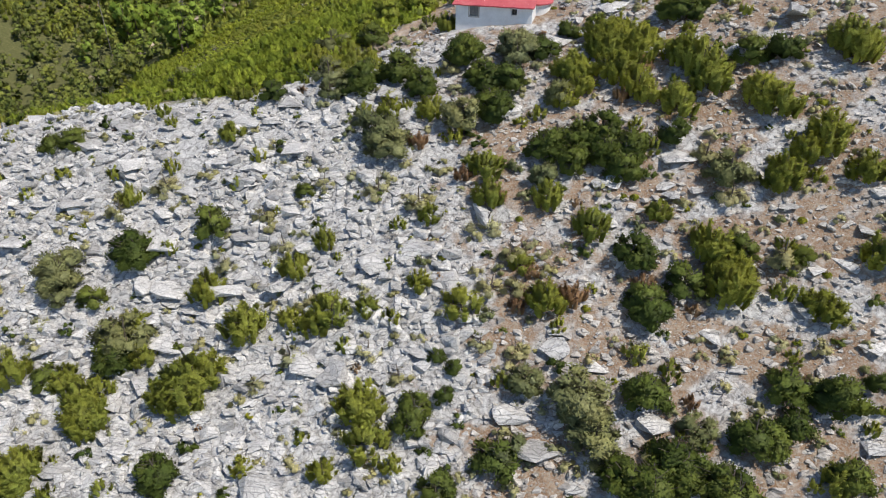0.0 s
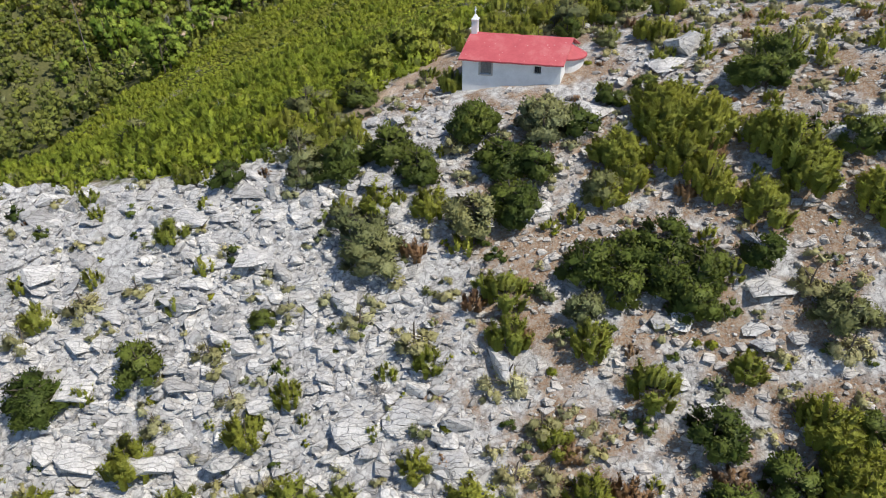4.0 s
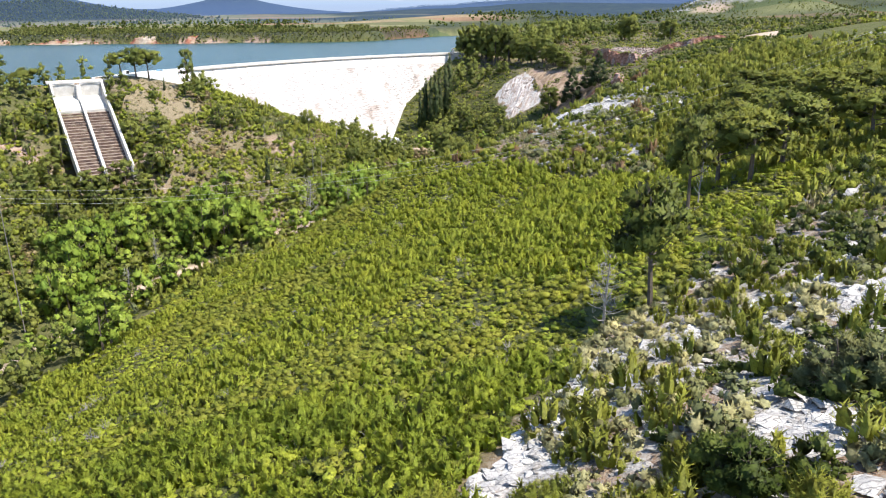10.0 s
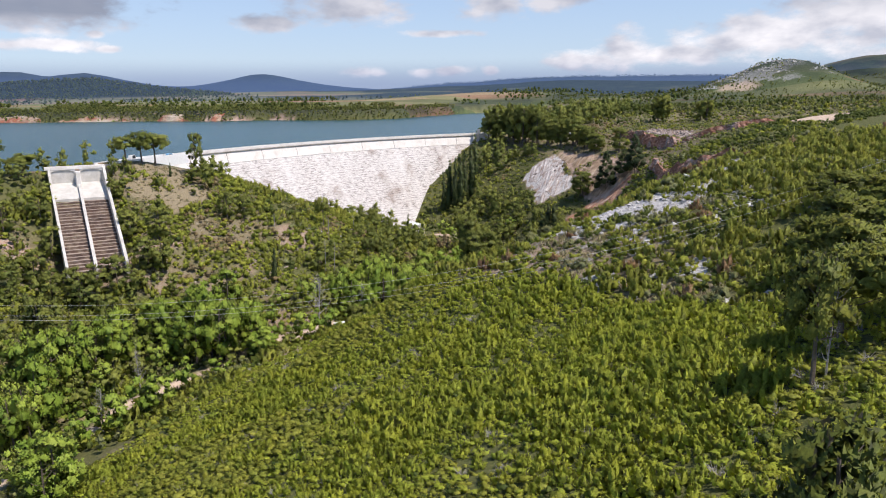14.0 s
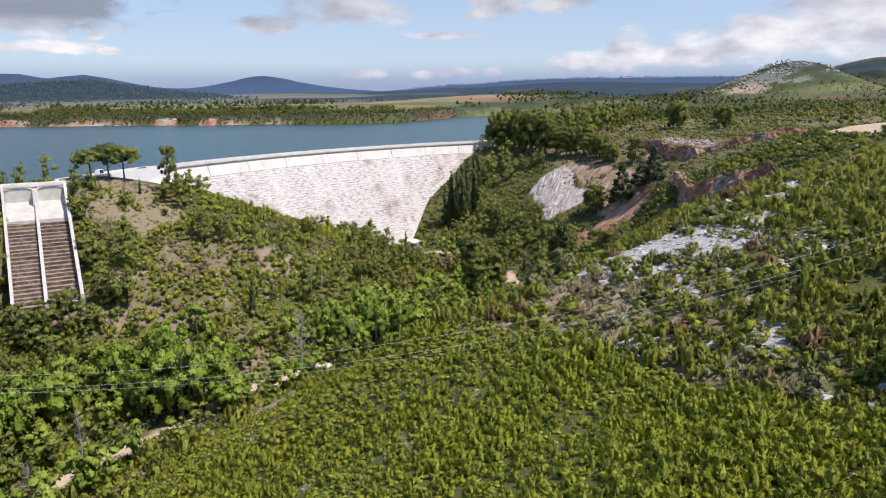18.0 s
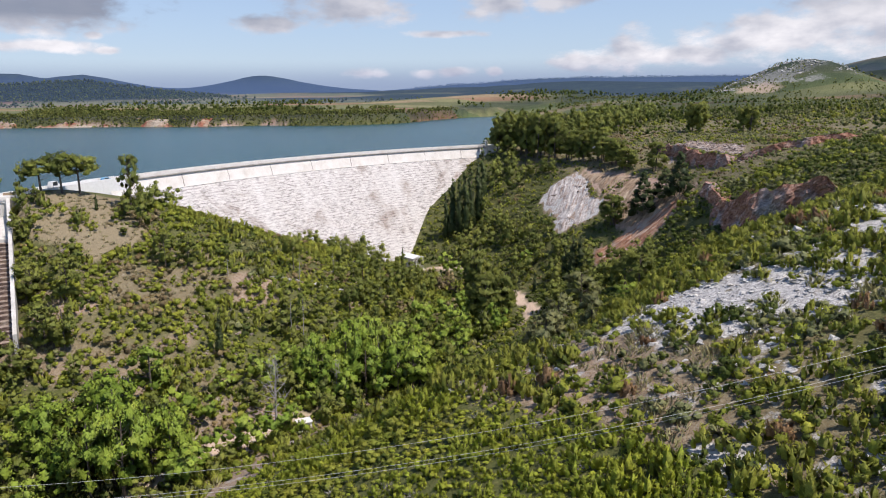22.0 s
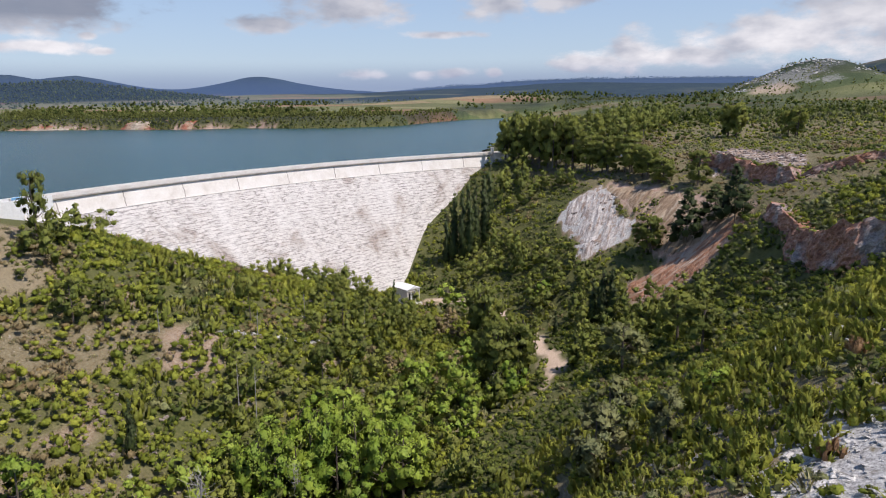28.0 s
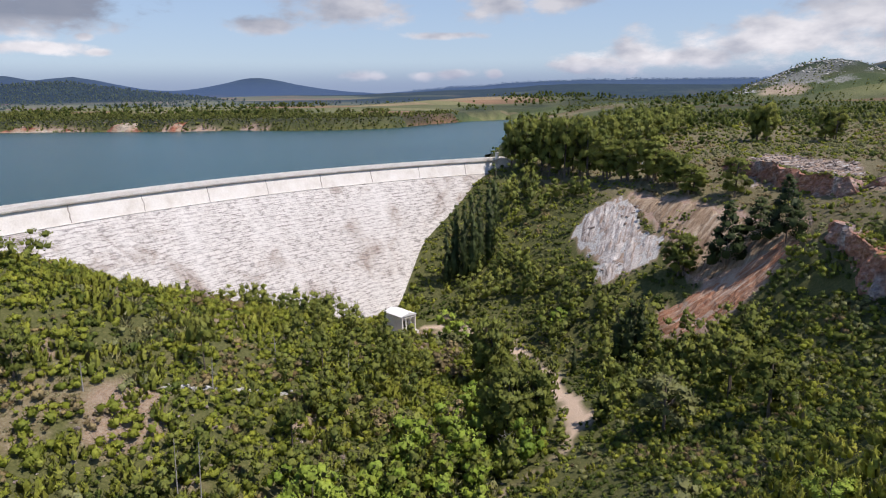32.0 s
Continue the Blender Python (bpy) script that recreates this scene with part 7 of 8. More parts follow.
N_OLIVE = ("grey_scrub", DOME_NEAR, M_OLIVE, "grey-green shrubs", "scrub")
N_BRUSH = ("dry_brush", BRUSH_NEAR, M_BRUSH, "pale dry brush", "brush")
F_OAK = ("oak_scrub", DOME_FAR, M_OAK, "dark green evergreen oak scrub", "scrub")
F_PINE = ("pine_scrub", PINE_FAR, M_PINE, "yellow-green young pines", "scrub")
F_MAQUIS = ("maquis", DOME_FAR, M_MAQUIS, "mid-green leafy maquis shrubs", "scrub")
F_OLIVE = ("grey_scrub", DOME_FAR, M_OLIVE, "grey-green shrubs", "scrub")
K_BRUSH = ("dry_brush", BRUSH_MASS, M_BRUSH, "pale dry brush", "brush")
ROCKY = [(36, 115, 5), (27, 121, 3.0), (19, 98.5, 3.2), (23, 89, 4.4)]
rocky_knoll = lambda x, y: np.any([np.hypot(x - a, y - b) + 2.5 * fbm(x, y, 4, 2, 90) < c for a, b, c in ROCKY], axis=0)
spur = lambda x, y: ~inside(x, y, THICKET) & ~(rocky_knoll(x, y) & (fbm(x, y, 3, 2, 95) < 0.1)) & (y > 84 - 0.0 * x) & (x > -60 + 0.0 * y) & (x > np.interp(y, [84, 130, 215, 300, 380], [2, 14, 30, -45, 30]) - 4) & ~((x > 20) & (y > 345 + 0.25 * x)) & ~(inside(x, y, SPUR_SLAB) & (fbm(x, y, 7, 2, 80) < 0.02))
slope_mix(-60, 130, 150, 380, 2.5, 41, spur, "spur", [(K_PINE, 0.55), (K_OAK, 0.64), (K_MAQUIS, 0.86), (K_OLIVE, 0.93), (K_RUST, 0.937), (K_BRUSH, 1.0)], (2.2, 4.7), -0.7)
slope_mix(13, 56, 64, 88, 1.9, 55, lambda x, y: x > 13 + 0.2 * (y - 64), "chapel_bank", [(N_BRUSH, 0.4), (N_PINE, 0.7), (N_OLIVE, 0.86), (N_OAK, 1.0)], (0.8, 2.3), -0.3)
slope_mix(-2, 70, 81, 150, 2.0, 45, spur, "ledge", [(N_BRUSH, 0.34), (N_PINE, 0.68), (N_OLIVE, 0.8), (N_OAK, 1.0)], (1.3, 3.6), -0.36)
left = lambda x, y: ~((x < -122) & (y > 393)) & (x < np.interp(y, [150, 215, 280, 330, 375, 420, 470, 495, 520], [-88, -80, -62, -40, -10, 12, 14, -6, -30])) & (y < 545) & ~(inside(x, y, HILLTOP) & (fbm(x, y, 7, 2, 79) < -0.05)) & ~(np.any([inside(x, y, q) for q in BARE_HILL], axis=0) & (fbm(x, y, 6, 2, 79) < -0.42))
slope_mix(-170, 20, 250, 545, 2.75, 42, left, "valley", [(F_DRY, 0.06), (F_MAQUIS, 0.7), (F_PINE, 0.84), (F_OAK, 0.93), (F_OLIVE, 0.97), (K_BRUSH, 1.0)], (2.8, 6.6), -0.8)
x, y, r = sown(-155, -75, 318, 412, 1.5, 46)
x, y = thin(x, y, inside(x, y, HILLTOP) | np.any([inside(x, y, q) for q in BARE_HILL], axis=0), clear_of(x, y), r.random(len(x)) < 0.6)
mass("hilltop_brush", BRUSH_MASS, M_BRUSH, x, y, r.uniform(0.9, 2.2, len(x)), "dry straw-coloured tufts on the bare hill", "brush")
right = lambda x, y: (x > np.interp(y, [330, 375, 420, 470, 495, 520, 600], [-36, -10, 14, 22, 4, -28, -70])) & (y > 325) & ~spur(x, y) & ~bare_ground(x, y)
table = lambda x, y: right(x, y) & (land(x, y, False) > 58) & (y > 440)
gully = lambda x, y: right(x, y) & ~table(x, y)
slope_mix(-70, 200, 325, 630, 2.6, 43, gully, "ravine", [(F_OAK, 0.5), (F_MAQUIS, 0.8), (F_PINE, 0.87), (F_OLIVE, 0.95), (F_DRY, 1.0)], (2.0, 4.4), -0.6)
slope_mix(0, 200, 440, 630, 3.4, 48, table, "plateau", [(F_OLIVE, 0.3), (F_MAQUIS, 0.62), (F_OAK, 0.82), (F_DRY, 1.0)], (1.6, 4.2), -0.4)
slope_mix(60, 330, 600, 720, 5.4, 50, lambda x, y: (y > 632) | (x > 200), "table", [(F_OLIVE, 0.36), (F_MAQUIS, 0.6), (F_OAK, 0.85), (F_PINE, 0.93), (F_DRY, 1.0)], (2.4, 5.6), -0.45)
under_cliff = lambda x, y: gully(x, y) & (x > 26) & (x < 132) & (y < 470)
slope_mix(26, 132, 330, 470, 3.0, 49, under_cliff, "cliff_foot", [(F_OAK, 0.6), (F_MAQUIS, 0.85), (F_OLIVE, 1.0)], (3.0, 5.6), -0.8)
beyond = lambda x, y: (y > 600) | (x > 200) | (x < -200)
FAR_TREE = kinds_of(dome_bush, 4, 790, leaves=16, w=0.26, l=0.3, height=0.9, n=2, tri=True)
G_OAK = ("oak_scrub", FAR_TREE, M_OAK, "dark green evergreen oak scrub", "scrub")
G_MAQUIS = ("maquis", FAR_TREE, M_MAQUIS, "mid-green leafy maquis shrubs", "scrub")
G_OLIVE = ("grey_scrub", FAR_TREE, M_OLIVE, "grey-green shrubs", "scrub")
wander = lambda x, y: 10.0 * fbm(x, y, 15, 3, 77)
outskirts = lambda x, y: ~inside(x, y, THICKET) & ~inside(x, y, SLAB) & ((x < -66 + wander(x, y)) | (x > 46 + wander(x, y)) | (y < 22 + wander(x, y))) & ~((x > 44) & (x < 130) & (y > 150)) & ~((x < -66) & (x > -170) & (y > 250))
slope_mix(-330, 330, -90, 330, 8.5, 47, outskirts, "outskirts", [(G_OAK, 0.4), (G_MAQUIS, 0.8), (G_OLIVE, 1.0)], (2.5, 6.0), -0.5)
slope_mix(-420, 700, 300, 1100, 10.5, 44, beyond, "far", [(G_OAK, 0.4), (G_MAQUIS, 0.75), (G_OLIVE, 1.0)], (3.0, 7.0), -0.25)

# woods
def woods(name, crowns, material, x0, x1, y0, y1, spacing, seed, region, heights, label):
    x, y, r = sown(x0, x1, y0, y1, spacing, seed)
    x, y = thin(x, y, region(x, y), clear_of(x, y), dist_line(x, y, VALLEY_ROAD) > np.where((y > 345) & (y < 420), 1.2, 6.0), ~((x > 10) & (x < 29) & (y > 421) & (y < 470)))
    z = land(x, y)
    ok = dam_clear(x, y, z)
    x, y, z = x[ok], y[ok], z[ok]
    mass(name, crowns, material, x, y, r.uniform(*heights, len(x)), label, "wood", tall=(0.9, 1.3), zs=z, sink=0.03)


woods("stream_wood", BROAD_MASS, M_BROAD, -140, 50, 150, 500, 7.5, 51, lambda x, y: (dist_line(x, y, [p[:2] for p in STREAM]) < 14) & (fbm(x, y, 30, 2, 9) > -0.25), (7, 11), "fresh green trees along the stream")
woods("valley_pine_wood", TREE_MASS, M_PINE_DARK, -200, 60, 150, 520, 6.8, 52, lambda x, y: left(x, y) & (fbm(x, y, 40, 2, 4) + 0.4 * step01(-x - 60, 0, 60) - 0.8 * step01(land(x, y, False), 26, 40) * (x > -118) > -0.15), (6, 10), "dark pines on the valley's side")
DRY_WOOD = [(-22.7, 398), (-8.5, 430), (-4, 481), (-13, 478), (-32, 416), (-50, 382), (-40, 372)]
woods("dry_wood", TREE_MASS, M_DRY, -55, 0, 365, 485, 6.0, 59, lambda x, y: inside(x, y, DRY_WOOD) & (fbm(x, y, 14, 2, 8) > -0.1), (4, 8), "grey-brown half-dry trees by the stream")
woods("ravine_wood", TREE_MASS, M_PINE_DARK, -10, 110, 350, 600, 6.5, 53, lambda x, y: gully(x, y) & (land(x, y, False) < 34) & (fbm(x, y, 34, 2, 6) > -0.2), (6, 12), "dark pines in the ravine")
woods("plateau_pine_wood", TREE_MASS, M_PINE_DARK, 12, 330, 560, 800, 8.0, 54, lambda x, y: (x > 12 + 0.05 * (y - 600)) & (x < 62 + 0.4 * (y - 560)) & (fbm(x, y, 60, 2, 7) > -0.25), (9, 14), "dark pines behind the dam's end")
farbank = lambda x, y: (y > far_bank(x) + 6) & ~inside(x, y, LAKE_SHORE) & (fbm(x, y, 130, 3, 13) > 0.0) | ((y > far_bank(x) + 6) & (y < far_bank(x) + 80) & ~inside(x, y, LAKE_SHORE)) | ((y > far_bank(x) - 1) & (y < far_bank(x) + 8) & ~inside(x, y, LAKE_SHORE) & (fbm(x, y, 25, 2, 14) > -0.1))
woods("far_shore_wood", FAR_TREE, M_SHORE, -900, 320, 1080, 1400, 5.3, 55, farbank, (4, 7.5), "green scrub and trees on the far shore")
copse = lambda x, y: (fbm(x * 0.5, y, 60, 3, 15) > 0.26) & (land(x, y, False) > 66)
woods("hedges_and_copses", FAR_TREE, M_OAK, -1500, 500, 1180, 2200, 15.0, 56, copse, (6, 13), "dark hedges and copses between the far fields")
knolls = lambda x, y: np.exp(-((x + 1060) / 300) ** 2 - ((y - 2250) / 260) ** 2) + np.exp(-((x + 1450) / 340) ** 2 - ((y - 2300) / 260) ** 2) > 0.25 + 0.3 * fbm(x, y, 90, 3, 16)
woods("wooded_knoll", FAR_TREE, M_OAK, -1900, -700, 1950, 2600, 14.0, 57, knolls, (7, 12), "dark wooded foothill beyond the lake")
woods("plateau_oaks", FAR_TREE, M_OAK, 40, 460, 690, 1000, 8.5, 64, lambda x, y: (x > 40 + 0.1 * (y - 600)) & (fbm(x, y, 40, 3, 17) > -0.05), (4.0, 9.0), "round evergreen oaks on the plateau")
woods("olive_grove", FAR_TREE, M_OLIVE, 60, 460, 690, 1000, 8.0, 66, lambda x, y: (x > 60 + 0.1 * (y - 600)) & (fbm(x, y, 40, 3, 17) < 0.05), (3.5, 6.0), "grey-green olive trees on the plateau")
woods("ridge_wood", FAR_TREE, M_OAK, -300, 1500, 3650, 4350, 34.0, 67, lambda x, y: fbm(x, y, 160, 3, 20) > -0.2, (7, 12), "wooded skyline of the far ridge")
woods("right_hill_scrub", FAR_TREE, M_SHORE, 150, 900, 900, 1650, 11.0, 57, lambda x, y: (fbm(x, y, 45, 3, 18) > 0.0), (3.0, 7.0), "dark scrub on the stony hill")
woods("left_bank_wood", TREE_MASS, M_PINE_DARK, -330, -178, 300, 400, 9.0, 58, lambda x, y: (fbm(x, y, 40, 2, 19) > -0.1) & (y < 362), (6, 9), "pines beside the spillway")

fill_first_slope()

# ---- rocks ----
def rock_shape(seed, flat=0.6):
    bm = bmesh.new()
    rng = np.random.default_rng(seed)
    lean = Matrix.Rotation(rng.normal() * 0.22, 3, 'X') @ Matrix.Rotation(rng.normal() * 0.22, 3, 'Y')
    for i in range(12):
        d = rng.normal(size=3)
        d /= np.abs(d).max() ** 0.7 * np.linalg.norm(d) ** 0.3
        j = lean @ Vector(d * rng.uniform(0.4, 0.6) * np.array((1.0, 0.74, 0.9 * flat)))
        bm.verts.new(j)
    bmesh.ops.convex_hull(bm, input=bm.verts)
    bmesh.ops.delete(bm, geom=[v for v in bm.verts if not v.link_faces], context='VERTS')
    bmesh.ops.triangulate(bm, faces=bm.faces)
    bm.verts.index_update()
    v = np.array([p.co for p in bm.verts])
    f = np.array([[q.index for q in t.verts] for t in bm.faces])
    bm.free()
    return v, f


ROCKS = [rock_shape(900 + i, 0.45 + 0.09 * (i % 4)) for i in range(14)]


def stones(name, x, y, sizes, label, material=None, tall=(0.7, 1.2)):
    mass(name, ROCKS, material or M_ROCK, x, y, sizes, label, "rock", tall=tall, sink=-0.02, lie=0.25)


def heavy(r, n, lo, hi, power=2.2):
    return lo + (hi - lo) * r.random(n) ** power


x, y, r = sown(-74, 6, 20, 80, 0.55, 61)
x, y = thin(x, y, inside(x, y, SLAB) | (inside(x + np.abs(wander(x, y)), y + np.abs(wander(y, x)), SLAB) & ((y < 50) | (x < -50))), fbm(x, y, 6, 3, 62) > -0.45)
stones("slab_rocks", x, y, heavy(r, len(x), 0.35, 1.7, 2.6), "pale broken limestone slabs and ledges covering the slope", tall=(0.8, 1.6))
x, y, r = sown(-60, 40, 28, 76, 3.2, 60)
x, y = thin(x, y, inside(x, y, SLAB) | (r.random(len(x)) < 0.3), clear_of(x, y), fbm(x, y, 9, 2, 59) > -0.1)
stones("slab_ledges", x, y, heavy(r, len(x), 1.5, 3.8, 1.6), "long grey limestone ledges breaking out of the slope", tall=(0.3, 0.55))
x, y, r = sown(-6, 50, 26, 84, 0.43, 63)
x, y = thin(x, y, x < 46 + 1.6 * wander(x, y), y > 27 + wander(x, y), ~inside(x, y, SLAB), clear_of(x, y), fbm(x, y, 7, 3, 64) > -0.5, (y < 76) | (r.random(len(x)) < 0.35))
stones("scree", x, y, heavy(r, len(x), 0.13, 0.95, 3.2), "loose pale stones on reddish soil", M_PALE)
x, y, r = sown(2, 70, 84, 160, 0.9, 65)
x, y = thin(x, y, spur(x, y), fbm(x, y, 12, 3, 66) > -0.05)
stones("ledge_rocks", x, y, heavy(r, len(x), 0.22, 1.4, 3.0), "grey-white limestone ledges above the path", M_STONE, tall=(0.4, 0.8))
x, y, r = sown(0, 52, 78, 140, 0.6, 89)
x, y = thin(x, y, (dist_line(x, y, STONY_STRIP) + 2.0 * fbm(x, y, 3, 2, 87) < 1.9) | rocky_knoll(x, y))
x_hill, y_hill, r_hill = sown(440, 660, 1430, 1600, 8.0, 98)
x_hill, y_hill = thin(x_hill, y_hill, fbm(x_hill, y_hill, 35, 3, 84) > -0.05)
stones("hill_rocks", x_hill, y_hill, heavy(r_hill, len(x_hill), 2.5, 8.0, 2.0), "grey limestone outcrops along the ridge of the far hill", tall=(0.4, 0.8))
stones("strip_rocks", x, y, heavy(r, len(x), 0.35, 2.1, 2.4), "white limestone rubble along the ledge", tall=(0.4, 0.8))
def outcrop(x, y):
    return fbm(x, y, 26, 3, 67) > 0.12
x, y, r = sown(-12, 130, 225, 370, 1.0, 68)
x, y = thin(x, y, spur(x, y) | inside(x, y, SPUR_SLAB), inside(x, y, SPUR_SLAB) | np.any([inside(x, y, q) for q in SLAB_BITS], axis=0) | (outcrop(x, y) & (fbm(x, y, 9, 2, 81) > 0.1)))
# on the spur's bare pavement
x, y = thin(x, y, fbm(x, y, 4, 3, 82) > -0.22)
stones("spur_rocks", x, y, heavy(r, len(x), 0.35, 1.7, 2.8), "white limestone pavement along the spur", tall=(0.5, 0.95))
x, y, r = sown(20, 200, 150, 330, 3.4, 69)
x, y = thin(x, y, spur(x, y), outcrop(x, y))
stones("hill_rocks", x, y, heavy(r, len(x), 0.8, 2.6), "scattered pale rocks on the scrubby hill")
x, y, r = sown(-150, 20, 320, 500, 3.2, 70)
x, y = thin(x, y, left(x, y), fbm(x, y, 18, 3, 71) > 0.1, clear_of(x, y))
stones("valley_rocks", x, y, heavy(r, len(x), 0.6, 2.2), "pale stones on the brown hillside", M_BROWNROCK)

x, y, r = sown(-84, -44, 384, 424, 0.9, 92)
x, y = thin(x, y, dist_line(x, y, [(-79.5, 389.8), (-74.6, 392.5), (-67.4, 395.6), (-57.3, 407), (-53.5, 411.4), (-48.5, 416.8)]) < 0.9, fbm(x, y, 8, 2, 93) > -0.1)
stones("ledge_wall_stones", x, y, heavy(r, len(x), 0.9, 2.0), "low line of pale stones across the hillside")
x, y, r = sown(30, 132, 380, 575, 1.7, 72)
x, y = thin(x, y, rocky_face(x, y), fbm(x, y, 5, 2, 73) > -0.4)
stones("cliff_rocks", x, y, heavy(r, len(x), 0.8, 2.6), "broken grey and reddish rock of the cut bank", M_BROWNROCK)

def cliff_stone():
    """Layered red-brown and grey rock of the cut cliffs."""
    m, nt, b = mat("layered_cliff")
    p = where(nt)
    lay = nt.nodes.new("ShaderNodeMapping")
    lay.inputs["Scale"].default_value = (0.5, 0.5, 0.9)
    lay.inputs["Rotation"].default_value = (0.25, 0.15, 0)
    nt.links.new(p, lay.inputs[0])
    n0, n1, n2 = noise_tex(nt, p, 0.09, 4.0), noise_tex(nt, lay.outputs[0], 0.8, 7.0, 0.7), noise_tex(nt, p, 2.2, 8.0, 0.75)
    red = ramp(nt, n1, [(0.32, (0.17, 0.07, 0.045)), (0.5, (0.38, 0.18, 0.115)), (0.7, (0.52, 0.34, 0.26))])
    grey = ramp(nt, n1, [(0.32, (0.17, 0.14, 0.13)), (0.5, (0.36, 0.31, 0.29)), (0.7, (0.52, 0.47, 0.44))])
    col = mix(nt, ramp(nt, n0, [(0.5, (0, 0, 0)), (0.66, (1, 1, 1))]), red, grey)
    col = mix(nt, 0.7, col, ramp(nt, n2, [(0.33, (0.3, 0.28, 0.27)), (0.58, (1, 1, 1))]), 'MULTIPLY')
    nt.links.new(col, b.inputs["Base Color"])
    b.inputs["Roughness"].default_value = 0.9
    bump(nt, b, n1, 0.9, 0.5)
    return m


M_CLIFF = cliff_stone()


def crag(line, heights, back, seed):
    """A broken rock face standing on a line of the plan, its top running back into the hill."""
    pts = np.array(line, float)
    run = np.concatenate([[0], np.cumsum(np.hypot(*np.diff(pts, axis=0).T))])
    u = np.arange(0, run[-1], 0.7)
    px, py, hh = np.interp(u, run, pts[:, 0]), np.interp(u, run, pts[:, 1]), np.interp(u, run, heights)
    tx, ty = np.gradient(px), np.gradient(py)
    ln = np.hypot(tx, ty)
    nx, ny = ty / ln, -tx / ln
    flip = np.where(nx * -0.5 + ny * -0.86 < 0, -1, 1)
    nx, ny = nx * flip, ny * flip
    foot = land(px, py, False)
    hh = hh * (1 + 0.22 * fbm(u, u * 0, 7, 3, seed)) * np.clip(np.minimum(u, run[-1] - u) / 5, 0.05, 1)
    rows = []
    for v in np.linspace(-0.25, 1, 19):
        z = foot + v * hh
        out = 2.4 * fbm(u, z * 0.8, 6, 5, seed + 1, 0.6) + 0.7 * fbm(u + z, z - u, 1.6, 3, seed + 2) - 0.22 * v * hh
        rows.append(np.stack([px + nx * out, py + ny * out, z], -1))
    for w in np.linspace(0.12, 1, 8):
        bx, by = px - nx * back * w, py - ny * back * w
        z = (foot + hh) * (1 - w) + (land(bx, by, False) - 0.6) * w + 0.5 * fbm(bx, by, 4, 3, seed + 4) * (1 - w)
        off = -0.22 * hh * (1 - w)
        rows.append(np.stack([bx + nx * off, by + ny * off, z], -1))
    v = np.concatenate(rows)
    n = len(u)
    idx = np.arange(len(v)).reshape(-1, n)
    f = np.stack([idx[:-1, :-1], idx[:-1, 1:], idx[1:, 1:], idx[1:, :-1]], -1).reshape(-1, 4)
    rng = np.random.default_rng(seed)
    grow = rng.permutation(np.arange(19 * n, len(v) - n))[:int(run[-1] * back / 7)]
    for (kind, crowns, material, label, cat), part_of in ((F_OAK, 0), (F_OLIVE, 1), (F_MAQUIS, 2)):
        k = grow[part_of::3]
        mass("cliff_top_" + kind, crowns, material, v[k, 0], v[k, 1], rng.uniform(1.6, 3.8, len(k)), label, cat, zs=v[k, 2])
    ob = new("rock_face", mesh_of("rock_face", v, f, M_CLIFF))
    return tagged(ob, "layered red-brown and grey rock face above the ravine", "cliff", "rock faces")


crag([(91, 456), (88.5, 446), (86.5, 435), (84.5, 424), (83.5, 408), (86, 394), (94, 384), (106, 376)], [2, 5, 8, 10, 12, 12, 10, 5], 13, 301)
crag([(93, 548), (95, 528), (97.5, 506), (100, 486), (105, 470)], [4, 6, 7, 7, 5], 16, 311)
crag([(108, 474), (116, 462), (128, 452), (146, 446)], [2, 3, 3, 2], 10, 321)

def streaked(name, tones, fall):
    """Bare eroded earth or scree, streaked down the slope; fall: the compass of the slope in the plan."""
    m, nt, b = mat(name)
    p = where(nt)
    run = nt.nodes.new("ShaderNodeMapping")
    run.vector_type = 'TEXTURE'
    run.inputs["Rotation"].default_value = (0, 0, fall)
    run.inputs["Scale"].default_value = (9.0, 1.3, 9.0)
    nt.links.new(p, run.inputs[0])
    n0, n1, n2 = noise_tex(nt, run.outputs[0], 1.0, 6.0, 0.65), noise_tex(nt, p, 0.12, 4.0), noise_tex(nt, p, 2.4, 8.0, 0.75)
    col = ramp(nt, n0, tones)
    col = mix(nt, 0.6, col, ramp(nt, n1, [(0.35, (0.62, 0.55, 0.5)), (0.62, (1.1, 1.1, 1.1))]), 'MULTIPLY')
    col = mix(nt, 0.6, col, ramp(nt, n2, [(0.34, (0.4, 0.38, 0.36)), (0.58, (1.08, 1.08, 1.08))]), 'MULTIPLY')
    nt.links.new(col, b.inputs["Base Color"])
    b.inputs["Roughness"].default_value = 0.92
    bump(nt, b, n2, 0.9, 0.35)
    return m


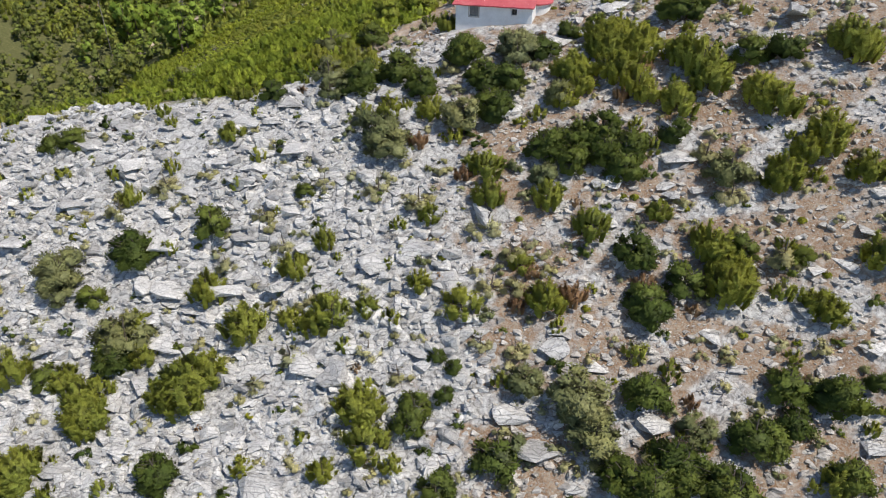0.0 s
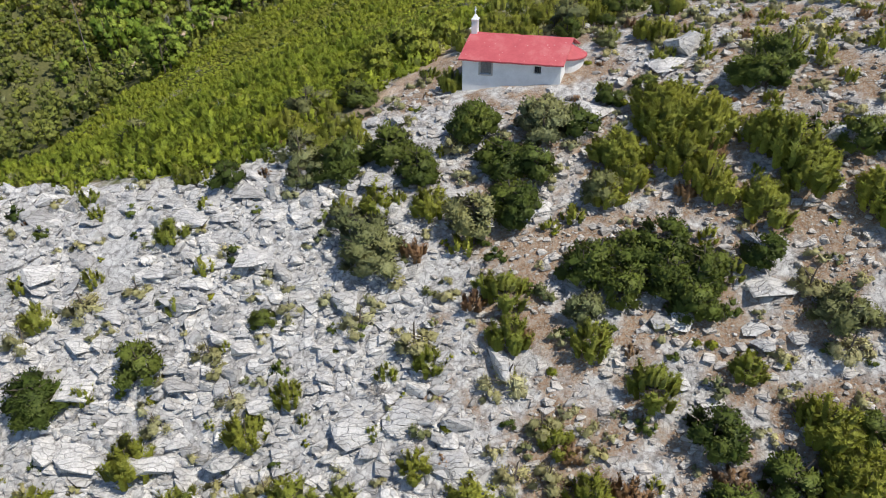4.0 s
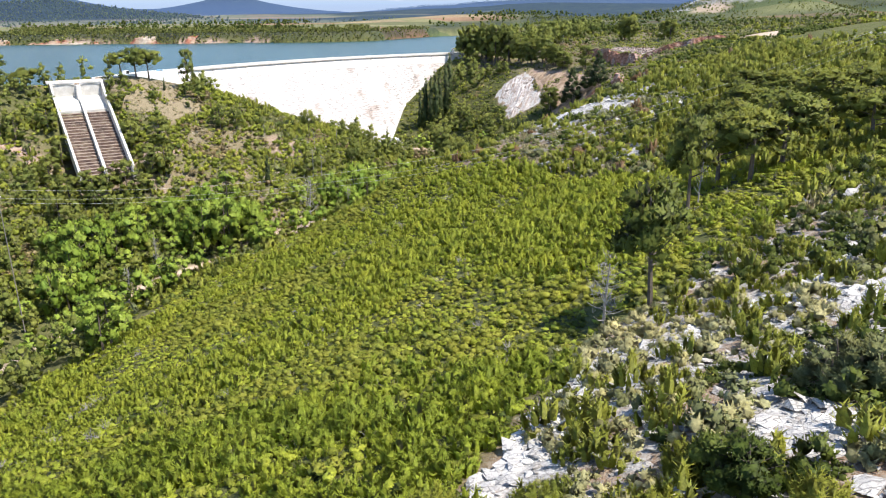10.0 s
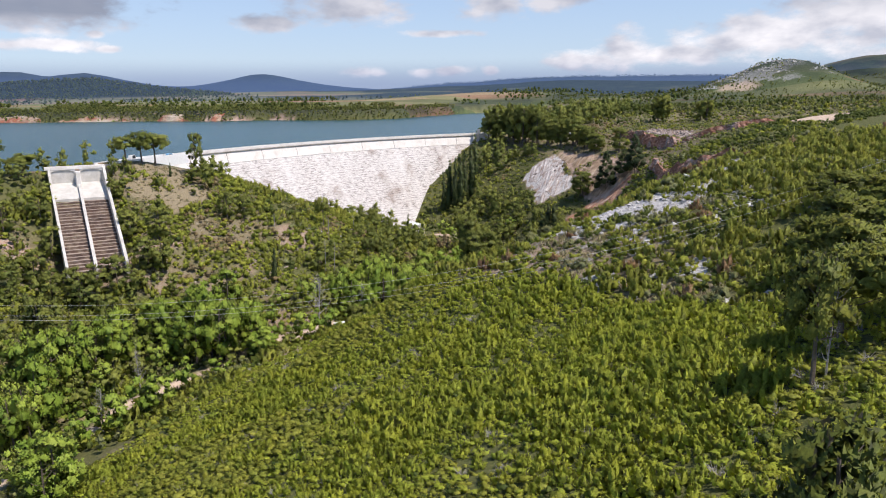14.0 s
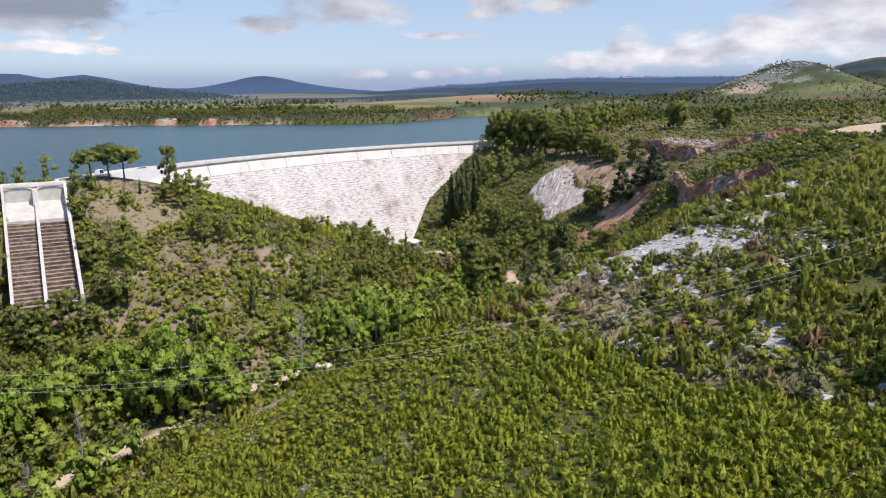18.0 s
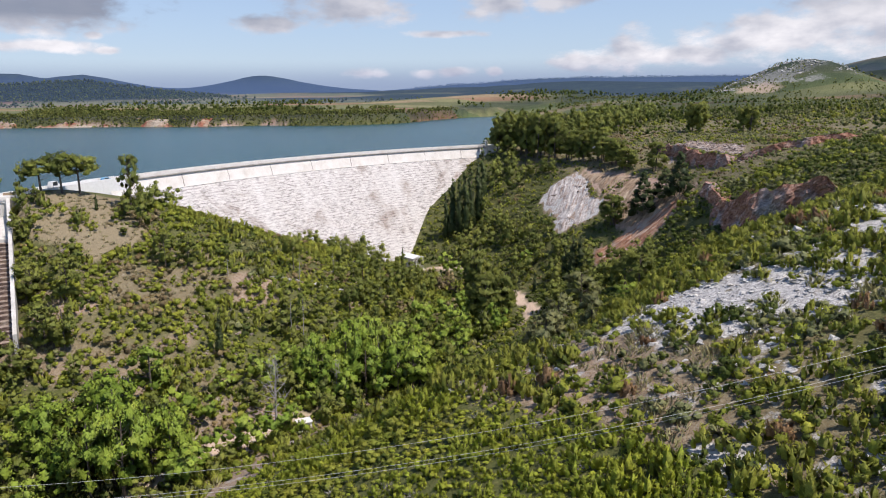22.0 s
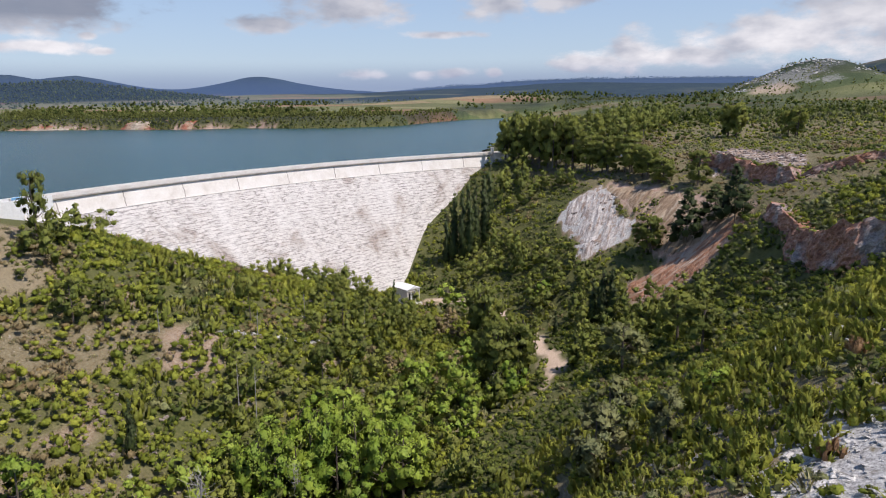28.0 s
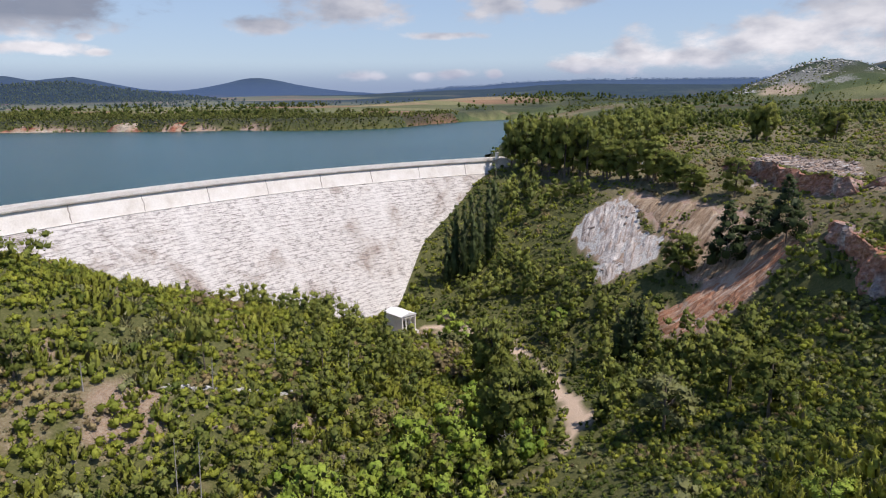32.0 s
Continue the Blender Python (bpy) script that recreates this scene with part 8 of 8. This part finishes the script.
def bank(poly, fall, tones, rough, label, seed):
    """A worn sheet of bare ground with small gullies that run down it."""
    px, py = [q[0] for q in poly], [q[1] for q in poly]
    X, Y = np.meshgrid(np.arange(min(px) - 4, max(px) + 4, 0.8), np.arange(min(py) - 4, max(py) + 4, 0.8))
    u, v = X * math.cos(fall) + Y * math.sin(fall), Y * math.cos(fall) - X * math.sin(fall)
    wx, wy = X + 3.0 * fbm(X, Y, 9, 3, seed), Y + 3.0 * fbm(X, Y, 9, 3, seed + 1)
    keep = inside(wx, wy, poly)
    rim = np.minimum(1.0, np.where(keep, dist_line(wx, wy, poly + poly[:1]), 0) / 2.5)
    Z = land(X, Y) + rim * (0.35 + rough * (fbm(v, u * 0.16, 3.2, 4, seed + 2, 0.6) + 0.5 * fbm(X, Y, 1.6, 3, seed + 3))) - 0.25 * (1 - rim)
    n = X.shape[1]
    idx = np.arange(X.size).reshape(X.shape)
    f = np.stack([idx[:-1, :-1], idx[:-1, 1:], idx[1:, 1:], idx[1:, :-1]], -1).reshape(-1, 4)
    f = f[keep.ravel()[f].all(1)]
    used, inv = np.unique(f, return_inverse=True)
    pts = np.stack([X, Y, Z], -1).reshape(-1, 3)[used]
    ob = new("bare_bank", mesh_of("bare_bank", pts, inv.reshape(-1, 4), streaked("streaked_earth", tones, fall)))
    return tagged(ob, label, "bank", "bare banks of the ravine")


bank(RED_SLOPE, math.atan2(0.22, -1.0), [(0.32, (0.3, 0.12, 0.07)), (0.46, (0.44, 0.22, 0.13)), (0.56, (0.52, 0.33, 0.23)), (0.68, (0.64, 0.54, 0.46))], 1.1, "red and cream eroded slope of bare earth", 401)
bank(GREY_CLIFF, math.atan2(-0.94, -0.35), [(0.32, (0.3, 0.21, 0.16)), (0.45, (0.42, 0.37, 0.34)), (0.56, (0.56, 0.53, 0.51)), (0.68, (0.66, 0.63, 0.6))], 1.3, "steep bare slab of pale grey rock with brown streaks", 411)
bank(BROWN_BANK, math.atan2(-0.7, -0.7), [(0.34, (0.2, 0.13, 0.085)), (0.48, (0.33, 0.24, 0.16)), (0.62, (0.42, 0.34, 0.25)), (0.72, (0.52, 0.46, 0.39))], 0.7, "brown stony bank with dry grass", 421)


def shore_bluff():
    """Low broken cliff of red and cream earth along the far shore."""
    x = np.arange(-880, -345, 3.0)
    y = far_bank(x) + 1.0
    top = (5.5 + 4.5 * fbm(x, x * 0, 40, 4, 331)) * step01(fbm(x, x * 0, 60, 3, 332), -0.3, 0.0)
    rows = []
    for v in np.linspace(0, 1, 9):
        z = LAKE_Z - 1.5 + v * (top + 1.5)
        push = 3.0 * fbm(x, z * 3, 16, 3, 333) + 7 * v
        rows.append(np.stack([x, y + push, z], -1))
    rows.append(np.stack([x, y + 26, np.maximum(land(x, y + 26) - 1.0, LAKE_Z)], -1))
    v = np.concatenate(rows)
    idx = np.arange(len(v)).reshape(-1, len(x))
    f = np.stack([idx[:-1, :-1], idx[:-1, 1:], idx[1:, 1:], idx[1:, :-1]], -1).reshape(-1, 4)
    m, nt, b = mat("red_and_cream_earth")
    p = where(nt)
    n0, n1 = noise_tex(nt, p, 0.035, 5.0, 0.65), noise_tex(nt, p, 0.25, 6.0, 0.7)
    col = ramp(nt, n0, [(0.4, (0.3, 0.11, 0.065)), (0.46, (0.33, 0.22, 0.15)), (0.56, (0.4, 0.34, 0.27))])
    col = mix(nt, 0.7, col, ramp(nt, n1, [(0.36, (0.35, 0.33, 0.3)), (0.58, (1.05, 1.05, 1.05))]), 'MULTIPLY')
    nt.links.new(col, b.inputs["Base Color"])
    b.inputs["Roughness"].default_value = 0.9
    ob = new("shore_bluff", mesh_of("shore_bluff", v, f, m))
    return tagged(ob, "low eroded bluff of red and cream earth above the water", "cliff")


shore_bluff()

# boulders that stand out
BOULDERS = [(18.6, 73.6, 3.0), (15.2, 70.5, 1.7), (13.6, 72.0, 1.5), (12.6, 70.2, 1.3), (5.0, 73.2, 0.8), (-3.9, 71.6, 1.7), (-5.9, 72.4, 1.6), (-8.0, 73.6, 1.2), (8.0, 72.3, 1.0), (16.6, 71.2, 1.2), (12.5, 83.5, 1.0), (24.0, 36.5, 1.4), (14.2, 52.4, 2.2), (18.2, 50.4, 1.6), (-11.5, 50.5, 3.2), (-8.0, 40.5, 3.0), (-26.0, 50.5, 2.8), (-30.0, 61.0, 3.0), (-6.0, 56.5, 2.6), (3.0, 51.5, 2.6), (-18.0, 57.5, 2.2), (8.5, 40.0, 2.6), (-2.5, 49.0, 2.8), (22.0, 52.0, 1.4), (26.0, 61.5, 2.4), (31.0, 64.0, 2.8), (20.0, 66.0, 1.8)]


def rugged(v, f, seed):
    """A boulder with broken, pitted faces."""
    bm = bmesh.new()
    vs = [bm.verts.new(p) for p in v]
    for t in f:
        bm.faces.new([vs[i] for i in t])
    bmesh.ops.subdivide_edges(bm, edges=bm.edges, cuts=3, use_grid_fill=True)
    p = np.array([q.co for q in bm.verts])
    n = fbm(p[:, 0] + p[:, 2] * 0.7 + 5 * seed, p[:, 1] - p[:, 2] * 0.6, 0.4, 3, seed)
    for q, k in zip(bm.verts, n):
        q.co *= 1 + 0.28 * k
    bmesh.ops.triangulate(bm, faces=bm.faces)
    bm.verts.index_update()
    out = np.array([q.co for q in bm.verts]), np.array([[c.index for c in t.verts] for t in bm.faces])
    bm.free()
    return out


def boulders():
    shapes = [mesh_of("boulder", *rugged(*rock_shape(950 + i, 0.7), 40 + i), M_ROCK) for i in range(5)]
    zs = land([b[0] for b in BOULDERS], [b[1] for b in BOULDERS])
    for k, (b, z) in enumerate(zip(BOULDERS, zs)):
        ob = new("boulder", shapes[k % 5])
        ob.matrix_basis = Matrix.LocRotScale((b[0], b[1], z + 0.08 * b[2]), Euler((0.1 * (k % 3), 0.1, k * 0.9)), (b[2], b[2], b[2] * 0.8))
        tagged(ob, "pale grey limestone boulder half sunk in the slope", "boulder", "boulders on the first slope")


boulders()

# ---- dam road, vehicles, huts, poles and wires ----
def along(points, width, z, thick, name, material, parent, label=""):
    """A level strip that follows points of the plan, to the left of their line."""
    bm = bmesh.new()
    rows = []
    for i, (x, y) in enumerate(points):
        a, b = points[max(i - 1, 0)], points[min(i + 1, len(points) - 1)]
        d = math.hypot(b[0] - a[0], b[1] - a[1])
        nx, ny = -(b[1] - a[1]) / d, (b[0] - a[0]) / d
        rows.append([bm.verts.new((x, y, z)), bm.verts.new((x + nx * width, y + ny * width, z)), bm.verts.new((x + nx * width, y + ny * width, z - thick)), bm.verts.new((x, y, z - thick))])
    for a, b in zip(rows[:-1], rows[1:]):
        for i in range(4):
            bm.faces.new((a[i], b[i], b[(i + 1) % 4], a[(i + 1) % 4]))
    bm.faces.new(rows[0][::-1]), bm.faces.new(rows[-1])
    bmesh.ops.recalc_face_normals(bm, faces=bm.faces)
    return part(name, (bm, material), parent, label)


def approach():
    top = thing("approach_road", Matrix.Identity(4), "pale road with white retaining wall leading onto the dam", "road")
    line = [(-149.5, 389), (-147.5, 400), (-145, 412), (-141.5, 428), (-136.8, 441)]
    along(line, 0.5, CREST_Z + 0.55, 8.0, "retaining_wall", M_LIME, top, "white retaining wall")
    along([(x - 0.52, y) for x, y in line], 6.5, CREST_Z - 0.5, 4.0, "roadway", M_ASPHALT, top)
    along([(x - 7.1, y + 1) for x, y in line], 0.4, CREST_Z + 0.5, 8.0, "far_parapet", M_LIME, top)


approach()


def vehicle(name, m, paint, length, height, label):
    top = thing(name, m, label, "car")
    w = 1.75
    bm = bmesh.new()
    prof = [(0, 0.35), (length, 0.35), (length, 0.85), (length * 0.75, 0.95), (length * 0.62, height), (length * 0.12, height), (0, 0.95)]
    a = [bm.verts.new((x, -w / 2, z)) for x, z in prof]
    b = [bm.verts.new((x, w / 2, z)) for x, z in prof]
    bm.faces.new(a), bm.faces.new(b[::-1])
    for i in range(len(prof)):
        bm.faces.new((a[i], b[i], b[(i + 1) % len(prof)], a[(i + 1) % len(prof)]))
    bmesh.ops.recalc_face_normals(bm, faces=bm.faces)
    bmesh.ops.bevel(bm, geom=list(bm.edges), offset=0.06, segments=1, affect='EDGES')
    part("body", (bm, paint), top)
    for s in (-1, 1):
        bm = bmesh.new()
        box(bm, length * 0.16, length * 0.6, s * (w / 2 + 0.006) - 0.01, s * (w / 2 + 0.006) + 0.01, 1.0, height - 0.1)
        part("window", (bm, M_GLASSY), top, "dark side window")
        for x in (0.2, 0.8):
            bm = bmesh.new()
            bmesh.ops.create_cone(bm, cap_ends=True, segments=14, radius1=0.32, radius2=0.32, depth=0.2, matrix=Matrix.Translation((length * x, s * w / 2, 0.32)) @ Matrix.Rotation(radians(90), 4, 'X'))
            part("wheel", (bm, M_DARK), top)


M_BLUE = surface("pale_blue_paint", [(0.3, (0.12, 0.3, 0.48)), (0.7, (0.18, 0.4, 0.6))], 1.0, rough=0.35, bump_d=0.001, grey=0.05)
M_WHITE = surface("white_paint", [(0.3, (0.7, 0.7, 0.7)), (0.7, (0.8, 0.8, 0.8))], 1.0, rough=0.35, bump_d=0.001, grey=0.05)
M_GLASSY = surface("dark_glass", [(0.3, (0.02, 0.025, 0.03)), (0.7, (0.04, 0.045, 0.05))], 1.0, rough=0.1, bump_d=0.0005, grey=0.05)
vehicle("car", pose(-143.2, 431, CREST_Z - 0.48, 0, 0, 66), M_BLUE, 4.1, 1.5, "light blue parked car on the dam road")
vehicle("van", pose(-150.6, 409, CREST_Z - 0.48, 0, 0, 80), M_WHITE, 5.2, 2.5, "white parked van beside the dam road")


def hut(x, y, z, w, d, h, turn, label):
    top = thing("hut", pose(x, y, z, 0, 0, turn), label, "building")
    bm = bmesh.new()
    box(bm, -w / 2, w / 2, -d / 2, d / 2, -1.5, h)
    part("wall", (bm, M_LIME), top)
    bm = bmesh.new()
    box(bm, -w / 2 - 0.25, w / 2 + 0.25, -d / 2 - 0.25, d / 2 + 0.25, h, h + 0.25, 0.03)
    part("roof", (bm, M_BAND), top)
    bm = bmesh.new()
    box(bm, -0.5, 0.5, -d / 2 - 0.03, -d / 2 + 0.05, 0.05, 2.05)
    part("door", (bm, M_SHUTTER), top)


hut(68.8, 585, 66.6, 3.4, 3.0, 3.0, -12, "small white hut on the bank above the dam")
hut(13.5, 622, 66.8, 6.0, 4.0, 3.2, 20, "low white guard house at the end of the dam")
hut(-45, 331, float(land(-45, 331)) + 0.2, 3.4, 2.6, 2.2, 30, "small white shed under the stream trees")


def gate_posts():
    top = thing("gate_pillars", pose(8.6, 612.5, CREST_Z - 0.5, 0, 0, 35), "pair of pale stone gate pillars on the dam", "gate")
    for x in (-3.0, 3.0):
        bm = bmesh.new()
        box(bm, x - 0.6, x + 0.6, -0.6, 0.6, 0, 3.4, 0.05)
        box(bm, x - 0.75, x + 0.75, -0.75, 0.75, 3.4, 3.75, 0.04)
        part("pillar", (bm, M_BAND), top)


gate_posts()


def poles():
    def pole(x, y, h, arm, label):
        top = thing("utility_pole", pose(x, y, float(land(x, y)) - 0.3, 0, 0, arm), label, "pole", "utility poles")
        part("shaft", mesh_of("shaft", *limb([(0, 0, 0), (0, 0, h / 2), (0, 0, h)], 0.16, 0.10, 7), M_POLE), top)
        bm = bmesh.new()
        box(bm, -0.06, 0.06, -1.3, 1.3, h - 0.7, h - 0.56)
        part("crossarm", (bm, M_POLE), top)
        for o in (-1.15, 0.0, 1.15):
            bm = bmesh.new()
            bmesh.ops.create_cone(bm, cap_ends=True, segments=7, radius1=0.07, radius2=0.04, depth=0.24, matrix=Matrix.Translation((0, o, h - 0.45)))
            part("insulator", (bm, M_BAND), top)
    for x, y, h in ((145, 815, 9), (166, 812, 8), (158, 725, 8), (165, 692, 8), (202, 690, 8), (88, 618, 8), (190, 834, 10), (224, 828, 10), (255, 825, 10)):
        pole(x, y, h, 30, "wooden utility pole on the plateau")
    pole(119, 250, 13, 0, "wooden pole carrying wires over the slope")
    pole(-112, 238.5, 40 - float(land(-112, 238.5)) + 11, 0, "tall pole carrying wires over the valley")
    for k, (dy, dz) in enumerate(((0.0, 0.0), (-1.1, -1.9), (1.1, -3.6))):
        pts = [(x, 244 + 0.05 * x + dy, 58.8 + dz + 0.17 * x + 0.001 * x * x) for x in np.linspace(-112, 119, 40)]
        ob = new("power_line", mesh_of("power_line", *limb(pts, 0.018, 0.018, 5), M_WIRE))
        tagged(ob, "thin bright overhead wire spanning the valley", "wire", "overhead wires")


M_POLE = surface("weathered_pole", [(0.3, (0.2, 0.17, 0.14)), (0.7, (0.34, 0.3, 0.26))], 3.0, bump_d=0.01)
M_WIRE = surface("aluminium_wire", [(0.3, (0.6, 0.6, 0.58)), (0.7, (0.75, 0.75, 0.72))], 3.0, rough=0.4, bump_d=0.0005, grey=0.1)
poles()


def dead_trunks():
    """Bare grey trunks left standing on the hill."""
    spots = [(-57.4, 370.5, 15), (-54.3, 372.8, 14), (-81.4, 386.5, 6), (-54.8, 425.4, 8.5), (-38.4, 433.5, 9), (-62, 402, 7)]
    rng = np.random.default_rng(91)
    for x, y, h in spots:
        lean = rng.normal(size=2) * 0.03 * h
        tw = [limb([(0, 0, -0.4), (lean[0] * 0.4, lean[1] * 0.4, h * 0.5), (lean[0], lean[1], h)], 0.17, 0.05, 6)]
        for i in range(5):
            u = rng.uniform(0.5, 0.95)
            p = np.array((lean[0] * u, lean[1] * u, h * u))
            tw.append(limb([p, p + rng.normal(size=3) * 0.6 + (0, 0, 0.3)], 0.05, 0.02, 4))
        ob = new("dead_tree", mesh_of("dead_tree", *join(tw), M_DEADWOOD))
        ob.matrix_basis = pose(x, y, float(land(x, y)))
        tagged(ob, "bare grey trunk of a dead tree", "dead tree", "dead trunks")


dead_trunks()
